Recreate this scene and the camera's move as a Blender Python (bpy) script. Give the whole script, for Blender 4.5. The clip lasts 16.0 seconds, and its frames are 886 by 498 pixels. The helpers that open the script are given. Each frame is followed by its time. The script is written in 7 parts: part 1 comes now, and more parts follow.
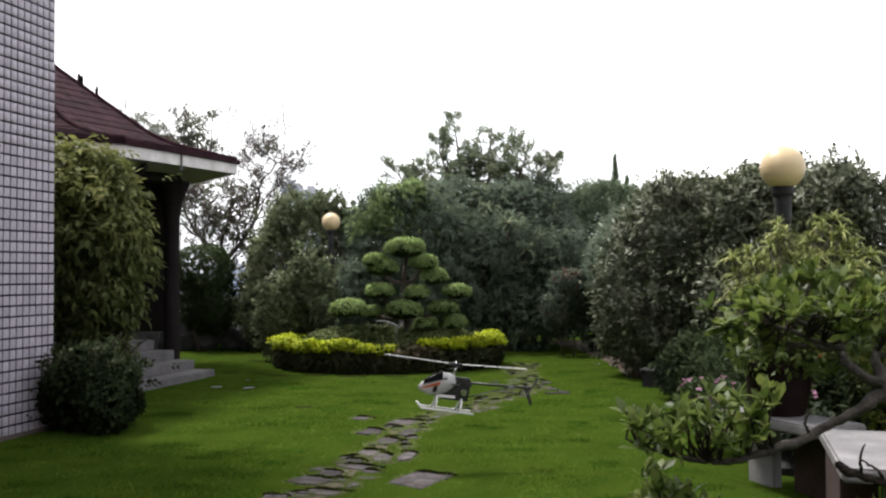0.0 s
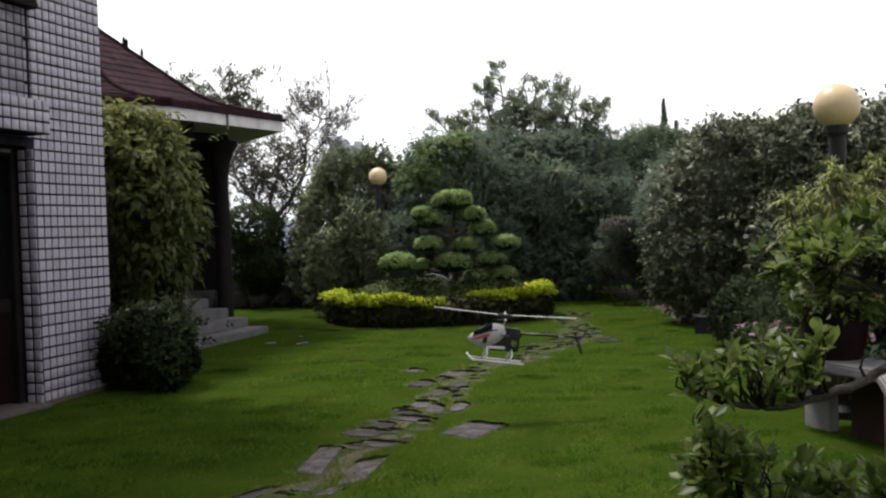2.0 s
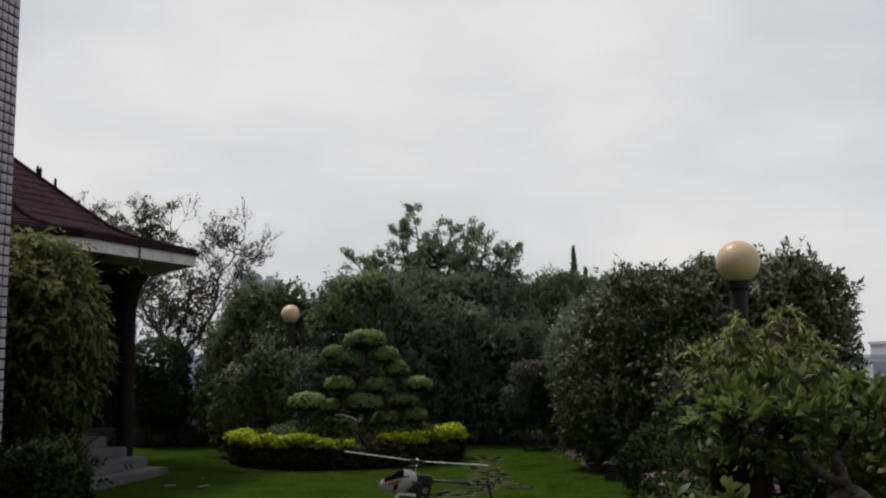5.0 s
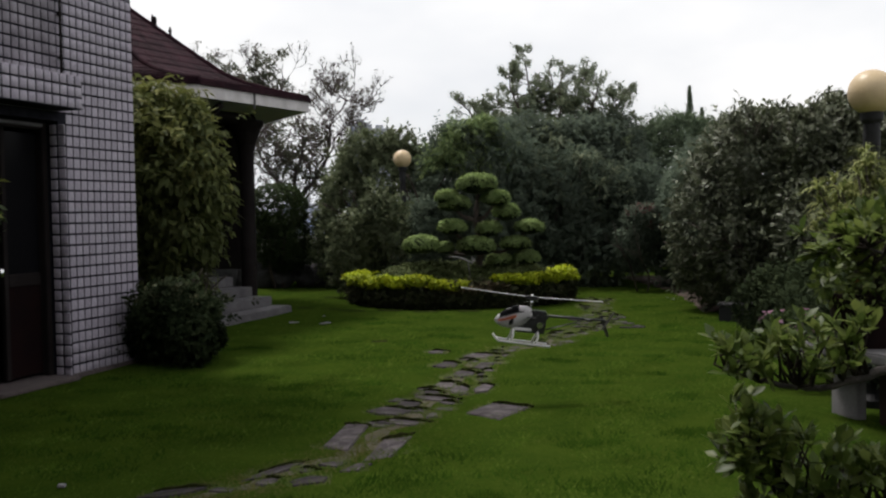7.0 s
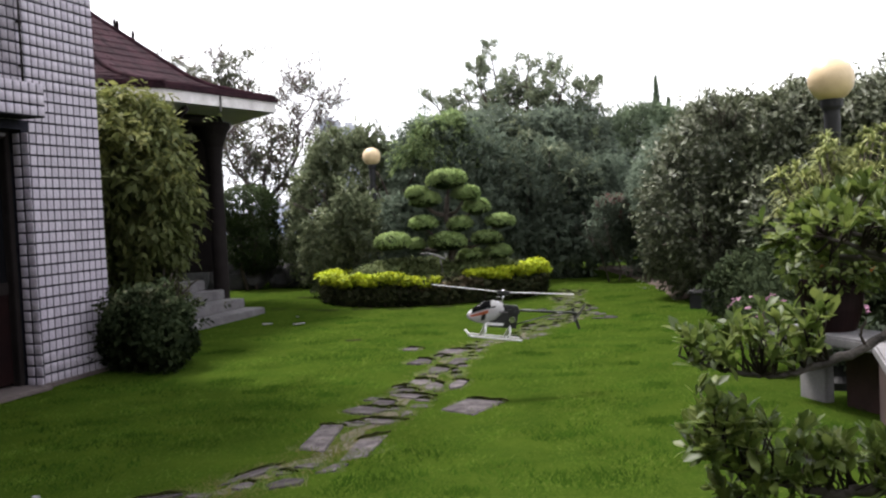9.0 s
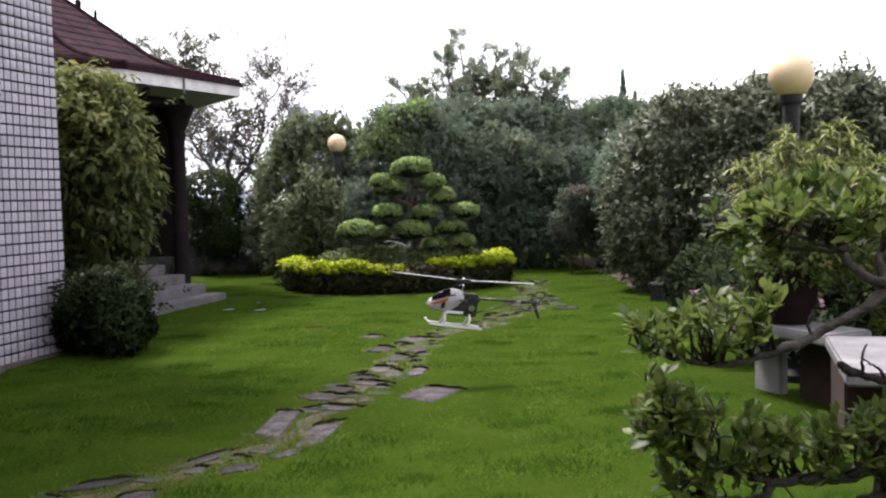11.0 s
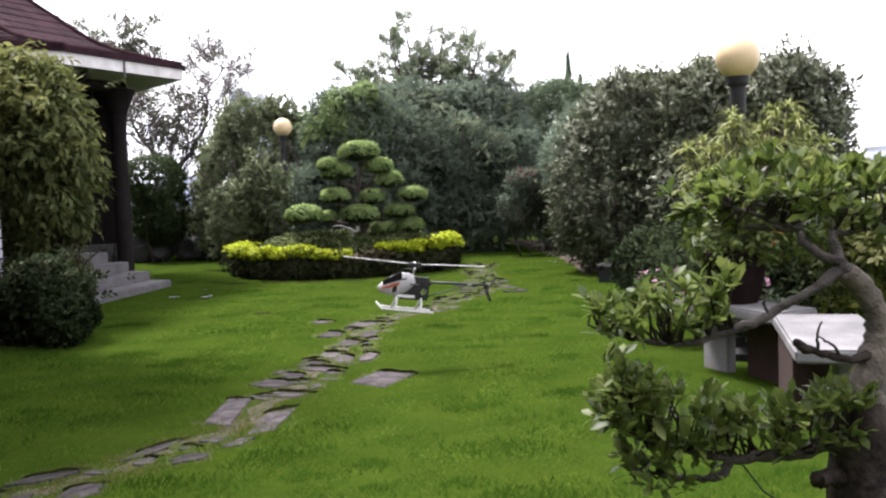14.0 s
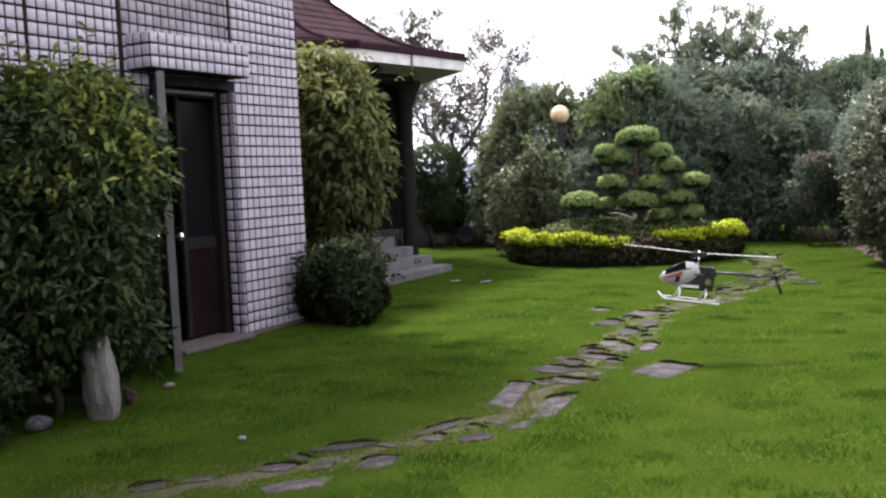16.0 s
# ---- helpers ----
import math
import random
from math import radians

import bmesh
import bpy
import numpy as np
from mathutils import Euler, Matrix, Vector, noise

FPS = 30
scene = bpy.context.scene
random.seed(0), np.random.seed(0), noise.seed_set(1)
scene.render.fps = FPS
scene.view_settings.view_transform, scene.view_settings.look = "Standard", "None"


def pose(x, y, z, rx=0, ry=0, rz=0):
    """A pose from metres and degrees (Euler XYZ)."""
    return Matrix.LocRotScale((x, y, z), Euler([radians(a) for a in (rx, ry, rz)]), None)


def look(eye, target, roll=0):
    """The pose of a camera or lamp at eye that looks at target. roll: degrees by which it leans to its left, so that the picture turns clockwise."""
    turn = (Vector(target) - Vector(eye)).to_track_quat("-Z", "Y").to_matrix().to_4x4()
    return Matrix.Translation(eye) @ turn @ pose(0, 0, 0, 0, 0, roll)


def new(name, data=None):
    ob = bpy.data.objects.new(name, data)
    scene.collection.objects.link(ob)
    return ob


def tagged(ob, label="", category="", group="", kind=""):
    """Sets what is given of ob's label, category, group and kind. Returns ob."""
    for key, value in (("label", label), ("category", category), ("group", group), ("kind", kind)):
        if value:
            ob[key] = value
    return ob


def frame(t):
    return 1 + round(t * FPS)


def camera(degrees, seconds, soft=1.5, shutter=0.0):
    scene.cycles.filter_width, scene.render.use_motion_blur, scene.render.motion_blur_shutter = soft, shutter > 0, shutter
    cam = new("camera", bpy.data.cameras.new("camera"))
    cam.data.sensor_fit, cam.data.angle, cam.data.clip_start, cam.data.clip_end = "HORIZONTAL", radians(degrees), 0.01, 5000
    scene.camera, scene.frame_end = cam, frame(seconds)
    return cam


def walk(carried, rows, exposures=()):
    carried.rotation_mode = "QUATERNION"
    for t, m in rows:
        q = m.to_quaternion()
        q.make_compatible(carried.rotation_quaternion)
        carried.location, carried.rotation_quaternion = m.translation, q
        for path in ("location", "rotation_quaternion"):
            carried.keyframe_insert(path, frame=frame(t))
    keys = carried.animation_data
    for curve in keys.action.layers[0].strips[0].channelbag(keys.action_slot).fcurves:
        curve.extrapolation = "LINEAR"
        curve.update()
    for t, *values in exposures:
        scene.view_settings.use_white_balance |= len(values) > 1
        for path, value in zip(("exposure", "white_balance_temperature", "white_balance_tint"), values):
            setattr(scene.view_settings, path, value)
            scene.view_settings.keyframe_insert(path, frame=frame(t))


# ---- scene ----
# camera and its walk: a hand-held phone, nearly standing still
PATH = [
    (0, (0.010, -0.011, 1.328), (0.3047, 4.9780, 1.4629), -0.37),
    (0.2, (0.009, -0.009, 1.327), (0.2417, 4.9833, 1.4896), -0.15),
    (0.5, (0.001, -0.007, 1.326), (0.1741, 4.9873, 1.4893), 0.19),
    (0.7, (-0.014, -0.014, 1.325), (0.1017, 4.9834, 1.4352), -0.01),
    (1, (-0.031, -0.027, 1.322), (-0.1519, 4.9711, 1.3524), -0.32),
    (1.2, (-0.028, -0.017, 1.320), (-0.1892, 4.9801, 1.2503), -0.56),
    (1.5, (-0.013, 0.006, 1.319), (-0.1196, 5.0033, 1.1942), -0.91),
    (1.7, (0.002, 0.010, 1.319), (-0.1200, 5.0076, 1.2299), -1.35),
    (2, (0.028, 0.011, 1.326), (0.0602, 5.0095, 1.2167), -2.01),
    (2.2, (0.043, 0.009, 1.340), (0.3565, 4.9990, 1.4050), -1.19),
    (2.3, (0.048, 0.007, 1.349), (0.5313, 4.9798, 1.5440), -0.77),
    (2.5, (0.053, -0.001, 1.358), (0.7257, 4.9398, 1.7270), 0.05),
    (2.6, (0.049, -0.007, 1.356), (0.6803, 4.9269, 1.8659), -0.17),
    (2.7, (0.039, -0.013, 1.352), (0.5869, 4.9126, 2.0141), -0.39),
    (2.8, (0.024, -0.018, 1.345), (0.6209, 4.8854, 2.1173), -0.61),
    (2.9, (0.007, -0.022, 1.339), (0.6211, 4.8710, 2.1620), -0.83),
    (3, (-0.010, -0.024, 1.334), (0.6553, 4.8586, 2.1820), -1.05),
    (3.2, (-0.030, -0.015, 1.330), (0.5425, 4.8984, 2.0575), -1.75),
    (5.3, (0.004, -0.016, 1.359), (0.4955, 4.9231, 1.9623), -0.47),
    (5.5, (-0.004, -0.027, 1.349), (0.4070, 4.9112, 2.0197), -1.00),
    (6, (-0.008, -0.055, 1.353), (0.0915, 4.9302, 1.7199), -0.96),
    (6.2, (-0.020, -0.042, 1.345), (-0.0359, 4.9499, 1.6326), -0.74),
    (6.5, (-0.037, -0.010, 1.320), (-0.2321, 4.9828, 1.5045), -0.41),
    (6.7, (-0.035, -0.005, 1.307), (-0.2196, 4.9902, 1.4029), -0.64),
    (7, (-0.032, -0.001, 1.298), (-0.1027, 4.9955, 1.1129), -0.99),
    (7.5, (-0.034, 0.037, 1.296), (-0.0221, 5.0196, 0.8782), -1.16),
    (7.7, (-0.032, 0.039, 1.298), (-0.0159, 5.0307, 1.0176), -1.51),
    (8, (-0.024, 0.039, 1.307), (0.0386, 5.0312, 1.0384), -2.03),
    (8.2, (-0.018, 0.032, 1.313), (0.2046, 5.0266, 1.2250), -2.49),
    (8.5, (-0.012, 0.008, 1.318), (0.2581, 5.0008, 1.2859), -3.19),
    (8.7, (-0.011, -0.008, 1.317), (0.1192, 4.9893, 1.2284), -3.00),
    (9, (-0.009, -0.020, 1.314), (0.0584, 4.9753, 1.0988), -2.71),
    (9.2, (0.000, -0.011, 1.310), (0.1291, 4.9761, 0.9741), -2.58),
    (9.5, (0.015, 0.015, 1.305), (0.3232, 4.9955, 0.9927), -2.38),
    (9.7, (0.016, 0.022, 1.304), (0.4113, 5.0007, 1.0635), -0.58),
    (11.8, (0.036, -0.020, 1.277), (0.2131, 4.9628, 0.8967), -2.24),
    (12, (0.035, -0.015, 1.272), (0.2723, 4.9504, 0.7361), -2.25),
    (12.2, (0.029, -0.019, 1.285), (0.2373, 4.9456, 0.7296), -2.54),
    (12.5, (0.013, -0.030, 1.309), (0.1493, 4.9581, 0.9985), -2.98),
    (12.7, (-0.001, -0.033, 1.307), (0.0846, 4.9659, 1.2590), -2.99),
    (13, (-0.012, -0.034, 1.300), (0.1450, 4.9568, 1.0388), -3.00),
    (13.2, (-0.005, -0.028, 1.294), (0.2422, 4.9551, 0.9678), -2.79),
    (13.5, (0.007, -0.003, 1.290), (0.4057, 4.9717, 0.9930), -2.48),
    (13.7, (0.007, 0.018, 1.290), (0.4640, 4.9843, 0.9301), -2.30),
    (14, (0.004, 0.036, 1.290), (0.5193, 4.9958, 0.9236), -2.02),
    (14.1, (-0.001, 0.035, 1.288), (0.4719, 5.0036, 0.9831), -2.13),
    (14.2, (-0.009, 0.034, 1.283), (0.4170, 5.0103, 1.0581), -2.24),
    (14.3, (-0.018, 0.032, 1.276), (0.2585, 5.0178, 1.0302), -2.34),
    (14.4, (-0.025, 0.030, 1.271), (0.0260, 5.0183, 0.9373), -2.45),
    (14.5, (-0.028, 0.029, 1.269), (-0.1106, 5.0089, 0.8236), -2.56),
    (14.7, (-0.022, 0.029, 1.274), (-0.2686, 4.9897, 0.6988), -2.28),
    (15, (-0.012, 0.029, 1.282), (-0.2633, 5.0083, 0.8973), -1.85),
    (15.2, (-0.019, 0.028, 1.276), (-0.3812, 4.9957, 0.8439), -1.90),
    (15.3, (-0.027, 0.026, 1.272), (-0.4928, 4.9847, 0.8268), -1.93),
    (15.5, (-0.042, 0.025, 1.266), (-0.5711, 4.9725, 0.7760), -1.98),
    (15.7, (-0.052, 0.028, 1.273), (-0.6991, 4.9615, 0.7840), -2.18),
    (15.8, (-0.055, 0.031, 1.280), (-0.7895, 4.9532, 0.8024), -2.29),
    (16, (-0.059, 0.038, 1.299), (-0.9524, 4.9429, 0.9179), -2.49),
]
cam = camera(49.8, 16.0, soft=2.3)
EXPOSURES = [(0, 0.52, 6500, 10), (1, 0.17, 6500, 10), (1.5, 0.12, 6500, 10), (2.1, 0.17, 6500, 10), (2.6, 0.23, 6500, 10), (3, -0.45, 6500, 10), (3.2, -0.62, 6500, 10), (5.3, -0.85, 6500, 10), (6, -0.80, 6500, 10),
             (6.5, -0.60, 6500, 10), (7, -0.38, 6500, 10), (7.5, 0.45, 6500, 10), (8, 0.70, 6450, 11), (8.5, 0.80, 6400, 13), (9, 0.85, 6400, 13), (12, 1.00, 6300, 16), (13, 1.22, 6300, 16), (16, 1.20, 6300, 16)]
walk(cam, [(t, look(eye, target, roll)) for t, eye, target, roll in PATH], EXPOSURES)

# ---- world and light: bright overcast sky, veiled sun behind the garden ----
SUN_EL, SUN_AZ = radians(64), radians(-50)  # azimuth from +y towards +x
world = bpy.data.worlds.new("sky")
scene.world = world
world.use_nodes = True
wn, wl = world.node_tree.nodes, world.node_tree.links
sky = wn.new("ShaderNodeTexSky")
sky.sky_type, sky.sun_disc = "NISHITA", False
sky.sun_elevation, sky.sun_rotation = SUN_EL, SUN_AZ
sky.dust_density = 4.0
coord = wn.new("ShaderNodeTexCoord")
stretch = wn.new("ShaderNodeMapping")
stretch.inputs["Scale"].default_value = (1.0, 1.0, 2.2)
cloud = wn.new("ShaderNodeTexNoise")
cloud.inputs["Scale"].default_value, cloud.inputs["Detail"].default_value = 2.3, 5
cloud.inputs["Roughness"].default_value = 0.5
ramp = wn.new("ShaderNodeValToRGB")
ramp.color_ramp.elements[0].position, ramp.color_ramp.elements[0].color = 0.36, (10.0, 10.25, 10.7, 1)
ramp.color_ramp.elements[1].position, ramp.color_ramp.elements[1].color = 0.64, (13.4, 13.2, 13.0, 1)
mix = wn.new("ShaderNodeMix")
mix.data_type = "RGBA"
mix.inputs["Factor"].default_value = 0.9
wl.new(coord.outputs["Generated"], stretch.inputs["Vector"])
wl.new(stretch.outputs["Vector"], cloud.inputs["Vector"])
wl.new(cloud.outputs["Fac"], ramp.inputs["Fac"])
wl.new(sky.outputs["Color"], mix.inputs["A"])
wl.new(ramp.outputs["Color"], mix.inputs["B"])
wl.new(mix.outputs["Result"], wn["Background"].inputs["Color"])
wn["Background"].inputs["Strength"].default_value = 0.115

sun = new("sun", bpy.data.lights.new("sun", "SUN"))
sun.data.energy, sun.data.angle, sun.data.color = 4.0, radians(12), (1.0, 0.96, 0.9)
to_sun = Vector((math.sin(SUN_AZ) * math.cos(SUN_EL), math.cos(SUN_AZ) * math.cos(SUN_EL), math.sin(SUN_EL)))
sun.matrix_world = look(to_sun * 60, (0, 0, 0))


# ---- materials ----
def surface(name, a, b, scale=6.0, rough=0.7, bump=0.2, fine=60.0, metal=0.0, spec=0.4, per_object=0.0):
    """Two tones mixed by a coarse and a fine noise, with fine relief."""
    m = bpy.data.materials.new(name)
    m.use_nodes = True
    n, l = m.node_tree.nodes, m.node_tree.links
    p = n["Principled BSDF"]
    tc = n.new("ShaderNodeTexCoord")
    big, small = n.new("ShaderNodeTexNoise"), n.new("ShaderNodeTexNoise")
    big.inputs["Scale"].default_value, big.inputs["Detail"].default_value = scale, 4
    small.inputs["Scale"].default_value, small.inputs["Detail"].default_value = fine, 3
    add = n.new("ShaderNodeMath")
    add.operation = "MULTIPLY_ADD"
    add.inputs[1].default_value = 0.4
    l.new(tc.outputs["Object"], big.inputs["Vector"])
    l.new(tc.outputs["Object"], small.inputs["Vector"])
    l.new(small.outputs["Fac"], add.inputs[0])
    l.new(big.outputs["Fac"], add.inputs[2])
    r = n.new("ShaderNodeValToRGB")
    r.color_ramp.elements[0].position, r.color_ramp.elements[0].color = 0.45, (*a, 1)
    r.color_ramp.elements[1].position, r.color_ramp.elements[1].color = 0.95, (*b, 1)
    l.new(add.outputs[0], r.inputs["Fac"])
    out = r.outputs["Color"]
    if per_object:
        info, hsv, mul = n.new("ShaderNodeObjectInfo"), n.new("ShaderNodeHueSaturation"), n.new("ShaderNodeMapRange")
        mul.inputs["To Min"].default_value, mul.inputs["To Max"].default_value = 1 - per_object, 1 + per_object
        l.new(info.outputs["Random"], mul.inputs["Value"])
        l.new(mul.outputs["Result"], hsv.inputs["Value"])
        l.new(out, hsv.inputs["Color"])
        out = hsv.outputs["Color"]
    l.new(out, p.inputs["Base Color"])
    p.inputs["Roughness"].default_value, p.inputs["Metallic"].default_value = rough, metal
    p.inputs["Specular IOR Level"].default_value = spec
    if bump:
        bp = n.new("ShaderNodeBump")
        bp.inputs["Strength"].default_value, bp.inputs["Distance"].default_value = bump, 0.02
        l.new(add.outputs[0], bp.inputs["Height"])
        l.new(bp.outputs["Normal"], p.inputs["Normal"])
    return m


def leafy(name, tones, rough=0.45, spec=0.35, through_light=0.25, patch=(1.7, 0.7, 1.3)):
    """Leaves: each one takes its own tone; some light passes through."""
    m = bpy.data.materials.new(name)
    m.use_nodes = True
    n, l = m.node_tree.nodes, m.node_tree.links
    p = n["Principled BSDF"]
    geo, r = n.new("ShaderNodeNewGeometry"), n.new("ShaderNodeValToRGB")
    while len(r.color_ramp.elements) < len(tones):
        r.color_ramp.elements.new(0.5)
    for k, (e, c) in enumerate(zip(r.color_ramp.elements, tones)):
        e.position, e.color = k / (len(tones) - 1), (*c, 1)
    l.new(geo.outputs["Random Per Island"], r.inputs["Fac"])
    tc, no, hsv, mr = n.new("ShaderNodeTexCoord"), n.new("ShaderNodeTexNoise"), n.new("ShaderNodeHueSaturation"), n.new("ShaderNodeMapRange")
    no.inputs["Scale"].default_value, no.inputs["Detail"].default_value = patch[0], 3
    mr.inputs["From Min"].default_value, mr.inputs["From Max"].default_value = 0.3, 0.7
    mr.inputs["To Min"].default_value, mr.inputs["To Max"].default_value = patch[1:]
    l.new(tc.outputs["Object"], no.inputs["Vector"])
    l.new(no.outputs["Fac"], mr.inputs["Value"])
    l.new(mr.outputs["Result"], hsv.inputs["Value"])
    l.new(r.outputs["Color"], hsv.inputs["Color"])
    l.new(hsv.outputs["Color"], p.inputs["Base Color"])
    p.inputs["Roughness"].default_value, p.inputs["Specular IOR Level"].default_value = rough, spec
    tr, ms = n.new("ShaderNodeBsdfTranslucent"), n.new("ShaderNodeMixShader")
    l.new(hsv.outputs["Color"], tr.inputs["Color"])
    ms.inputs["Fac"].default_value = through_light
    l.new(p.outputs["BSDF"], ms.inputs[1])
    l.new(tr.outputs["BSDF"], ms.inputs[2])
    l.new(ms.outputs["Shader"], n["Material Output"].inputs["Surface"])
    return m


M_LAWN = surface("lawn_soil", (0.017, 0.033, 0.0045), (0.033, 0.051, 0.007), 2.2, 1.0, 0.05, 24, spec=0.0)
M_GRASS = leafy("grass_blades", [(0.0180, 0.0365, 0.0042), (0.0245, 0.045, 0.0055), (0.0315, 0.053, 0.0066), (0.048, 0.067, 0.012)], 0.9, 0.0, 0.04, (2.6, 0.68, 1.28))
# darker than the lawn's blades: shade of hollows is put into the colour
M_TUSSOCK = leafy("shaded_grass_blade", [(0.0115, 0.0265, 0.003), (0.016, 0.033, 0.004), (0.022, 0.041, 0.005)], 0.9, 0.0, 0.04)
M_DRY = leafy("dry_grass", [(0.042, 0.052, 0.012), (0.074, 0.068, 0.026), (0.030, 0.047, 0.008), (0.054, 0.051, 0.020)], 0.9, 0.0, 0.08)
M_EDGE = leafy("edge_grass_blade", [(0.028, 0.050, 0.008), (0.042, 0.060, 0.012), (0.068, 0.072, 0.024)], 0.8, 0.05, 0.15)
M_DIRT = surface("trodden_soil", (0.030, 0.028, 0.015), (0.082, 0.068, 0.044), 8, 0.95, 0.8, 90)
# turf soil with the shadow at the slabs' edges put into its tone
M_SOILSHADE = surface("shaded_turf_edge", (0.010, 0.014, 0.005), (0.028, 0.030, 0.011), 9, 1.0, 0.5, 80, spec=0.0)
M_STONE = surface("slate_slab", (0.016, 0.013, 0.015), (0.082, 0.072, 0.074), 9, 0.95, 1.0, 45, spec=0.15, per_object=0.6)
M_TILE = surface("glazed_white_tile", (0.262, 0.232, 0.285), (0.415, 0.378, 0.435), 14, 0.45, 0.25, 190, spec=0.35, per_object=0.12)
M_TILEOLD = surface("weather_stained_tile", (0.120, 0.105, 0.125), (0.300, 0.272, 0.310), 5, 0.55, 0.3, 120, spec=0.3)
M_GROUT = surface("dark_grout", (0.007, 0.007, 0.011), (0.021, 0.020, 0.028), 12, 0.95, 0.4, spec=0.1)
M_PLASTER = surface("grey_plaster", (0.20, 0.19, 0.19), (0.33, 0.32, 0.31), 3, 0.9, 0.2)
M_DARKROOM = surface("room_darkness", (0.012, 0.011, 0.012), (0.025, 0.023, 0.023), 2, 0.9, 0.1)
M_BRONZE = surface("brown_aluminium", (0.009, 0.007, 0.007), (0.018, 0.015, 0.015), 5, 0.75, 0.1, spec=0.06)
M_DARKRED = surface("dark_red_panel", (0.005, 0.0025, 0.003), (0.010, 0.004, 0.004), 5, 0.8, 0.1, spec=0.05)
M_GREYMETAL = surface("weathered_grey_metal", (0.055, 0.052, 0.055), (0.12, 0.113, 0.116), 4, 0.7, 0.15, metal=0.1)
M_CHROME = surface("bright_steel", (0.6, 0.6, 0.6), (0.8, 0.8, 0.8), 8, 0.2, 0.0, metal=1.0)
M_GLASS = surface("dark_window_glass", (0.004, 0.004, 0.005), (0.007, 0.007, 0.008), 2, 0.2, 0.0, spec=0.05)
M_CONCRETE = surface("worn_concrete", (0.062, 0.058, 0.064), (0.140, 0.132, 0.140), 5, 0.9, 0.35, 80)
M_SILL = surface("grey_red_granite_sill", (0.055, 0.043, 0.043), (0.100, 0.080, 0.079), 20, 0.7, 0.15, 120)
M_SHINGLE = surface("maroon_roof_shingle", (0.011, 0.0052, 0.0085), (0.036, 0.0145, 0.0195), 7, 1.0, 0.8, 50, spec=0.1, per_object=0.35)
M_FASCIA = surface("white_painted_board", (0.40, 0.375, 0.38), (0.62, 0.59, 0.60), 5, 0.6, 0.1)
M_SOFFIT = surface("pale_soffit_paint", (0.72, 0.69, 0.70), (0.84, 0.81, 0.82), 3, 0.8, 0.1)
M_BARK = surface("grey_brown_bark", (0.055, 0.045, 0.038), (0.16, 0.135, 0.115), 14, 0.95, 0.9, 90)
M_DARKBARK = surface("dark_bark", (0.030, 0.024, 0.020), (0.09, 0.07, 0.058), 12, 0.95, 1.0, 70)
M_TWIG = surface("reddish_twig", (0.055, 0.042, 0.043), (0.105, 0.083, 0.082), 10, 0.9, 0.3)
M_WHITEBENCH = surface("pale_terrazzo", (0.095, 0.091, 0.098), (0.225, 0.215, 0.222), 4, 0.75, 0.2, 60)
M_POT = surface("brown_glazed_pot", (0.007, 0.004, 0.004), (0.015, 0.006, 0.006), 5, 0.6, 0.15, spec=0.12)
M_GLOBE = surface("yellowed_opal_globe", (0.50, 0.375, 0.22), (0.60, 0.465, 0.29), 3, 0.4, 0.02, spec=0.4)
M_POST = surface("black_iron", (0.010, 0.010, 0.011), (0.022, 0.022, 0.024), 8, 0.6, 0.1, spec=0.2)
M_ROCK = surface("dark_garden_rock", (0.025, 0.025, 0.030), (0.085, 0.08, 0.085), 4, 0.95, 1.0, 40)
M_PALEROCK = surface("pale_standing_stone", (0.075, 0.07, 0.066), (0.165, 0.155, 0.145), 6, 0.9, 0.8, 50)
M_BRICKRED = surface("red_brown_clay", (0.022, 0.011, 0.010), (0.045, 0.022, 0.020), 9, 0.9, 0.3)
# far ground greyed: distance haze is put into its colour
M_FARGROUND = surface("hazy_far_ground", (0.17, 0.19, 0.20), (0.26, 0.28, 0.30), 0.02, 1.0, 0.0, 0.2)

L_SHINY = leafy("glossy_dark_leaf", [(0.046, 0.054, 0.030), (0.078, 0.092, 0.050), (0.124, 0.140, 0.084), (0.212, 0.226, 0.160)], 0.45, 0.30, 0.25)
L_DARK = leafy("dark_tree_leaf", [(0.094, 0.122, 0.092), (0.116, 0.146, 0.108), (0.142, 0.172, 0.124)], 0.75, 0.04, 0.48, (1.1, 0.6, 1.4))
L_DEEP = leafy("deep_evergreen_leaf", [(0.082, 0.104, 0.082), (0.102, 0.128, 0.096), (0.128, 0.154, 0.110)], 0.7, 0.06, 0.48, (1.1, 0.6, 1.4))
L_LEADER = leafy("grey_green_leaf", [(0.105, 0.130, 0.088), (0.160, 0.188, 0.122), (0.225, 0.248, 0.162)], 0.65, 0.12, 0.55)
L_LIGHT = leafy("light_green_leaf", [(0.110, 0.160, 0.066), (0.180, 0.245, 0.100), (0.260, 0.330, 0.140)], 0.6, 0.15, 0.4)
L_OLIVE = leafy("olive_leaf", [(0.076, 0.096, 0.052), (0.124, 0.148, 0.080), (0.184, 0.204, 0.114)], 0.6, 0.10, 0.3)
L_GOLD = leafy("golden_tipped_leaf", [(0.060, 0.092, 0.020), (0.094, 0.128, 0.027), (0.140, 0.165, 0.034), (0.235, 0.245, 0.050)], 0.5, 0.25, 0.35)
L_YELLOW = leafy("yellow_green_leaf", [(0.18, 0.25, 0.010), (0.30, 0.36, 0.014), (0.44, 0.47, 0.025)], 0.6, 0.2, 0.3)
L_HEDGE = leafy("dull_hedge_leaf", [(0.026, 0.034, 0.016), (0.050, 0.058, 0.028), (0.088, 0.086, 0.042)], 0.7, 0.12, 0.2)
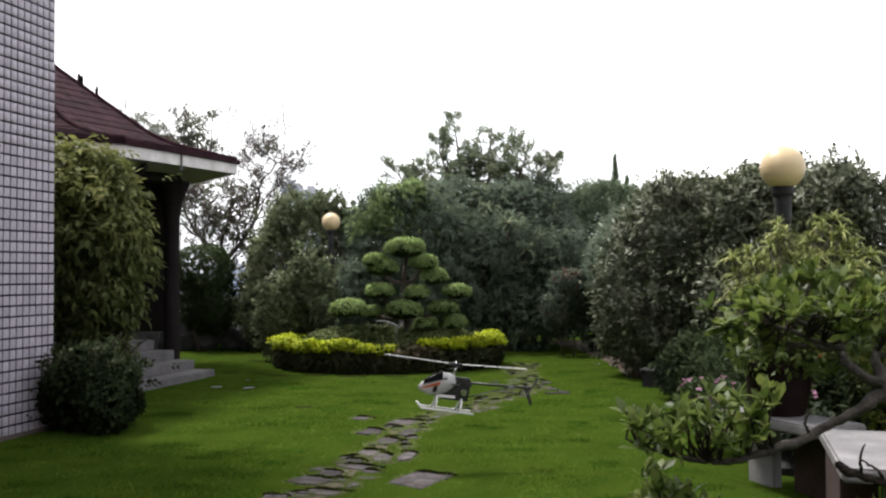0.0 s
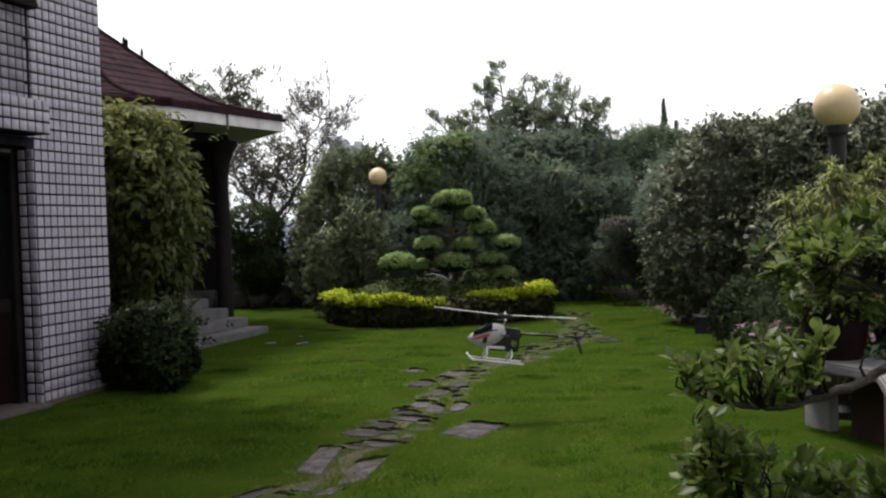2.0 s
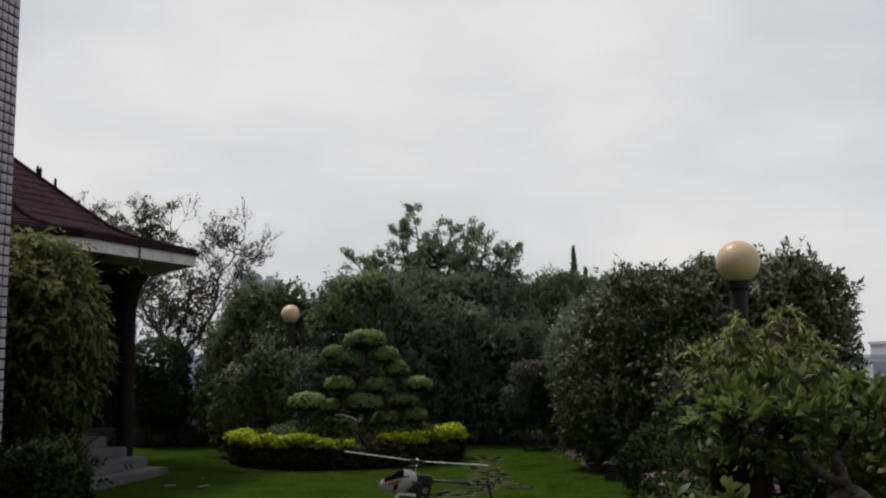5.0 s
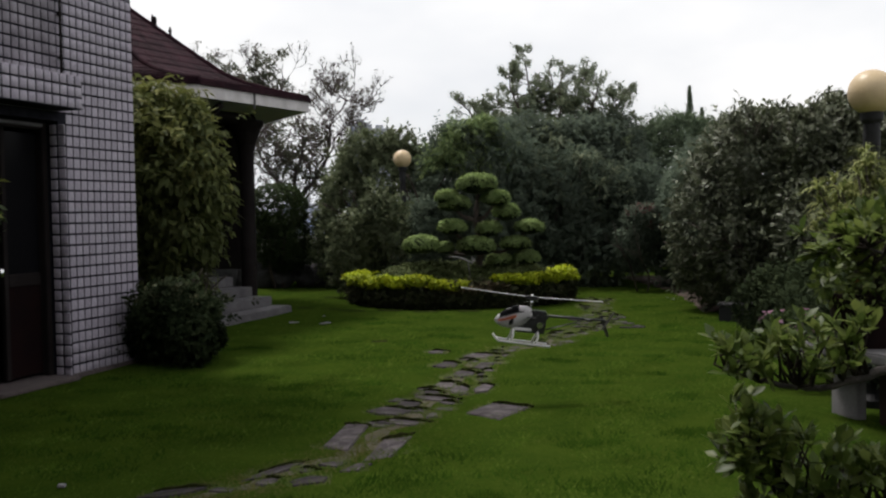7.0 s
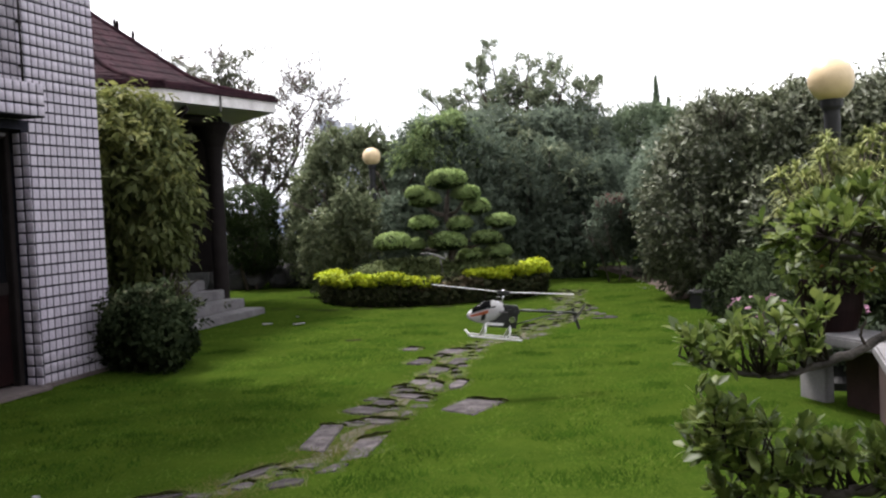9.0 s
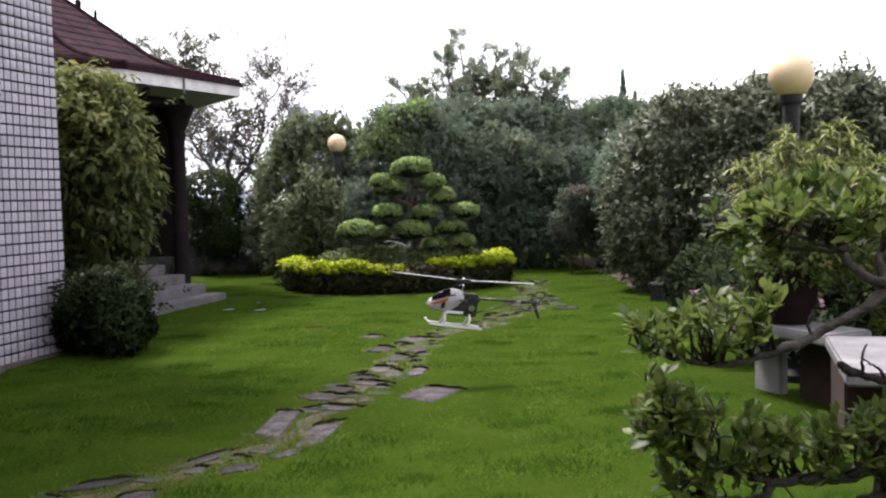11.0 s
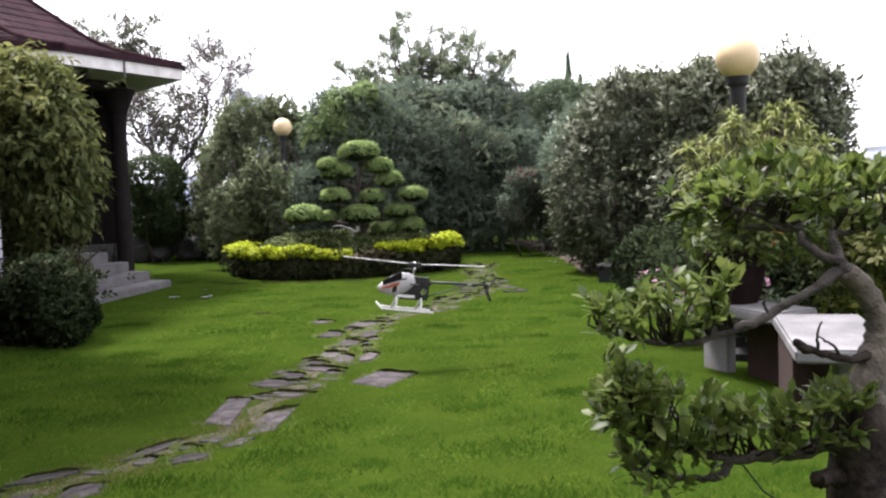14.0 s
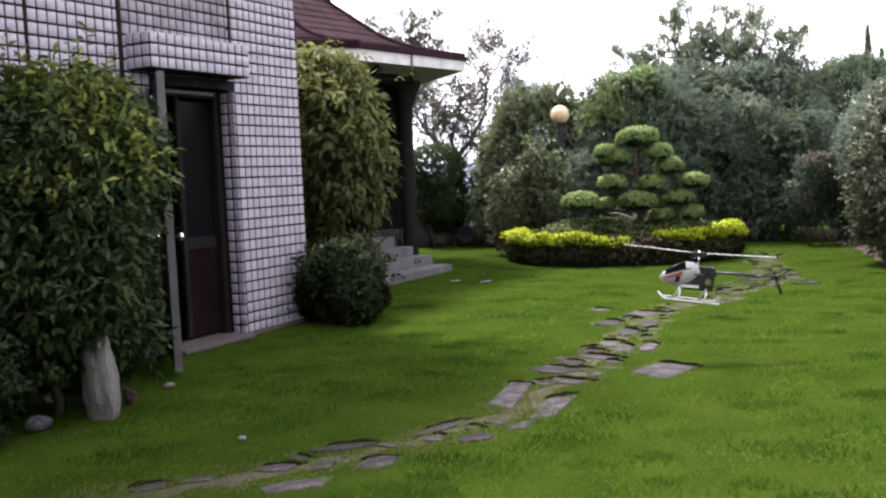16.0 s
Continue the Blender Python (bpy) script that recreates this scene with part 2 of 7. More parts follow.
L_COVER = leafy("dull_ground_cover_leaf", [(0.050, 0.070, 0.026), (0.078, 0.100, 0.036), (0.110, 0.125, 0.050)], 0.7, 0.1, 0.2)
L_BROWN = leafy("brown_hedge_leaf", [(0.060, 0.045, 0.030), (0.095, 0.070, 0.045), (0.075, 0.080, 0.036)], 0.7, 0.1, 0.2)
L_PAD = leafy("clipped_pad_leaf", [(0.165, 0.240, 0.090), (0.245, 0.330, 0.122), (0.335, 0.420, 0.160)], 0.7, 0.12, 0.25)
L_BONSAI = leafy("thick_bonsai_leaf", [(0.046, 0.072, 0.016), (0.076, 0.110, 0.023), (0.112, 0.150, 0.034), (0.170, 0.205, 0.056)], 0.45, 0.34, 0.45)
L_DRAC = leafy("narrow_strap_leaf", [(0.100, 0.128, 0.040), (0.190, 0.225, 0.075), (0.310, 0.340, 0.125), (0.450, 0.465, 0.200)], 0.55, 0.2, 0.3)
L_CREAM = leafy("cream_yellow_leaf", [(0.30, 0.32, 0.10), (0.46, 0.47, 0.20), (0.60, 0.58, 0.32)], 0.6, 0.15, 0.3)
L_CYPRESS = leafy("cypress_spray", [(0.070, 0.098, 0.064), (0.112, 0.148, 0.092), (0.160, 0.200, 0.120)], 0.7, 0.1, 0.25)
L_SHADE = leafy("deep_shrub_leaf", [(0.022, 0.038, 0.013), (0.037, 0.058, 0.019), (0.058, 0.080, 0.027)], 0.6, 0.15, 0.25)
L_CORNER = leafy("olive_shrub_leaf", [(0.060, 0.074, 0.027), (0.094, 0.110, 0.039), (0.138, 0.152, 0.055)], 0.6, 0.12, 0.3)
L_CORNERTIP = leafy("olive_gold_crest_leaf", [(0.115, 0.132, 0.040), (0.165, 0.178, 0.055), (0.230, 0.232, 0.080)], 0.6, 0.12, 0.4)
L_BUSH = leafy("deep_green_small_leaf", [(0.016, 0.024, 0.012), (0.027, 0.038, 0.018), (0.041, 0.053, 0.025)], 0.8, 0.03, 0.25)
L_RED = leafy("red_new_leaf", [(0.052, 0.030, 0.028), (0.095, 0.036, 0.034), (0.060, 0.055, 0.036)], 0.6, 0.15, 0.3)
L_PINK = leafy("pink_petal", [(0.350, 0.160, 0.260), (0.480, 0.260, 0.380), (0.250, 0.130, 0.200)], 0.6, 0.2, 0.3)
L_DULLTIP = leafy("autumn_leaf", [(0.050, 0.054, 0.032), (0.085, 0.080, 0.054), (0.110, 0.086, 0.066)], 0.7, 0.12, 0.25)


# ---- building helpers ----
def fast_mesh(name, verts, faces, mat, smooth=False, normals=None):
    """A mesh from an array of points and an array of faces that all have the same number of corners."""
    verts, faces = np.asarray(verts, np.float32), np.asarray(faces, np.int32)
    k = faces.shape[1]
    me = bpy.data.meshes.new(name)
    me.vertices.add(len(verts))
    me.vertices.foreach_set("co", verts.ravel())
    me.loops.add(faces.size)
    me.loops.foreach_set("vertex_index", faces.ravel())
    me.polygons.add(len(faces))
    me.polygons.foreach_set("loop_start", np.arange(0, faces.size, k, dtype=np.int32))
    if smooth:
        me.polygons.foreach_set("use_smooth", np.ones(len(faces), bool))
    me.materials.append(mat)
    me.update(calc_edges=True)
    if normals is not None:
        me.normals_split_custom_set_from_vertices(normals)
    return me


def child(name, me, parent, m=None, label="", kind=""):
    ob = new(name, me)
    ob.parent = parent
    if m is not None:
        ob.matrix_basis = m
    return tagged(ob, label, kind=kind)


def part(name, bm, material, parent, label="", smooth=False, m=None, kind=""):
    me = bpy.data.meshes.new(name)
    bm.normal_update()
    bm.to_mesh(me)
    bm.free()
    if smooth:
        me.polygons.foreach_set("use_smooth", np.ones(len(me.polygons), bool))
    me.materials.append(material)
    return child(name, me, parent, m, label, kind)


def thing(name, m, label, category, group="", kind=""):
    ob = new(name)
    ob.empty_display_size = 0.1
    ob.matrix_basis = m
    return tagged(ob, label, category, group, kind)


def box(x0, y0, z0, x1, y1, z1, bevel=0.0, bm=None, seg=2):
    bm = bm or bmesh.new()
    r = bmesh.ops.create_cube(bm, size=1.0, matrix=Matrix.Translation(((x0 + x1) / 2, (y0 + y1) / 2, (z0 + z1) / 2)) @ Matrix.Diagonal((x1 - x0, y1 - y0, z1 - z0, 1)))
    if bevel:
        edges = {e for v in r["verts"] for e in v.link_edges}
        bmesh.ops.bevel(bm, geom=list(edges), offset=bevel, segments=seg, affect="EDGES")
    return bm


def lathe(profile, sides=32):
    """A turned body from (radius, height) pairs."""
    bm = bmesh.new()
    rings = []
    for r, z in profile:
        rings.append([bm.verts.new((r * math.cos(2 * math.pi * k / sides), r * math.sin(2 * math.pi * k / sides), z)) for k in range(sides)])
    for a, b in zip(rings, rings[1:]):
        for k in range(sides):
            bm.faces.new((a[k], a[(k + 1) % sides], b[(k + 1) % sides], b[k]))
    bm.faces.new(rings[0][::-1])
    bm.faces.new(rings[-1])
    bmesh.ops.recalc_face_normals(bm, faces=bm.faces)
    return bm


def tubes(runs, sides=7):
    """Points and faces of tapered tubes; runs: lists of (point, radius)."""
    vs, fs, at = [], [], 0
    for run in runs:
        run = [(run[0][0], run[0][1] * 0.05), *run, (run[-1][0], run[-1][1] * 0.05)]
        pts = np.array([p for p, _ in run], float)
        rad = np.array([r for _, r in run], float)
        tan = np.gradient(pts[1:-1], axis=0)
        tan = np.concatenate([tan[:1], tan, tan[-1:]])
        tan /= np.linalg.norm(tan, axis=1)[:, None] + 1e-9
        ref = np.array([0.3, 0.2, 1.0]) if abs(tan[:, 2]).mean() < 0.8 else np.array([1.0, 0.2, 0.1])
        e1 = np.cross(tan, ref)
        e1 /= np.linalg.norm(e1, axis=1)[:, None] + 1e-9
        e2 = np.cross(tan, e1)
        a = np.linspace(0, 2 * np.pi, sides, endpoint=False)
        ring = pts[:, None] + rad[:, None, None] * (np.cos(a)[None, :, None] * e1[:, None] + np.sin(a)[None, :, None] * e2[:, None])
        vs.append(ring.reshape(-1, 3))
        n = len(pts)
        i, k = np.meshgrid(np.arange(n - 1), np.arange(sides), indexing="ij")
        q = np.stack([i * sides + k, i * sides + (k + 1) % sides, (i + 1) * sides + (k + 1) % sides, (i + 1) * sides + k], -1).reshape(-1, 4)
        fs.append(q + at)
        at += n * sides
    return np.concatenate(vs), np.concatenate(fs)


def unit(a):
    return a / (np.linalg.norm(a, axis=-1, keepdims=True) + 1e-9)


def lumps(d, seed, freq=2.3):
    """Smooth bumps on directions d, about -1 to 1."""
    rs = np.random.RandomState(seed)
    s = np.zeros(len(d))
    for k in range(6):
        w, ph = rs.normal(size=3) * freq, rs.uniform(0, 6.28)
        s += np.sin(d @ w + ph)
    return s / 3.0


def shell(rs, blobs, n, rough=0.16, fill=0.25, low=-0.5, clump=0.0):
    """Places and outward directions on and in a crown of ellipsoids (cx, cy, cz, rx, ry, rz)."""
    b = np.array(blobs, float)
    area = (b[:, 3] * b[:, 4] + b[:, 4] * b[:, 5] + b[:, 3] * b[:, 5])
    pick = rs.choice(len(b), size=n * 2, p=area / area.sum())
    d = unit(rs.normal(size=(n * 2, 3)))
    ok = d[:, 2] > low - rs.uniform(0, 0.4, n * 2)
    pick, d = pick[ok], d[ok]
    bump = np.zeros(len(d))
    for k in range(len(b)):
        s = pick == k
        bump[s] = lumps(d[s], 11 + k * 7 + int(abs(b[k, 0] * 10)))
        if clump:  # gather the sprigs into clumps with hollows between them
            c = unit(rs.normal(size=(max(9, int(11 * b[k, 3:].mean() / 0.6)), 3)))
            near = np.argmax(d[s] @ c.T, 1)
            dot = (d[s] * c[near]).sum(1)
            bump[s] += clump * (np.clip(dot, 0.6, 1) - 0.87) * 5
    r = (1 - np.abs(rs.normal(0, 0.09, len(d)))) * (1 + rough * bump)
    stray = rs.uniform(size=len(d)) < 0.07
    r[stray] *= 1 + rough * rs.uniform(0, 1.1, stray.sum())
    inner = rs.uniform(size=len(d)) < fill
    r[inner] *= rs.uniform(0.45, 0.95, inner.sum())
    p = b[pick, :3] + d * b[pick, 3:] * r[:, None]
    nrm = unit(d / b[pick, 3:])
    keep = np.ones(len(p), bool)
    for k in range(len(b)):
        q = ((p - b[k, :3]) / b[k, 3:])
        keep &= ((q ** 2).sum(1) > 0.36) | (pick == k)
    keep &= p[:, 2] > 0.02
    return p[keep][:n], nrm[keep][:n]


def leaves(rs, anchors, axes, per=6, twig=0.12, length=0.07, width=0.03, up=0.25, splay=0.9, fold=0.18, vary=0.35, droop=0.0, soft_round=None):
    """Sprigs of leaves: from each anchor per leaves along a short twig. Each leaf is one folded blade."""
    n = len(anchors)
    ax = unit(axes + np.array([0, 0, up]) + rs.normal(0, 0.45, (n, 3)))
    k = (np.arange(per) + 0.5) / per
    base = anchors[:, None] + ax[:, None] * (k[None, :, None] - 0.35) * twig
    side = unit(rs.normal(size=(n, per, 3)))
    side = unit(side - (side * ax[:, None]).sum(-1, keepdims=True) * ax[:, None])
    d = unit(ax[:, None] * 0.7 + side * splay - np.array([0, 0, droop]))
    ref = unit(np.array([0, 0, 1.0]) + rs.normal(0, 0.5, (n, per, 3)))
    s = unit(np.cross(d, ref))
    nm = np.cross(s, d)
    sz = 1 + rs.uniform(-vary, vary, (n, per, 1))
    ln, wd = length * sz, width * sz
    v = np.stack([base, base + d * ln * 0.5 + s * wd * 0.5 + nm * wd * fold, base + d * ln + nm * ln * rs.uniform(-0.2, 0.1, (n, per, 1)), base + d * ln * 0.5 - s * wd * 0.5 + nm * wd * fold], 2).reshape(-1, 3)
    f = np.arange(len(v)).reshape(-1, 4)
    inward = ((nm * axes[:, None]).sum(-1) < 0).ravel()
    f[inward] = f[inward][:, ::-1]
    if soft_round is not None:
        nn = unit(nm * np.sign((nm * axes[:, None]).sum(-1, keepdims=True) + 1e-6) * (1 - soft_round) + axes[:, None] * soft_round)
        return v, f, np.repeat(nn.reshape(-1, 3), 4, 0)
    return v, f


def broad_leaves(rs, base, d, up, length, width):
    """Larger leaves with a blunt tip and a midrib fold: nine points, four quads each."""
    n = len(base)
    s = unit(np.cross(d, up))
    nm = np.cross(s, d)
    ln, wd = length[:, None], width[:, None]
    prof = ((0.0, 0.06), (0.3, 0.30), (0.68, 0.50), (1.0, 0.06))
    curl = rs.uniform(-0.3, 0.05, (n, 1))
    rows = []
    for t, w in prof:
        mid = base + d * ln * t + nm * ln * curl * t * t
        rows += [mid - s * wd * w + nm * wd * 0.25 * w, mid, mid + s * wd * w + nm * wd * 0.25 * w]
    v = np.stack(rows, 1).reshape(-1, 3)
    q = []
    for r in range(3):
        for c in range(2):
            q.append((r * 3 + c, r * 3 + c + 1, (r + 1) * 3 + c + 1, (r + 1) * 3 + c))
    f = (np.arange(n)[:, None, None] * 12 + np.array(q)[None]).reshape(-1, 4)
    return v, f


def limbs(rs, start, aim, length, radius, depth, spread=0.6, steps=5, lift=0.1, out=None, tips=None, floor=0.0, wander=0.16):
    """A branching, tapering skeleton. Returns tube runs and the tips with their directions."""
    out = [] if out is None else out
    tips = [] if tips is None else tips
    p, d = np.array(start, float), unit(np.array(aim, float))
    run = [(p.copy(), radius)]
    for k in range(steps):
        d = unit(d + rs.normal(0, wander, 3) + np.array([0, 0, lift * 0.3]))
        p = p + d * length / steps
        run.append((p.copy(), max(floor, radius * (1 - 0.5 * (k + 1) / steps))))
        if depth > 0 and k >= steps // 2:
            nd = unit(d + rs.normal(0, spread, 3) + np.array([0, 0, lift]))
            limbs(rs, p, nd, length * rs.uniform(0.5, 0.75), radius * 0.5 * (1 - 0.4 * k / steps), depth - 1, spread, steps, lift, out, tips, floor, wander)
    out.append(run)
    tips.append((p.copy(), d.copy()))
    if depth > 0:
        for k in range(2):
            limbs(rs, p, unit(d + rs.normal(0, spread, 3)), length * 0.6, radius * 0.45, depth - 1, spread, steps, lift, out, tips, floor, wander)
    return out, tips


def foliage(name, parent, rs, blobs, n, mat, label="", rough=0.2, fill=0.25, low=-0.5, clump=0.9, soft=0.6, kind="", **kw):
    """A crown of leaf sprigs over ellipsoids, in the parent's own space."""
    p, nr = shell(rs, blobs, n, rough, fill, low, clump)
    if clump:  # a few shoots stand out of the outline
        p2, nr2 = shell(rs, [(*c[:3], *(r * 1.04 for r in c[3:])) for c in blobs], max(8, n // 14), rough * 1.2, 0.0, max(low, -0.3), clump)
        p, nr = np.concatenate([p, p2]), np.concatenate([nr, nr2])
    v, f, nn = leaves(rs, p, nr, soft_round=soft, **kw)
    return child(name, fast_mesh(name, v, f, mat, True, nn), parent, None, label, kind)


def shrub(name, x, y, blobs, n, mat, label, category="shrub", group="", seed=1, stems=4, stem_h=0.7, stem_r=0.03, bark=None, stem_spread=0.35, tips=None, **kw):
    """A shrub: woody stems and a leafy crown. Blobs are placed relative to its foot."""
    rs = np.random.RandomState(seed)
    ob = thing(name, pose(x, y, 0), label, category, group)
    for k in range(stems):
        a = rs.uniform(0, 6.28)
        r, _ = limbs(rs, (0.08 * math.cos(a), 0.08 * math.sin(a), -0.02), (stem_spread * math.cos(a), stem_spread * math.sin(a), 1), stem_h, stem_r, 1, 0.5)
        v, f = tubes(r, 6)
        child("stem", fast_mesh("stem", v, f, bark or M_DARKBARK, True), ob)
    foliage("crown", ob, rs, blobs, n, mat, **kw)
    # other leaves on the topmost blobs; on the back trees they paint top light
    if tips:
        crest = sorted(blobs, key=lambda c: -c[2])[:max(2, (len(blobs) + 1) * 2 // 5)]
        foliage("crest_leaves", ob, rs, crest, tips[1], tips[0], tips[2], low=0.35, fill=0.0, kind="stuff", **{q: w for q, w in kw.items() if q not in ("low", "fill")})
    return ob


# ---- ground ----
def build_ground():
    bm = bmesh.new()
    xs = [-2500, -600, -120, -40, -14] + [k * 0.25 - 9 for k in range(73)] + [14, 40, 120, 600, 2500]
    ys = [-2500, -600, -120, -30, -8] + [k * 0.25 for k in range(97)] + [30, 45, 90, 300, 900, 3000]
    grid = []
    for y in ys:
        row = []
        for x in xs:
            near = -9 <= x <= 9 and 0 <= y <= 24
            z = 0.018 * noise.noise((x * 0.9, y * 0.9, 0.3)) + 0.008 * noise.noise((x * 3, y * 3, 1.7)) if near else 0.0
            z -= 12.0 * (y > 29 or abs(x) > 39)  # the garden lies on a terrace above the town
            row.append(bm.verts.new((x, y, z)))
        grid.append(row)
    for j in range(len(ys) - 1):
        for i in range(len(xs) - 1):
            bm.faces.new((grid[j][i], grid[j][i + 1], grid[j + 1][i + 1], grid[j + 1][i]))
    me = bpy.data.meshes.new("ground")
    bm.to_mesh(me)
    bm.free()
    me.polygons.foreach_set("use_smooth", np.ones(len(me.polygons), bool))
    me.materials.append(M_LAWN)
    me.materials.append(M_FARGROUND)
    for f in me.polygons:
        if f.center.y > 24 or abs(f.center.x) > 14:
            f.material_index = 1
    return tagged(new("ground", me), "short green garden lawn", "ground", kind="structure")


def ground_z(x, y):
    return 0.018 * noise.noise((x * 0.9, y * 0.9, 0.3)) + 0.008 * noise.noise((x * 3, y * 3, 1.7))


ground = build_ground()

# stepping-stone path: its middle line from the house door side to behind the flower bed
PATH_LINE = ((-2.3, 3.5), (-1.65, 4.0), (-1.1, 4.5), (-0.65, 5.2), (-0.35, 6.1), (-0.12, 7.0), (0.15, 8.1), (0.35, 8.95), (0.8, 9.35), (1.15, 10.1), (1.58, 10.8), (1.68, 11.6), (1.82, 12.9), (2.1, 14.3))


def along(line, step):
    """Points every step metres along a line of corners, with the direction there."""
    out, carry = [], 0.0
    for (ax, ay), (bx, by) in zip(line, line[1:]):
        seg = math.hypot(bx - ax, by - ay)
        d = carry
        while d < seg:
            out.append((ax + (bx - ax) * d / seg, ay + (by - ay) * d / seg, math.atan2(by - ay, bx - ax)))
            d += step
        carry = d - seg
    return out


def slab_mesh(name, w, d, h, seed, mat, corners=7, skew=0.0, square=0.95):
    """A broken flagstone with an uneven outline and a worn edge."""
    rnd = random.Random(seed)
    bm = bmesh.new()
    top, low, rim = [], [], []
    for k in range(corners):
        a = 2 * math.pi * (k + 0.5 + rnd.uniform(-0.13, 0.13)) / corners
        c, s = math.cos(a), math.sin(a)
        q = 1 / max(abs(c), abs(s)) ** square * rnd.uniform(0.86, 1.04)
        x, y = c * q * w / 2 + skew * s * q * d / 2, s * q * d / 2
        low.append(bm.verts.new((x, y, -0.04)))
        rim.append(bm.verts.new((x, y, h - 0.008)))
        top.append(bm.verts.new((x * 0.94, y * 0.94, h + rnd.uniform(-0.003, 0.003))))
    for k in range(corners):
        j = (k + 1) % corners
        bm.faces.new((low[k], low[j], rim[j], rim[k]))
        bm.faces.new((rim[k], rim[j], top[j], top[k]))
    bm.faces.new(top)
    me = bpy.data.meshes.new(name)
    bm.normal_update()
    bm.to_mesh(me)
    bm.free()
    me.materials.append(mat)
    return me


SLABS = []  # x, y, width, depth, turn


def build_path():
    rnd = random.Random(5)
    bed = bmesh.new()
    left, right = [], []
    pts = along(PATH_LINE, 0.05)
    for k, (x, y, a) in enumerate(pts):
        w = 0.15 + 0.10 * noise.noise((x * 2.1, y * 2.1, 4.0)) + 0.09 * noise.noise((x * 11, y * 11, 4.0)) + (0.16 if 10.4 < y < 11.9 else 0.09 if 5.8 < y < 9.5 else 0.03)
        w2 = 0.15 + 0.10 * noise.noise((x * 2.3, y * 2.3, 9.0)) + 0.09 * noise.noise((x * 12, y * 12, 9.0)) + (0.20 if 10.4 < y < 11.9 else 0.09 if 5.8 < y < 9.5 else 0.03)
        c, s = math.cos(a + math.pi / 2), math.sin(a + math.pi / 2)
        left.append(bed.verts.new((x + c * w, y + s * w, ground_z(x + c * w, y + s * w) - 0.006)))
        right.append(bed.verts.new((x - c * w2, y - s * w2, ground_z(x - c * w2, y - s * w2) - 0.006)))
    mid = [bed.verts.new(((l.co.x + r.co.x) / 2, (l.co.y + r.co.y) / 2, ground_z((l.co.x + r.co.x) / 2, (l.co.y + r.co.y) / 2) + 0.003)) for l, r in zip(left, right)]
    for k in range(len(pts) - 1):
        bed.faces.new((right[k], right[k + 1], mid[k + 1], mid[k]))
        bed.faces.new((mid[k], mid[k + 1], left[k + 1], left[k]))
    me = bpy.data.meshes.new("path")
    bed.normal_update()
    bed.to_mesh(me)
    bed.free()
    me.materials.append(M_DIRT)
    path = tagged(new("path", me), "stepping stone path of worn slate slabs in trodden soil", "path", kind="structure")
    # the slabs that can be told apart: x, y, width, depth, turn, skew
    known = ((-0.7, 5.55, 0.18, 0.59, -18, -0.18), (-0.43, 5.3, 0.22, 0.35, 33, 0.88), (-0.57, 4.86, 0.1, 0.12, 13, 0.9), (0.22, 6.17, 0.28, 0.46, -27, 0.01), (-0.4, 5.88, 0.3, 0.12, -20, 0.43), (-0.49, 6.19, 0.26, 0.2, -40, 0.07),
             (-0.21, 6.62, 0.3, 0.14, -31, 0.2), (-0.25, 6.82, 0.19, 0.17, -34, -0.12), (-0.14, 7.18, 0.2, 0.25, -25, 0.05), (-0.03, 6.99, 0.16, 0.27, -39, -0.5), (0.14, 7.01, 0.13, 0.35, -15, -0.07), (-0.13, 8.07, 0.2, 0.23, -38, -0.32),
             (0.18, 7.99, 0.14, 0.35, -23, -0.21), (0.16, 8.57, 0.26, 0.31, -22, 0.12), (-0.23, 8.85, 0.17, 0.17, -18, 0.14), (0.01, 7.6, 0.18, 0.26, -28, -0.23), (-0.38, 6.38, 0.16, 0.21, -27, -0.28), (-0.99, 4.8, 0.27, 0.12, 42, 1.67),
             (-0.78, 4.62, 0.18, 0.15, 9, 0.37), (-1.17, 4.19, 0.18, 0.18, 20, 0.4), (-1.4, 4.14, 0.11, 0.12, 14, 0.19), (-1.62, 4.08, 0.17, 0.11, 14, 0.62), (-1.45, 3.84, 0.28, 0.15, 19, 0.55), (-1.4, 4.44, 0.25, 0.12, 13, 0.94),
             (-1.9, 3.89, 0.13, 0.08, 22, 0.5))
    placed = [(k[0], k[1]) for k in known]
    edge = bmesh.new()

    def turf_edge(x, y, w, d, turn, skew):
        """Flat dark ring of cut turf, reaching further on its +y side."""
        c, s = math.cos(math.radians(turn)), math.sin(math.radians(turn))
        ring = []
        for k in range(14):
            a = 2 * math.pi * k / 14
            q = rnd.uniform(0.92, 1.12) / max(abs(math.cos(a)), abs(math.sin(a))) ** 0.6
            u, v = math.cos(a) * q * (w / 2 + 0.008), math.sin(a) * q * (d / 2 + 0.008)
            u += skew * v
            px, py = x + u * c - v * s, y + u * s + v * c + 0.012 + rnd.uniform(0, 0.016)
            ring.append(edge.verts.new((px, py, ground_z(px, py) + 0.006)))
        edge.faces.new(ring)

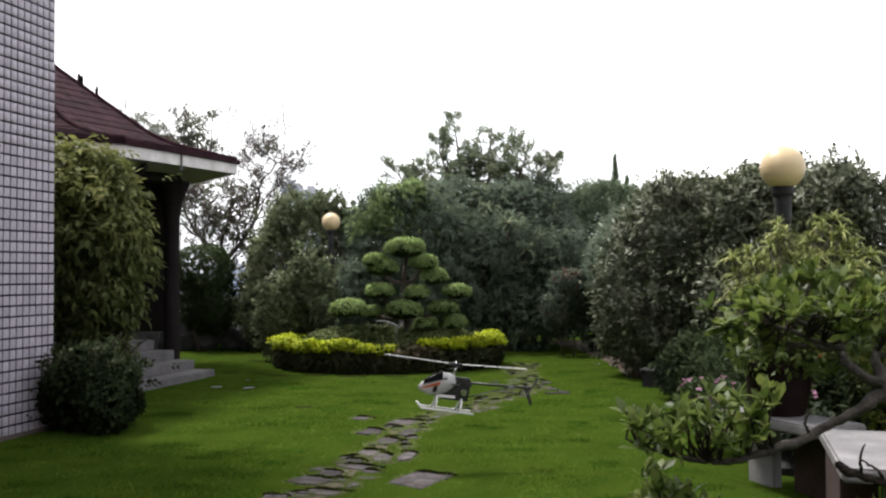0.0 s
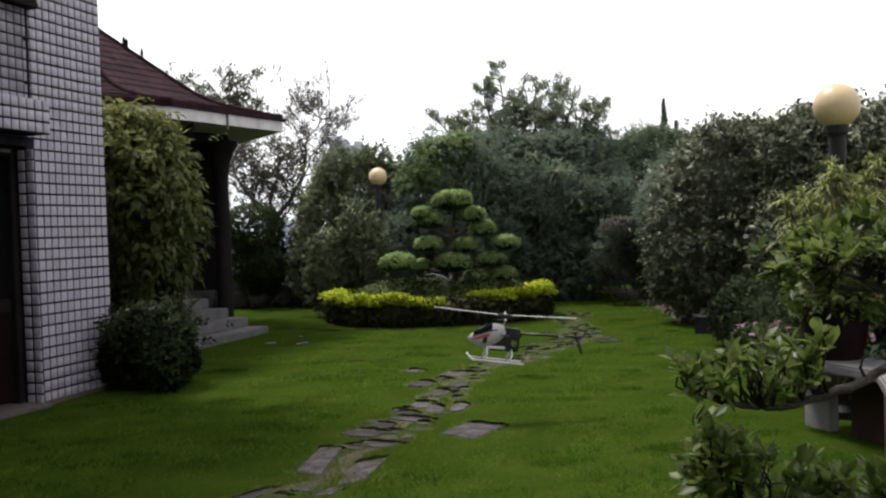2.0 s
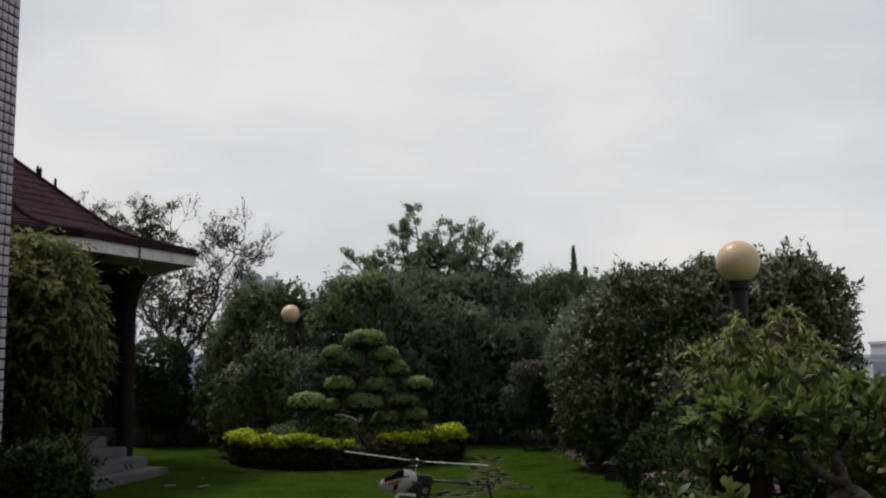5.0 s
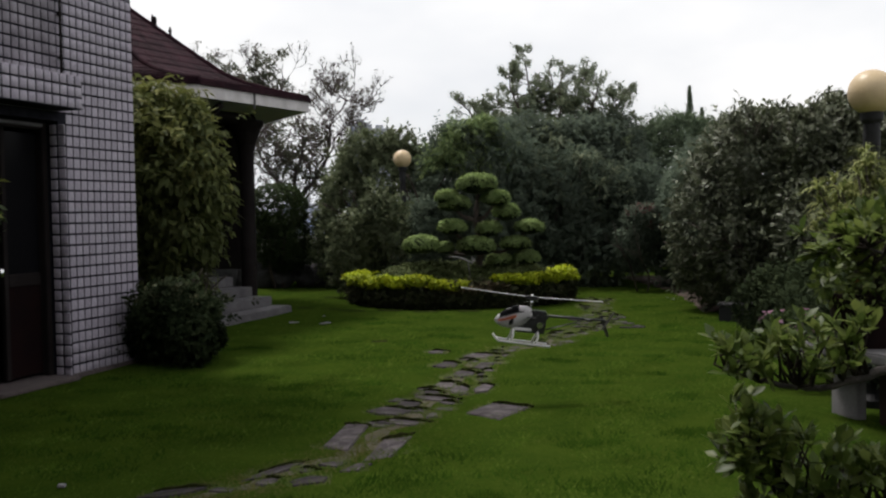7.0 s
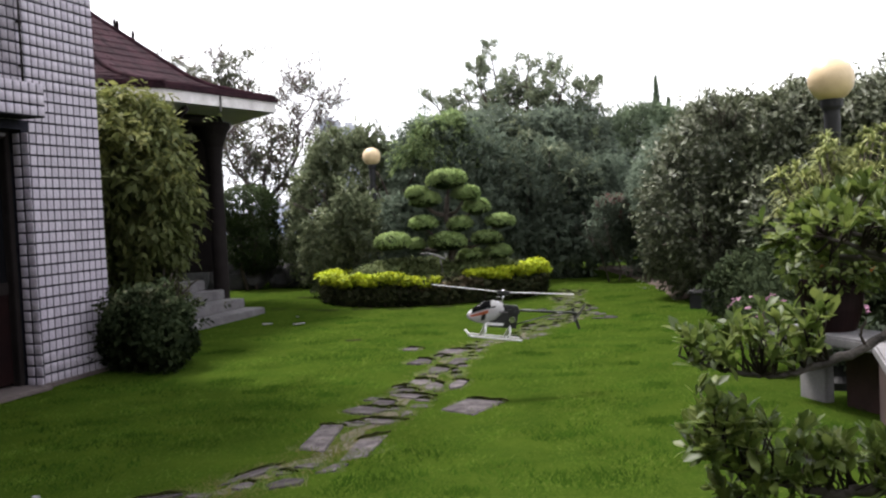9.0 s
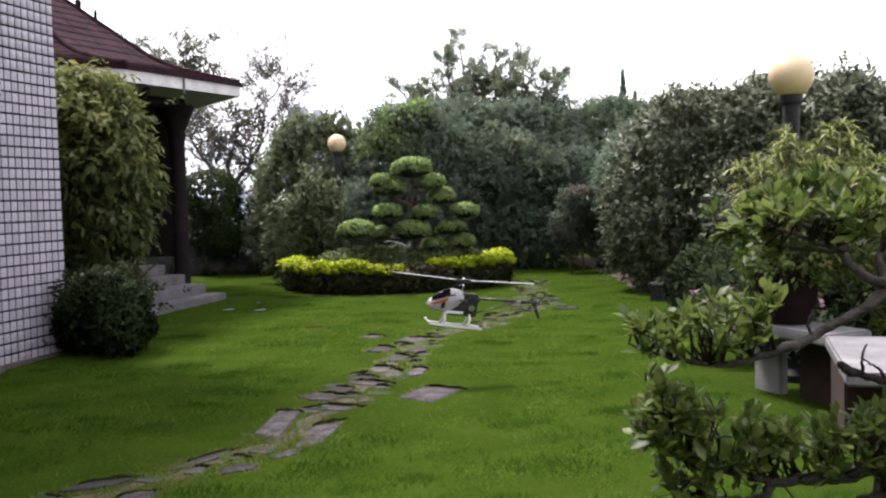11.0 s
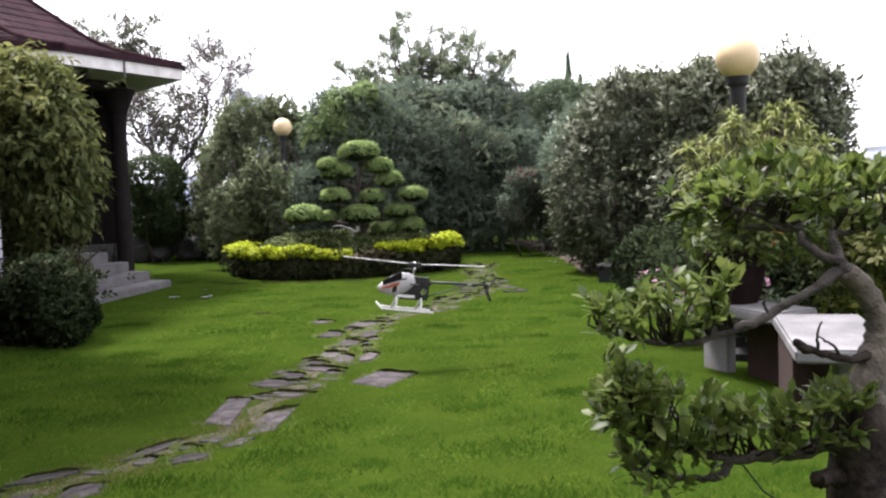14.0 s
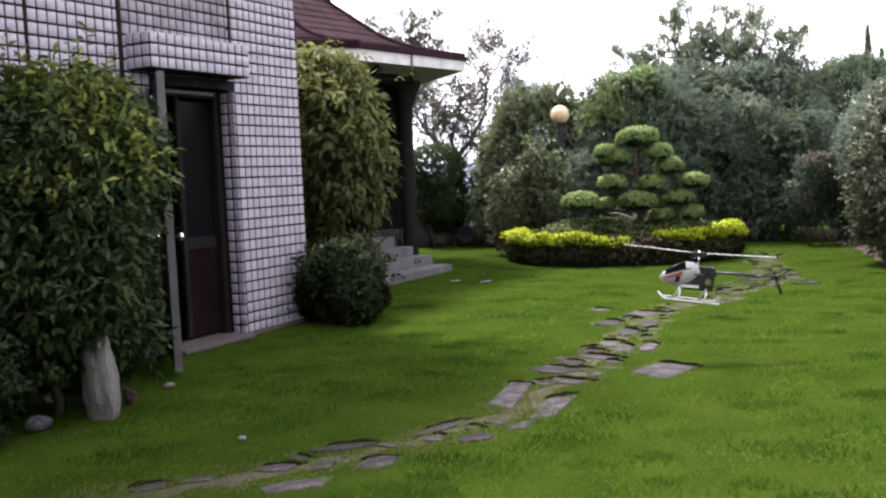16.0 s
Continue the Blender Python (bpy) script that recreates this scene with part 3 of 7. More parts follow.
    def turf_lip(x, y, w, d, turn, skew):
        """The raised turf lip along a sunken slab's far side; its dark colour paints the shadow band."""
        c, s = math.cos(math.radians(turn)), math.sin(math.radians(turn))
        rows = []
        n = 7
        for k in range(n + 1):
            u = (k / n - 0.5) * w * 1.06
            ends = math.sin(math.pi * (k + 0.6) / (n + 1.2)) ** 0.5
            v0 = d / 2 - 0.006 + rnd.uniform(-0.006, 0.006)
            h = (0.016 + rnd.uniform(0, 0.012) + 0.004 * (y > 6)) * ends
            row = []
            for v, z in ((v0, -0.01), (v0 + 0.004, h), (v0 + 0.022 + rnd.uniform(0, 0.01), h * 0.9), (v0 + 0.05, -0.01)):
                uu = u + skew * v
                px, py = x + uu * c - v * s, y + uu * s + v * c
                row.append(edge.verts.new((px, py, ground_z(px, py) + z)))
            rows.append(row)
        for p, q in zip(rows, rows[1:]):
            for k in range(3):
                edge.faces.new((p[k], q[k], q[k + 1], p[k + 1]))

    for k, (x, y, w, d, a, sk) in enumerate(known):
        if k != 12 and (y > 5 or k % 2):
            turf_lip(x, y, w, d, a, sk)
        SLABS.append((x, y, w, d, a))
        child("paving_stone", slab_mesh("paving_stone", w * 1.08, d * 1.08, 0.010, k, M_STONE, (4, 6, 5, 7)[k % 4] if k > 3 else 4, sk, 0.92), path, pose(x, y, ground_z(x, y), rnd.uniform(-1, 1), rnd.uniform(-1, 1), a))
    for k, (x, y, a) in enumerate(along(PATH_LINE, 0.045)):
        x, y = x + rnd.uniform(-0.19, 0.19), y + rnd.uniform(-0.05, 0.05)
        if y < 3.75 or 4.95 < y < 5.8 or any(math.hypot(x - px, (y - py) * 0.8) < (0.14 if y < 8.3 else 0.12) for px, py in placed):
            continue
        placed.append((x, y))
        w, d, t = rnd.uniform(0.07, 0.19), rnd.uniform(0.06, 0.16), rnd.uniform(-35, 35)
        if k % 3:
            turf_lip(x, y, w, d, t, 0.2)
        SLABS.append((x, y, w, d, t))
        child("paving_stone", slab_mesh("paving_stone", w, d, 0.009, 100 + k, M_STONE, 4 + k % 3, 0.2, 0.9), path, pose(x, y, ground_z(x, y), rnd.uniform(-2, 2), rnd.uniform(-2, 2), t))
    # a patch of small cobbles where the path bends
    for k in range(34):
        x, y = 1.64 + rnd.uniform(-0.34, 0.36), 11.15 + rnd.uniform(-0.62, 0.70)
        if any(math.hypot(x - px, (y - py) * 0.8) < 0.10 for px, py in placed):
            continue
        placed.append((x, y))
        w, d, t = rnd.uniform(0.09, 0.20), rnd.uniform(0.07, 0.15), rnd.uniform(-30, 30)
        child("paving_stone", slab_mesh("paving_stone", w, d, 0.012, 300 + k, M_STONE, 4 + k % 3, 0.1, 0.9), path, pose(x, y, ground_z(x, y), rnd.uniform(-2, 2), rnd.uniform(-2, 2), t))
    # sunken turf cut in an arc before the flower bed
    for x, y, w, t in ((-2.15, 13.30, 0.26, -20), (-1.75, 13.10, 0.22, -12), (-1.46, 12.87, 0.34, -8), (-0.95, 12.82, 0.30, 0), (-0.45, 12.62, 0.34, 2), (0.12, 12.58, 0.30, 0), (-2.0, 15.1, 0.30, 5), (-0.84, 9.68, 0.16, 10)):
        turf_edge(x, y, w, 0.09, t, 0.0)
    part("turf_edge", edge, M_SOILSHADE, path, "cut turf edge round the slabs, coloured dark as its shadow band", kind="stuff")
    return placed


STONES = build_path()


def build_tufts():
    """Longer grass that leans over the edges of the slabs."""
    rs = np.random.RandomState(14)
    vs = []
    for sx, sy, sw, sd, turn in SLABS:
        n = 150
        e = rs.uniform(0, 6.28, n)
        q = 1 / np.maximum(np.abs(np.cos(e)), np.abs(np.sin(e))) ** 0.9
        u = np.cos(e) * q * (sw / 2 + rs.normal(0.004, 0.012, n))
        w2 = np.sin(e) * q * (sd / 2 + rs.normal(0.002, 0.012, n))
        c, s0 = math.cos(math.radians(turn)), math.sin(math.radians(turn))
        x, y = sx + u * c - w2 * s0, sy + u * s0 + w2 * c
        lump = np.sin(x * 17 + sy * 5) * np.sin(y * 13 + sx * 7) > -0.2
        h = np.where(lump, rs.uniform(0.014, 0.034, n), rs.uniform(0.008, 0.016, n))
        b = np.stack([x, y, np.full(n, ground_z(sx, sy) - 0.004)], 1)
        w = 0.004 if sy < 7 else 0.007
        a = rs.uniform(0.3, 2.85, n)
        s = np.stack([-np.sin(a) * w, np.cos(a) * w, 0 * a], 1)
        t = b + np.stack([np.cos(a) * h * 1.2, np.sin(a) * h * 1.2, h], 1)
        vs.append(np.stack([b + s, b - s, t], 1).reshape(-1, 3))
    # tussocks scattered over the lawn, their dark tone painting shaded hollows
    st = np.array(STONES)
    lawn = []
    for k in range(300):
        cy = 3.4 + 9.5 * rs.uniform() ** 1.4
        cx = rs.uniform(-0.62, 0.5) * cy
        if np.min(np.hypot(st[:, 0] - cx, st[:, 1] - cy)) < 0.3 or (cx + 3.245) * 0.953 - (cy - 7.72) * 0.303 < 0.3 or math.hypot(cx - 0.1, cy - 14.3) < 1.9:
            continue
        n = 90
        r = rs.uniform(0.05, 0.20) * np.sqrt(rs.uniform(0, 1, n))
        a = rs.uniform(0, 6.28, n)
        x, y = cx + np.cos(a) * r * 1.7, cy + np.sin(a) * r
        h = rs.uniform(0.012, 0.034, n)
        b = np.stack([x, y, np.full(n, ground_z(cx, cy) - 0.004)], 1)
        w = 0.003 + 0.0006 * cy
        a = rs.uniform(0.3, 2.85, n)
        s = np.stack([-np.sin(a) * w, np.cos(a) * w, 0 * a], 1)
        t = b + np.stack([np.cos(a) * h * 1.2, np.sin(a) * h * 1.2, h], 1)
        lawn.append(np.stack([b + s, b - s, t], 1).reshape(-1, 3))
    lawn = np.concatenate(lawn)
    tus = new("tussock_grass", fast_mesh("tussock_grass", lawn, np.arange(len(lawn)).reshape(-1, 3), M_TUSSOCK, True, np.tile((0.0, 0.0, 1.0), (len(lawn), 1))))
    tagged(tus, "small tussocks of longer green grass, darkened for shaded hollows in the lawn", "grass", kind="stuff")
    v = np.concatenate(vs)
    ob = new("edge_grass", fast_mesh("edge_grass", v, np.arange(len(v)).reshape(-1, 3), M_EDGE, True, np.tile((0.0, 0.0, 1.0), (len(v), 1))))
    tagged(ob, "longer grass tufts round the stepping stones", "grass", kind="stuff")


def build_grass():
    """Grass blades of the near lawn, thinner with distance; none on the slabs."""
    rs = np.random.RandomState(3)
    spots = []
    for y0, y1, dens in ((3.2, 5.0, 5200), (5.0, 7.5, 2800), (7.5, 11, 1100), (11, 15.5, 500), (15.5, 20, 200)):
        half0, half1 = 0.75 * y0 + 0.3, 0.62 * y1 + 0.2
        n = int((half0 + half1) * (y1 - y0) * dens)
        half = np.maximum(half0, half1)
        p = np.stack([rs.uniform(-half, half, int(n)), rs.uniform(y0, y1, int(n))], 1)
        spots.append(p)
    p = np.concatenate(spots)
    st = np.array(STONES)
    d = np.min(np.hypot(p[:, None, 0] - st[None, :, 0], p[:, None, 1] - st[None, :, 1]), 1)
    line = np.array([(x, y) for x, y, _ in along(PATH_LINE, 0.1)])
    dl = np.min(np.hypot(p[:, None, 0] - line[None, :, 0], p[:, None, 1] - line[None, :, 1]), 1)
    keep = (d > 0.105) & ((dl > 0.24) | (rs.uniform(size=len(p)) < 0.8))
    keep &= np.hypot(p[:, 0] - 0.1, p[:, 1] - 14.3) > 1.55
    a, n = (-3.245, 7.72), (0.953, -0.303)
    keep &= ((p[:, 0] - a[0]) * n[0] + (p[:, 1] - a[1]) * n[1] > 0.05) | (p[:, 1] > 8.75)
    keep &= ((p[:, 0] + 2.6) * n[0] + (p[:, 1] - 12.2) * n[1] > 0.06) | (p[:, 1] > 13.1) | (p[:, 1] < 10.9)
    p, dl = p[keep], dl[keep]
    n = len(p)
    z = np.array([ground_z(x, y) for x, y in p]) - 0.004
    far = np.clip((p[:, 1] - 3) / 12, 0, 1)
    patch = np.sin(p[:, 0] * 2.7 + 1.3 * np.sin(p[:, 1] * 1.9)) * np.sin(p[:, 1] * 2.3 + np.sin(p[:, 0] * 3.1))
    h = (0.006 + 0.005 * rs.uniform(size=n) + 0.013 * np.clip(patch, 0, 1) ** 2 + 0.004 * far) * np.where(rs.uniform(size=n) < 0.05, 2.0, 1.0) * np.where(dl < 0.24, 1.15, 1.0)
    w = 0.004 + 0.006 * far
    ang = rs.uniform(0.35, 2.8, n)  # all lean away from the camera so only lit upper faces show
    run = h * rs.uniform(2.0, 4.0, n)
    b = np.stack([p[:, 0], p[:, 1], z], 1)
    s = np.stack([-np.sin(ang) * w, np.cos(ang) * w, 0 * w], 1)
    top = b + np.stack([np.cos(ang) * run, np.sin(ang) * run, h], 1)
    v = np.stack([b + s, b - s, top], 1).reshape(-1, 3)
    f = np.arange(len(v)).reshape(-1, 3)
    near = dl < 0.12 + 0.16 * rs.uniform(size=len(dl))
    ob = new("grass", fast_mesh("grass", v, f[~near], M_GRASS, True, np.tile((0.0, 0.0, 1.0), (len(v), 1))))
    tagged(ob, "short green lawn grass blades", "grass", kind="stuff")
    ob2 = new("dry_grass", fast_mesh("dry_grass", v.reshape(-1, 3, 3)[near].reshape(-1, 3), np.arange(near.sum() * 3).reshape(-1, 3), M_DRY, True, np.tile((0.0, 0.0, 1.0), (near.sum() * 3, 1))))
    tagged(ob2, "yellowed grass between the stepping stones", "grass", kind="stuff")


build_grass()
build_tufts()

# ---- tiled house: local x runs along the wall towards the camera, y out of the wall ----
HOUSE = pose(-3.245, 7.72, 0, 0, 0, -107.64)
# TOP and NEAR run past the view so the house shades the lawn
TOP, NEAR, FAR = 7.2, 11.0, -0.99
DOOR_W, DOOR_H = 0.86, 2.10
TW, TH = 0.082, 0.09


def build_house():
    wall = thing("wall_tiled", HOUSE, "house wall clad in small white glazed tiles with dark joints", "wall", kind="structure")
    T = 0.25
    WX0, WX1, WZ0, WZ1 = -0.10, 1.25, 3.26, 4.4
    for k, (x0, z0, x1, z1) in enumerate(((FAR, 0, 0, TOP), (DOOR_W, 0, NEAR, TOP), (0, DOOR_H, DOOR_W, TOP))):
        part("masonry", box(x0, -T, z0 - 0.05 * (z0 == 0), x1, 0, z1), M_GROUT, wall)
    # far return and the rest of the house, closing it
    part("side_wall", box(FAR, -5.0, -0.05, FAR + 0.2, -T, TOP), M_PLASTER, wall)
    part("back_wall", box(FAR, -5.2, -0.05, NEAR, -5.0, TOP), M_PLASTER, wall)
    part("near_wall", box(NEAR - 0.2, -5.0, -0.05, NEAR, -T, TOP), M_PLASTER, wall)
    part("roof_slab", box(FAR, -5.2, TOP, NEAR, 0.0, TOP + 0.15), M_PLASTER, wall)
    # added wall behind the camera, unseen; it blocks sky light from the near lawn
    part("added_rear_wall", box(NEAR - 0.3, 0.0, -0.05, NEAR, 11.0, 3.4), M_PLASTER, wall)
    # room behind the door; its lack of light is put into a near-black colour
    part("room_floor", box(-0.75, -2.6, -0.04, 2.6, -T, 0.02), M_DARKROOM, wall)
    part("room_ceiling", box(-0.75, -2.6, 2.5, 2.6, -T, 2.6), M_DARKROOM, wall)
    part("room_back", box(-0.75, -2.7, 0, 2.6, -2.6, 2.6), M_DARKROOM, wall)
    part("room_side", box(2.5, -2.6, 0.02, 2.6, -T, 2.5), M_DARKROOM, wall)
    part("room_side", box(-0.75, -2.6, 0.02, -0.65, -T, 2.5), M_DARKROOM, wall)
    # tiles
    rnd = random.Random(8)
    unit_tile = box(0.0068, -0.006, 0.0082, TW - 0.0068, 0.005, TH - 0.0082, 0.0015, seg=1)
    me = bpy.data.meshes.new("tile")
    unit_tile.normal_update()
    unit_tile.to_mesh(me)
    me.materials.append(M_TILE)
    tv = np.array([v.co[:] for v in unit_tile.verts])
    tf = [[v.index for v in f.verts] for f in unit_tile.faces]
    unit_tile.free()
    singles, rest, stained = 0, [], []
    for i in range(int((4.6 - FAR) / TW)):
        for j in range(int(TOP / TH)):
            x, z = FAR + i * TW, j * TH + 0.01
            if x + TW > -0.012 and x < DOOR_W and z < DOOR_H + 0.02:
                continue
            if x + TW > WX0 - 0.02 and x < WX1 + 0.02 and WZ0 - 0.09 < z < WZ1:
                continue
            if x < -0.01 and 0.25 < z < 2.4 and singles < 300:
                child("tile", me, wall, pose(x, 0, z, 0, rnd.uniform(-0.3, 0.3), 0))
                singles += 1
            elif -0.04 < x < 1.13 and z > 2.40:
                stained.append((x, z))
            else:
                rest.append((x, z))
    off = np.array([(x, 0, z) for x, z in rest])
    v = (tv[None] + off[:, None]).reshape(-1, 3)
    quads = np.array([f for f in tf if len(f) == 4])
    tris = [f for f in tf if len(f) == 3]
    f = (np.arange(len(rest))[:, None, None] * len(tv) + quads[None]).reshape(-1, 4)
    child("tile_field", fast_mesh("tile_field", v, f, M_TILE), wall, None, "white glazed wall tiles", "stuff")
    off = np.array([(x, 0, z) for x, z in stained])
    v = (tv[None] + off[:, None]).reshape(-1, 3)
    f = (np.arange(len(stained))[:, None, None] * len(tv) + quads[None]).reshape(-1, 4)
    child("stained_tiles", fast_mesh("stained_tiles", v, f, M_TILEOLD), wall, None, "weather stained tiles under the upper window", "stuff")
    # tiles on the door reveal
    rev = []
    for j in range(int(DOOR_H / TH)):
        for k in range(2):
            rev.append((k, j))
    m4 = np.array([[0, 1, 0], [-1, 0, 0], [0, 0, 1]], float)
    rv = np.concatenate([(tv * [0.95, 1, 1]) @ m4 + np.array([0.0, -0.165 + k * 0.082 + 0.078, j * TH + 0.01]) for k, j in rev])
    f = (np.arange(len(rev))[:, None, None] * len(tv) + quads[None]).reshape(-1, 4)
    child("reveal_tiles", fast_mesh("reveal_tiles", rv, f, M_TILE), wall, None, "white glazed tiles on the door reveal", "stuff")
    # tiled ledge above the door
    lx0, lx1, ly, lz0, lz1 = -0.005, 1.11, 0.24, 2.18, 2.435
    ledge = thing("door_canopy", HOUSE, "white tiled ledge over the house door", "canopy")
    part("slab", box(lx0, 0.0, lz0, lx1, ly, lz1), M_GROUT, ledge)
    pv = []
    rot_end = np.array([[0, 1, 0], [-1, 0, 0], [0, 0, 1]], float)
    nx = int((lx1 - lx0) / TW)
    for i in range(nx):
        for j in range(3):
            pv.append(tv * [(lx1 - lx0) / nx / TW, 1, 1] + np.array([lx0 + i * (lx1 - lx0) / nx, ly, lz0 + j * TH]))
    for k in range(3):
        for j in range(3):
            e = tv * [ly / 3 / TW, 1, 1]
            pv.append(np.stack([lx1 + e[:, 1], ly - (k + 1) * ly / 3 + e[:, 0], lz0 + j * TH + e[:, 2]], 1))
    for i in range(nx):
        e = tv * [(lx1 - lx0) / nx / TW, 1, ly / 3 / TH]
        for k in range(3):
            pv.append(np.stack([lx0 + i * (lx1 - lx0) / nx + e[:, 0], ly - (k + 1) * ly / 3 + e[:, 2], lz1 + e[:, 1]], 1))
    f = (np.arange(len(pv))[:, None, None] * len(tv) + quads[None]).reshape(-1, 4)
    child("tile_field", fast_mesh("tile_field", np.concatenate(pv), f, M_TILE), ledge, None, "white glazed tiles", "stuff")
    # thin downpipe beside the window
    pipe = thing("downpipe", HOUSE, "thin dark pipe on the tiled wall", "pipe")
    v, f = tubes([[((-0.03, 0.03, 2.40), 0.010), ((-0.03, 0.03, 3.22), 0.010)]], 10)
    child("pipe", fast_mesh("pipe", v, f, M_BRONZE, True), pipe)
    for z in (2.6, 2.95):
        part("clip", box(-0.05, 0.008, z, -0.01, 0.035, z + 0.02, 0.003), M_BRONZE, pipe)
    for x, w in ((1.165, 0.022), (1.98, 0.011)):
        part("expansion_joint", box(x - w, 0.002, 0.0, x + w, 0.0085, TOP), M_BRONZE, wall)
    # upper window in a dark frame
    win = thing("window_1", HOUSE, "dark framed upper window in the tiled wall", "window", kind="structure")
    part("window_sill", box(WX0 - 0.005, 0.0, WZ0 - 0.05, WX1 + 0.005, 0.10, WZ0, 0.008), M_BRONZE, win)
    for x0, z0, x1, z1 in ((WX0, WZ0, WX0 + 0.06, WZ1), (WX1 - 0.06, WZ0, WX1, WZ1), (WX0, WZ1 - 0.06, WX1, WZ1), (WX0, WZ0, WX1, WZ0 + 0.06), (0.5, WZ0, 0.55, WZ1)):
        part("window_frame", box(x0, 0.0, z0, x1, 0.09, z1, 0.005), M_BRONZE, win)
    part("pane", box(WX0 + 0.06, 0.012, WZ0 + 0.06, 0.5, 0.02, WZ1 - 0.06), M_GLASS, win)
    part("pane", box(0.55, 0.012, WZ0 + 0.06, WX1 - 0.06, 0.02, WZ1 - 0.06), M_GLASS, win)
    # the door: frame, threshold, and a leaf that stands open
    door = thing("door_1", HOUSE, "brown metal house door standing wide open", "door", kind="structure")
    for x0, z0, x1, z1 in ((0.012, 0.03, 0.07, DOOR_H - 0.01), (DOOR_W - 0.06, 0.03, DOOR_W - 0.004, DOOR_H - 0.01), (0.07, DOOR_H - 0.07, DOOR_W - 0.06, DOOR_H - 0.01)):
        part("door_frame", box(x0, -0.2, z0, x1, -0.10, z1, 0.006), M_BRONZE, door)
    part("head_strip", box(0.075, -0.105, DOOR_H - 0.05, DOOR_W - 0.065, -0.08, DOOR_H - 0.025, 0.004), M_GREYMETAL, door, "pale grey metal strip")
    part("threshold", box(0.0, -0.25, 0.0, DOOR_W, 0.16, 0.035, 0.01), M_SILL, door, "reddish stone threshold")
    # inner glazed screen panel half across the opening
    part("mid_rail", box(0.07, -0.19, 0.78, 0.42, -0.15, 0.88, 0.005), M_BRONZE, door)
    part("kick_panel", box(0.07, -0.18, 0.06, 0.42, -0.16, 0.78, 0.004), M_DARKRED, door)
    part("stile", box(0.42, -0.19, 0.05, 0.47, -0.15, DOOR_H - 0.07, 0.005), M_BRONZE, door)
    part("glass", box(0.07, -0.172, 0.88, 0.42, -0.168, DOOR_H - 0.1), M_GLASS, door)
    hinge = pose(DOOR_W - 0.01, 0.0, 0, 0, 0, 47)
    leaf = part("leaf", box(0.0, -0.022, 0.04, 0.93, 0.022, DOOR_H - 0.02, 0.004), M_BRONZE, door, m=hinge)
    part("edge_trim", box(0.925, -0.027, 0.035, 0.95, 0.027, DOOR_H - 0.015, 0.004), M_GREYMETAL, leaf, "weathered grey metal edge")
    for z in (0.25, 1.15):
        part("panel", box(0.12, -0.034, z, 0.82, -0.021, z + 0.75, 0.006), M_BRONZE, leaf)
    part("knob", lathe(((0.012, 0.0), (0.012, 0.025), (0.028, 0.035), (0.032, 0.05), (0.022, 0.065)), 20), M_CHROME, leaf, "bright round knob", True, pose(0.88, -0.026, 0.96, 90, 0, 0))
    part("knob", lathe(((0.012, 0.0), (0.012, 0.025), (0.028, 0.035), (0.032, 0.05), (0.022, 0.065)), 20), M_CHROME, leaf, "bright round knob", True, pose(0.88, 0.026, 0.96, -90, 0, 0))
    cl = thing("clay_edging", HOUSE, "low red brown clay edging at the wall foot", "edging")
    part("strip", box(FAR + 0.02, 0.012, -0.02, -0.02, 0.03, 0.03, 0.006), M_SILL, cl)


build_house()

# ---- garden pavilion with a maroon roof, white fascia and a flight of steps ----
PAV = pose(-2.29, 12.95, 0, 0, 0, -107.64)  # local x towards the camera along the steps, y out of the front


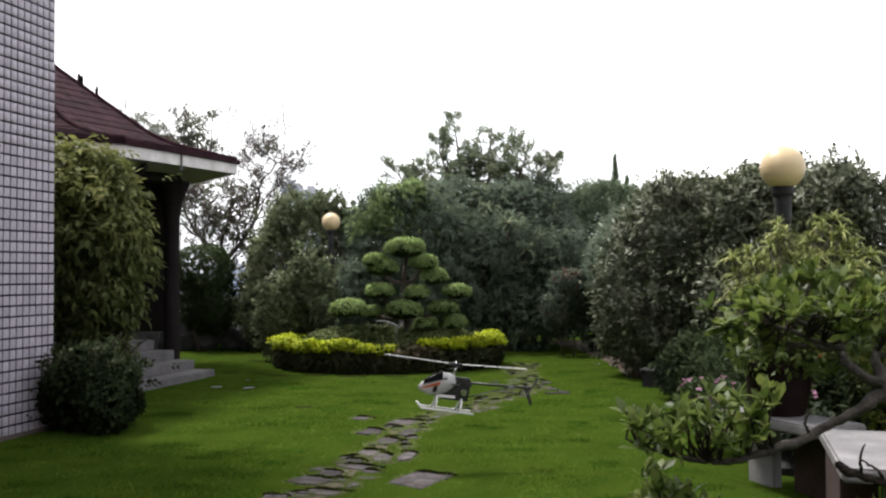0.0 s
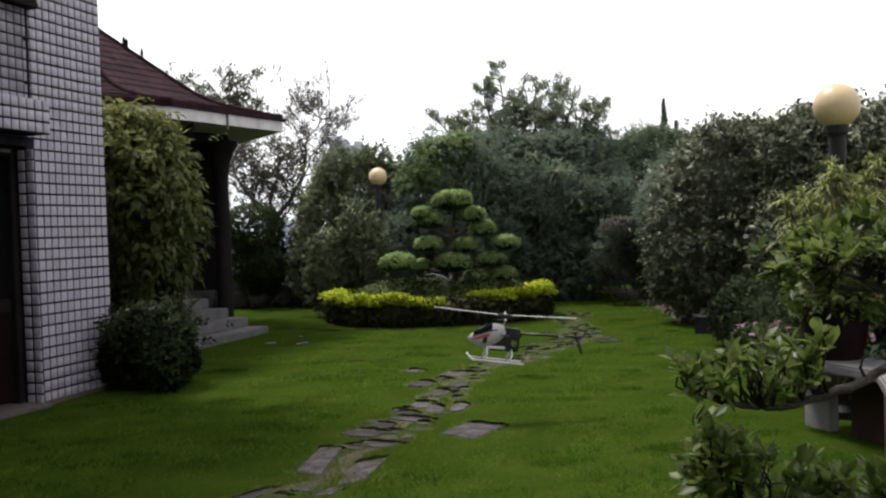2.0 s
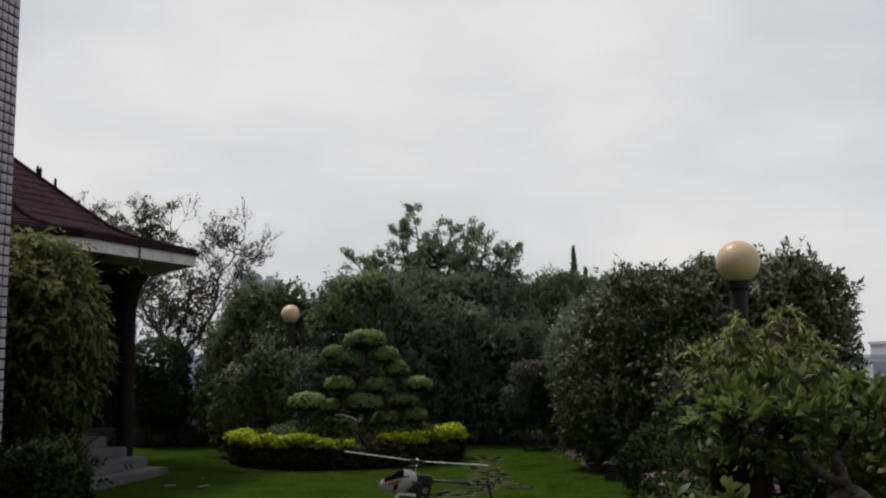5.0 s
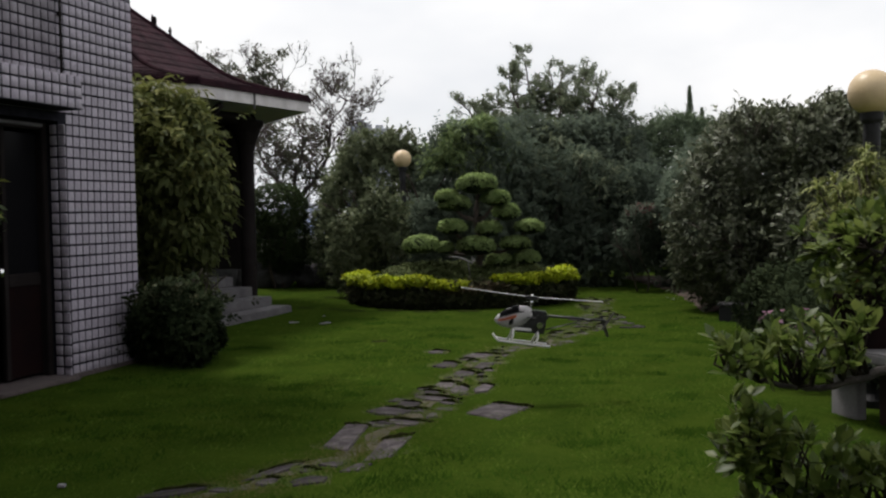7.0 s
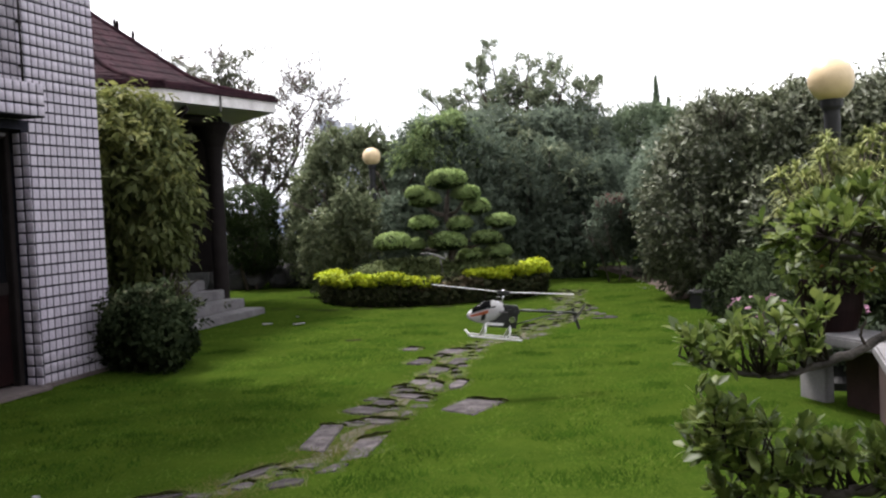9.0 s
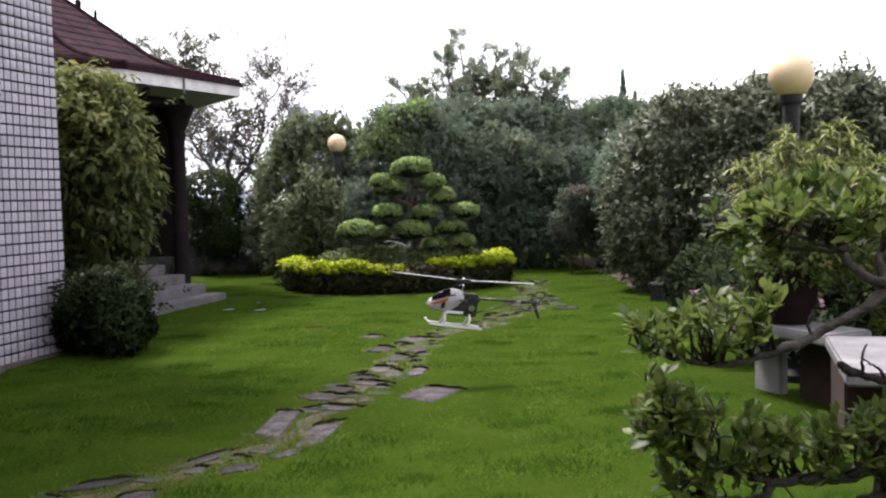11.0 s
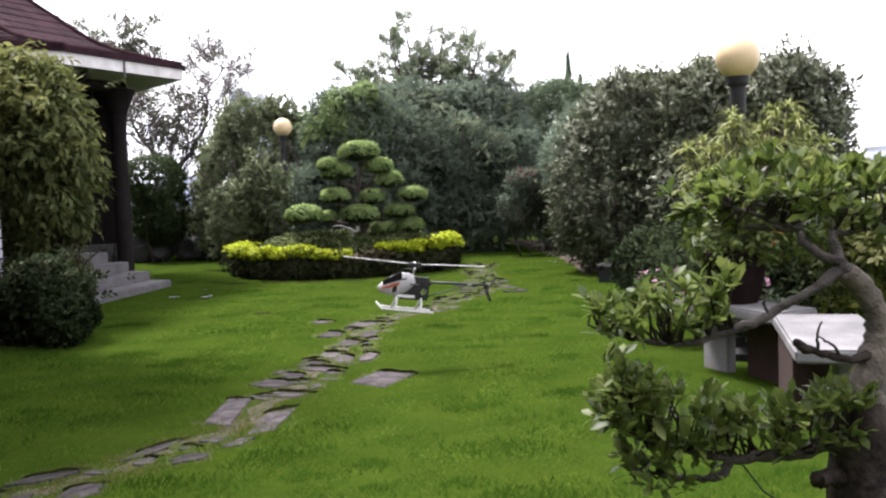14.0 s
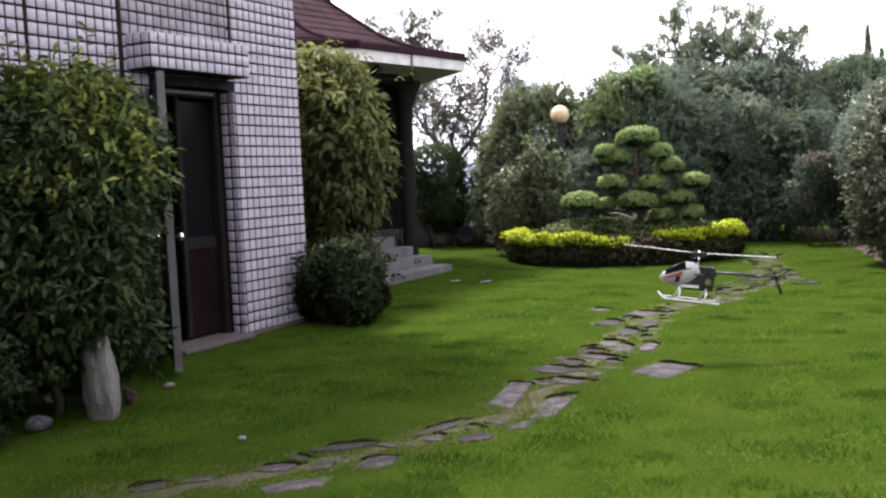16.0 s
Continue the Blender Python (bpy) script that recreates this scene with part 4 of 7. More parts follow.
def build_pavilion():
    steps = thing("steps", PAV, "four grey worn concrete steps up to the pavilion", "steps")
    tops = (0.0, 0.085, 0.21, 0.335, 0.47)
    for k in range(4):
        part("step", box(0.0, -1.75, tops[k] - 0.03 * (k == 0), 2.6, -0.30 * k, tops[k + 1], 0.012), M_CONCRETE, steps)
    pav = thing("pavilion", pose(0, 0, 0), "garden pavilion with a maroon shingle roof and white fascia", "pavilion")
    base = bmesh.new()
    box(-7.3, 10.3, -0.03, -4.3, 15.1, 0.49, 0.015, base)
    part("floor", base, M_CONCRETE, pav)
    part("back_wall", box(-7.2, 10.6, 0.49, -7.0, 15.0, 2.75), M_PLASTER, pav)
    part("side_wall", box(-7.0, 10.6, 0.49, -4.8, 10.75, 2.75), M_PLASTER, pav)
    # end wall is near-black: the gloom under the roof is put into its colour
    part("end_wall", box(-7.0, 14.85, 0.49, -3.35, 15.0, 2.78), M_BRONZE, pav)
    for x, y in ((-2.96, 13.40), (-4.2, 10.9)):
        part("column", lathe(((0.15, 0.0), (0.15, 0.12), (0.11, 0.15), (0.105, 2.05), (0.125, 2.3), (0.19, 2.48), (0.25, 2.60), (0.25, 2.64)), 24), M_BRONZE, pav, smooth=False, m=pose(x, y, 0))
    part("beam", box(-4.35, 10.7, 2.36, -4.05, 13.2, 2.62, 0.01), M_BRONZE, pav)
    part("beam", box(-4.3, 13.05, 2.36, -3.2, 13.25, 2.62, 0.01), M_BRONZE, pav)
    # eaves: near corner, bend, far tip, back
    eave = [(-4.75, 9.5, 2.78), (-2.96, 11.0, 2.83), (-2.08, 13.5, 2.90), (-3.5, 15.75, 2.88), (-6.1, 16.5, 2.85), (-8.3, 14.9, 2.85), (-8.2, 10.2, 2.8)]
    apex = Vector((-6.0, 13.4, 5.25))
    n = len(eave)
    cen = Vector((-5.2, 13.3, 2.6))
    for k in range(n):
        a, b = Vector(eave[k]), Vector(eave[(k + 1) % n])
        for nm, mat, lab, (o0, o1, z0, z1) in (("fascia", M_FASCIA, "white painted fascia board", (0.0, -0.03, -0.14, 0.0)), ("roof_edge", M_SHINGLE, "", (0.035, -0.03, 0.0, 0.05))):
            bm = bmesh.new()
            vs = []
            for p in (a, b):
                d = (p - cen)
                d.z = 0
                d.normalize()
                vs += [bm.verts.new(p + d * o + Vector((0, 0, z))) for o, z in ((o0, z0), (o0, z1), (o1, z1), (o1, z0))]
            for q in range(4):
                r = (q + 1) % 4
                bm.faces.new((vs[q], vs[r], vs[4 + r], vs[4 + q]))
            bmesh.ops.recalc_face_normals(bm, faces=bm.faces)
            part(nm, bm, mat, pav, lab)
        ia, ib = a.lerp(Vector((cen.x, cen.y, a.z)), 0.26), b.lerp(Vector((cen.x, cen.y, b.z)), 0.26)
        up = Vector((0, 0, -0.13))
        ia.z -= 0.16
        ib.z -= 0.16
        da, db = (a - cen), (b - cen)
        sof = bmesh.new()
        sof.faces.new([sof.verts.new(v) for v in (a + up - da.normalized() * 0.03, b + up - db.normalized() * 0.03, ib, ia)])
        bmesh.ops.solidify(sof, geom=sof.faces[:], thickness=0.03)
        part("soffit", sof, M_SOFFIT, pav, "grey soffit boards")
        v, f = tubes([[(np.array(ia) - [0, 0, 0.06], 0.09), (np.array(ib) - [0, 0, 0.06], 0.09)]], 4)
        child("ring_beam", fast_mesh("ring_beam", v, f, M_BRONZE), pav, None, "dark brown beam under the eaves")
    for (x0, y0), (x1, y1) in (((-3.30, 12.1), (-2.86, 11.55)),):
        v, f = tubes([[((x0, y0, 2.30), 0.05), ((x0 * 0.6 + x1 * 0.4, y0 * 0.6 + y1 * 0.4, 2.52), 0.055), ((x1, y1, 2.66), 0.05)]], 4)
        child("bracket", fast_mesh("bracket", v, f, M_BRONZE), pav, None, "dark brown eaves bracket")
    part("gutter_strap", box(-0.012, -0.02, -0.17, 0.012, 0.02, 0.06, 0.003), M_GREYMETAL, pav, m=pose(-2.56, 12.12, 2.83, 0, 0, 20))
    # roof: shingle courses, concave towards the eaves
    roof = thing("roof", pose(0, 0, 0), "", "")
    roof.parent = pav
    courses = 26

    def rise(t):
        """Flat at the eaves, then a sweep up to a straight upper slope."""
        return float(np.interp(t, (0, 0.1, 0.2, 0.27, 0.33, 0.42, 0.6, 1.0), (0, 0.035, 0.075, 0.115, 0.175, 0.285, 0.50, 1.0)))

    def on_roof(p, t):
        q = Vector(p).lerp(Vector((apex.x, apex.y, p[2])), t)
        q.z = p[2] + 0.05 + (apex.z - p[2]) * rise(t)
        return q

    rnd = random.Random(2)
    count = 0
    rest = bmesh.new()
    for k in range(n):
        a, b = eave[k], eave[(k + 1) % n]
        for c in range(courses):
            t0, t1 = c / courses, (c + 1.25) / courses
            t1 = min(t1, 1.0)
            width = (on_roof(a, t0) - on_roof(b, t0)).length
            m = max(1, int(width / 0.3))
            for j in range(m):
                f0, f1 = j / m, (j + 0.985) / m
                pts = []
                for f, t in ((f0, t0), (f1, t0), (f1, t1), (f0, t1)):
                    p = on_roof(a, t).lerp(on_roof(b, t), f)
                    p.z += 0.015 * (1 - (t - t0) / max(1e-6, t1 - t0)) + rnd.uniform(0, 0.004)
                    pts.append(p)
                single = k in (1,) and count < 300
                bm = bmesh.new() if single else rest
                top = [bm.verts.new(p) for p in pts]
                low = [bm.verts.new(p - Vector((0, 0, 0.022))) for p in pts]
                bm.faces.new(top)
                for q in range(4):
                    r = (q + 1) % 4
                    bm.faces.new((top[r], top[q], low[q], low[r]))
                if single:
                    count += 1
                    part("shingle", bm, M_SHINGLE, roof)
    part("shingle_field", rest, M_SHINGLE, roof, "maroon roof shingles", kind="stuff")
    under = bmesh.new()
    for k in range(n):
        for c in range(8):
            a, b = eave[k], eave[(k + 1) % n]
            q = [on_roof(a, c / 8), on_roof(b, c / 8), on_roof(b, (c + 1) / 8), on_roof(a, (c + 1) / 8)]
            if c == 7:
                q = q[:3]
            under.faces.new([under.verts.new(p - Vector((0, 0, 0.03))) for p in q])
    part("roof_deck", under, M_BRONZE, roof)
    # hip ridges with small upright finials
    for k in range(n):
        run = [(np.array(on_roof(eave[k], t)) + [0, 0, 0.015], 0.035) for t in np.linspace(0, 0.98, 14)]
        v, f = tubes([run], 8)
        child("hip_ridge", fast_mesh("hip_ridge", v, f, M_SHINGLE, True), roof)
    for t in (0.49, 0.542, 0.552):
        p = on_roof(eave[2], t)
        part("finial", lathe(((0.028, -0.03), (0.018, 0.03), (0.026, 0.06), (0.010, 0.12)), 10), M_BRONZE, roof, m=pose(p.x, p.y, p.z + 0.05))


build_pavilion()

# ---- planting beside the house ----
shrub("shrub", -2.90, 10.0, [(-0.40, 0, 2.26, 0.28, 0.34, 0.28), (-0.12, 0, 2.14, 0.26, 0.32, 0.26), (0.06, 0, 1.92, 0.22, 0.28, 0.24), (-0.32, 0, 1.94, 0.38, 0.38, 0.36), (0.17, 0, 1.66, 0.20, 0.26, 0.22), (-0.06, -0.08, 1.66, 0.30, 0.34, 0.30), (0.15, 0, 1.40, 0.21, 0.26, 0.24), (-0.38, 0.1, 1.34, 0.38, 0.38, 0.42), (-0.06, 0.0, 1.24, 0.25, 0.28, 0.26), (-0.28, 0.12, 0.95, 0.30, 0.28, 0.26), (-0.20, 0.05, 0.75, 0.24, 0.20, 0.18), (-0.18, 0.10, 0.54, 0.24, 0.20, 0.20), (0.02, 0.05, 1.00, 0.20, 0.22, 0.20)], 3300, L_CORNER,
      "tall golden green shrub against the tiled house corner", seed=21, tips=(L_CORNERTIP, 1300, "golden green leaves on the upper crown"), stems=3, stem_h=0.55, stem_spread=0.05, low=-0.8, per=7, twig=0.22, length=0.105, width=0.036, up=-0.1, droop=0.7, rough=0.46, clump=1.9, fill=0.4)
shrub("shrub", -2.57, 8.55, [(0, 0, 0.33, 0.35, 0.34, 0.33), (-0.17, -0.02, 0.32, 0.24, 0.28, 0.27), (0.18, 0.05, 0.30, 0.19, 0.24, 0.25), (0.02, 0.0, 0.48, 0.25, 0.26, 0.18)], 3600, L_BUSH, "low rounded dark green bush at the wall foot", seed=22, tips=(L_HEDGE, 120, "dull olive leaves on the upper crown"), stems=4, stem_h=0.3, stem_r=0.015,
      per=6, twig=0.09, length=0.052, width=0.026, rough=0.36, clump=1.3, low=-0.9)
# the last two blobs are added to fill the shaded wall foot
shrub("shrub", -3.28, 5.15, [(0, 0, 1.25, 0.55, 0.5, 0.72), (-0.35, -0.25, 1.0, 0.55, 0.5, 0.9), (0.20, 0.05, 1.0, 0.36, 0.36, 0.62), (0.1, 0.05, 1.55, 0.45, 0.4, 0.42), (-0.6, -0.2, 1.5, 0.5, 0.5, 0.5), (-0.1, -0.1, 0.75, 0.5, 0.4, 0.4), (-0.55, -0.1, 0.55, 0.5, 0.4, 0.5), (0.1, 0.1, 0.5, 0.35, 0.3, 0.35), (-0.9, -0.3, 1.0, 0.5, 0.5, 0.95), (-0.22, 0.62, 0.55, 0.28, 0.35, 0.55), (-0.25, 0.5, 1.1, 0.3, 0.35, 0.5)], 6400, L_SHADE,
      "dense green shrub with golden tips before the house wall", seed=23, tips=(L_GOLD, 2600, "golden leaves on the upper crown"), stems=6, stem_h=0.6, stem_spread=0.12, per=7, twig=0.12, length=0.068, width=0.026, up=0.15, low=-0.8, droop=0.4)


def standing_stone(x, y, w, d, h, seed, mat, label, group="", name="rock"):
    """A rough upright or lying rock."""
    rnd = random.Random(seed)
    bm = bmesh.new()
    bmesh.ops.create_icosphere(bm, subdivisions=3, radius=1.0)
    o = Vector((rnd.uniform(0, 50), rnd.uniform(0, 50), 0))
    for v in bm.verts:
        c = v.co.copy()
        k = 1 + 0.28 * noise.noise(c * 1.1 + o) + 0.12 * noise.noise(c * 3.0 + o)
        wide = 1.0 - 0.25 * c.z if h > 2 * w else 1.0
        v.co = Vector((c.x * w / 2 * k * wide, c.y * d / 2 * k * wide, (c.z * 0.5 + (0.30 if h > 2 * w else 0.42)) * h * k))
    me = bpy.data.meshes.new(name)
    bm.to_mesh(me)
    bm.free()
    me.materials.append(mat)
    ob = new(name, me)
    ob.matrix_basis = pose(x, y, 0, 0, 0, rnd.uniform(0, 360))
    return tagged(ob, label, "rock", group)


# dark leaves added where only shade falls below the shrub
shrub("shrub", -3.55, 4.55, [(0, 0, 0.30, 0.42, 0.32, 0.34), (-0.4, 0.1, 0.4, 0.4, 0.35, 0.4)], 1100, L_BUSH, "dark foliage added for the shade under the golden tipped shrub", seed=24, stems=3, stem_h=0.2, stem_r=0.012, per=6, twig=0.08, length=0.055, width=0.026, low=-0.9)
standing_stone(-2.99, 5.0, 0.27, 0.18, 0.72, 4, M_PALEROCK, "pale upright stone under the golden tipped shrub")
standing_stone(-2.98, 5.3, 0.08, 0.08, 0.12, 9, M_BRICKRED, "small reddish stone beside the shrub")
standing_stone(-3.22, 4.72, 0.14, 0.12, 0.08, 12, M_ROCK, "dark low stone under the shrub")
standing_stone(-2.95, 5.75, 0.08, 0.06, 0.04, 13, M_PALEROCK, "pale pebble near the open door")

# ---- plain wall added behind the viewer, unseen; it cuts sky light from there ----
back = thing("sky_block_wall", pose(0, 0, 0), "plain grey plastered wall added unseen behind the camera to block sky light", "wall", kind="structure")
part("masonry", box(-9, -4.3, -0.05, 9, -4.0, 6.0, 0.02), M_PLASTER, back)

# ---- round flower bed with a cloud-pruned tree ----
BED = (0.03, 14.15)


def build_bed():
    rs = np.random.RandomState(31)
    bx, by = BED
    cover = thing("ground_cover", pose(bx, by, 0), "low dark green ground cover inside the flower bed", "plant", kind="stuff")
    foliage("leaf_mat", cover, rs, [(0.1, 0, 0.16, 1.35, 1.02, 0.36), (-0.50, -0.42, 0.24, 0.75, 0.58, 0.34), (0.58, -0.42, 0.24, 0.75, 0.58, 0.31), (0.05, -0.50, 0.25, 0.70, 0.52, 0.33)], 11000, L_COVER, rough=0.10, clump=0.25, low=-0.1, per=6, twig=0.07, length=0.036, width=0.018, up=0.5)
    stems = []
    for k in range(60):
        a, r = rs.uniform(0, 6.28), rs.uniform(0, 1.2)
        stems.append([((r * math.cos(a), r * math.sin(a), -0.02), 0.01), ((r * math.cos(a), r * math.sin(a) + 0.03, 0.3), 0.005)])
    v, f = tubes(stems, 5)
    child("stem_mat", fast_mesh("stem_mat", v, f, M_DARKBARK), cover, None, "", "stuff")

    def hedge_arc(a0, a1, mat, label, seed, n, top=0.50, name="clipped_hedge", wide=0.125):
        rr = np.random.RandomState(seed)
        ob = thing(name, pose(bx, by, 0), label, "hedge", "hedge round the flower bed")
        low, high, st = [], [], []
        for a in np.radians(np.arange(a0, a1, 4.0)):
            r = 1.54 + rr.uniform(-0.06, 0.06)
            c = (r * math.cos(a), 0.80 * r * math.sin(a))
            h = top + rr.uniform(-0.045, 0.035)
            high.append((*c, h - 0.035, wide * rr.uniform(0.8, 1.25), wide * rr.uniform(0.8, 1.2), 0.038 * rr.uniform(0.6, 1.6)))
            low.append((c[0], c[1] + 0.02, 0.17, 0.12, 0.12, 0.18))
            st.append([((c[0], c[1], -0.02), 0.012), ((c[0] + 0.02, c[1], 0.2), 0.009), ((c[0] - 0.02, c[1] + 0.02, 0.36), 0.005)])
        v, f = tubes(st, 5)
        child("stem_base", fast_mesh("stem_base", v, f, M_DARKBARK), ob, None, "", "stuff")
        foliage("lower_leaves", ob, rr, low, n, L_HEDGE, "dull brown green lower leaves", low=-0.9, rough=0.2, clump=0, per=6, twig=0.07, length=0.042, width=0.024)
        foliage("top_leaves", ob, rr, high, n, mat, "leaves at the hedge top", low=-0.4, rough=0.25, clump=0.5, soft=0.55, per=7, twig=0.045, length=0.038, width=0.026, up=0.5, fill=0.15)

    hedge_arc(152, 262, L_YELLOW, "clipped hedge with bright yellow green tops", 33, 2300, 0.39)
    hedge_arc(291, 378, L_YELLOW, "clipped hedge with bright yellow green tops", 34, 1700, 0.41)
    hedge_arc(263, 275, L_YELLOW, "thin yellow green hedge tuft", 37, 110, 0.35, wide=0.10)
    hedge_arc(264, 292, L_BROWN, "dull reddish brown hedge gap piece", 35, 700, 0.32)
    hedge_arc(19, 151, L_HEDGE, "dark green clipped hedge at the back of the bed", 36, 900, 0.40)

    # cloud-pruned tree: bent trunk, limbs and clipped pads
    tree = thing("topiary_tree", pose(0.10, 13.5, 0), "cloud pruned tree with clipped rounded green pads", "tree")
    pads = [(0.15, 1.71, 0.31, 0.15), (-0.26, 1.53, 0.19, 0.10), (-0.14, 1.44, 0.24, 0.12), (0.43, 1.50, 0.22, 0.11), (0.58, 1.31, 0.20, 0.13), (-0.19, 1.11, 0.23, 0.11),
            (0.32, 1.07, 0.19, 0.11), (0.90, 1.09, 0.22, 0.11), (-0.62, 0.86, 0.30, 0.14), (-0.29, 0.80, 0.11, 0.09), (0.13, 0.84, 0.31, 0.14), (0.70, 0.86, 0.24, 0.11), (0.86, 0.66, 0.20, 0.11), (0.50, 0.62, 0.20, 0.09)]
    spine = [(0.18, 0.1, -0.03), (0.12, 0.1, 0.35), (0.24, 0.13, 0.8), (0.14, 0.1, 1.2), (0.2, 0.08, 1.65)]
    v, f = tubes([[(p, r) for p, r in zip(spine, (0.075, 0.06, 0.05, 0.04, 0.02))]], 10)
    child("trunk", fast_mesh("trunk", v, f, M_DARKBARK, True), tree)
    sp = np.array(spine)
    for k, (x, z, r, h) in enumerate(pads):
        y = rs.uniform(-0.10, 0.12) + (0.12 if k >= 12 else 0.0)
        j = np.argmin(np.abs(sp[:, 2] - (z - 0.2)))
        mid = (sp[j] + np.array([x, y, z - 0.12])) / 2 + np.array([0, 0, -0.04])
        v, f = tubes([[(sp[j], 0.028), (mid, 0.022), (np.array([x, y, z - 0.05]), 0.012)]], 7)
        child("limb", fast_mesh("limb", v, f, M_DARKBARK, True), tree)
        n = int(700 + 5200 * r * r)
        r = r * 0.97
        lobes = [(x, y, z - h * 0.10, r * 0.88, r * 0.80, h * 0.95)]
        for q in range(3):
            a = rs.uniform(0, 6.28)
            lobes.append((x + r * 0.42 * math.cos(a), y + r * 0.35 * math.sin(a), z - h * rs.uniform(0.05, 0.25), r * 0.56, r * 0.56, h * rs.uniform(0.70, 0.92)))
        # dark inner core: the pad's underside shade is put into its colour
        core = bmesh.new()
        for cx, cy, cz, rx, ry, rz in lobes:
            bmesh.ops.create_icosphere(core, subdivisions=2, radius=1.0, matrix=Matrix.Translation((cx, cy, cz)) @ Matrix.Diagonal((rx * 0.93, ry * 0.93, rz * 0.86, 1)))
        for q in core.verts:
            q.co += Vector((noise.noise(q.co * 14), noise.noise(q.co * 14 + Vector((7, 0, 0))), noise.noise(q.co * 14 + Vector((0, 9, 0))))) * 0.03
        part("shade_core", core, L_BUSH, tree)
        foliage("pad", tree, rs, lobes, n, L_PAD, rough=0.05, clump=0.1, soft=0.8, fill=0.1, low=-0.05, per=6, twig=0.035, length=0.030, width=0.015, up=0.5)
    branch = thing("cut_branch", pose(0.10, 12.95, 0), "pale cut branch lying on the ground cover", "branch")
    v, f = tubes([[((-0.24, 0.10, 0.70), 0.008), ((-0.13, 0.05, 0.705), 0.010), ((0.0, 0.0, 0.66), 0.012), ((0.085, -0.02, 0.615), 0.015)], [((0.07, -0.02, 0.62), 0.008), ((0.105, -0.03, 0.66), 0.012)], [((0.02, 0.0, 0.655), 0.010), ((0.05, 0.1, 0.42), 0.009)]], 8)
    child("wood", fast_mesh("wood", v, f, M_WHITEBENCH, True), branch)


build_bed()


# ---- globe lamps ----
def globe_lamp(x, y, h, r, label):
    lamp = thing("garden_lamp", pose(x, y, 0), label, "lamp", "globe lamps")
    part("base", lathe(((0.11, -0.02), (0.11, 0.05), (0.075, 0.09), (0.06, 0.16)), 24), M_POST, lamp)
    part("post", lathe(((0.05, 0.1), (0.045, h - r - 0.25), (0.052, h - r - 0.2), (0.052, h - r - 0.03)), 20), M_POST, lamp, smooth=False)
    part("collar", lathe(((0.06, h - r - 0.05), (0.07, h - r - 0.03), (0.074, h - r + 0.015), (0.06, h - r + 0.025)), 24), M_POST, lamp)
    prof = [(max(0.001, r * math.sin(a)), h - r * math.cos(a)) for a in np.linspace(0.35, math.pi, 24)]
    part("globe", lathe(prof, 40), M_GLOBE, lamp, "yellowed opal globe", True)
    part("seam", lathe(((r * 1.004, h - 0.003), (r * 1.007, h), (r * 1.004, h + 0.003)), 40), M_GLOBE, lamp)


globe_lamp(2.656, 6.21, 2.03, 0.146, "garden lamp with a large yellowed opal globe before the hedge")
globe_lamp(-0.88, 15.4, 2.19, 0.146, "garden lamp with a yellowed opal globe behind the flower bed")


# ---- trees at the back ----
def tree(name, x, y, h_trunk, r, blobs, n, mat, label, seed, lean=(0, 0), depth=1, bark=None, category="tree", top_light=None, **kw):
    rs = np.random.RandomState(seed)
    ob = thing(name, pose(x, y, 0), label, category)
    runs, tips = limbs(rs, (0, 0, -0.05), (lean[0], lean[1], 1), h_trunk, r, depth, 0.7, 6)
    b = np.array(blobs, float)
    for c in b:
        s = np.array([lean[0] * h_trunk * 0.8, lean[1] * h_trunk * 0.8, min(h_trunk * 0.8, c[2] * 0.6)])
        runs.append([(s, r * 0.5), ((s + c[:3]) / 2 + [0, 0, 0.1], r * 0.35), (c[:3], r * 0.12)])
    v, f = tubes(runs, 7)
    child("trunk", fast_mesh("trunk", v, f, bark or M_DARKBARK, True), ob)
    foliage("crown", ob, rs, blobs, n, mat, **kw)
    # lighter leaves on the topmost blobs: light from above put into leaf colour
    if top_light:
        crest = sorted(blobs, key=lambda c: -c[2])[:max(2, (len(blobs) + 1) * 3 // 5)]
        foliage("crest_leaves", ob, rs, crest, top_light[1], top_light[0], top_light[2], low=0.15, fill=0.0, kind="stuff", rough=0.16, clump=1.0, **{q: w for q, w in kw.items() if q not in ("low", "fill", "rough", "clump")})
    return ob


def tier_sprigs(rs, base, tip, n, spread0, spread1):
    """Anchors round a rising leader, wider below."""
    t = rs.uniform(0, 1, n)
    a = rs.uniform(0, 6.28, n)
    r = (spread0 * (1 - t) + spread1 * t) * np.sqrt(rs.uniform(0.02, 1, n))
    p = np.outer(1 - t, base) + np.outer(t, tip)
    d = np.stack([np.cos(a), np.sin(a), 0.5 + 0 * a], 1)
    return p + d * r[:, None], unit(d)


# dark broad mass
tree("tree", 1.9, 18.2, 2.0, 0.12, [(0.0, 0, 1.8, 1.3, 1.0, 1.15), (0.85, 0.1, 2.0, 0.75, 0.8, 0.85), (-0.9, 0.2, 1.9, 0.8, 0.8, 0.85), (0.9, 0, 1.2, 0.9, 0.8, 1.1), (-0.7, -0.2, 1.2, 0.9, 0.8, 1.1), (0.4, 0, 2.55, 0.5, 0.5, 0.42), (0, -0.4, 0.9, 1.6, 0.5, 0.9)], 9500, L_DEEP,
     "large dark evergreen tree at the back of the garden", 41, top_light=(L_OLIVE, 1100, "lighter leaves painting the lit crown top"), per=6, twig=0.2, length=0.11, width=0.042, rough=0.24, droop=0.3, clump=1.5)


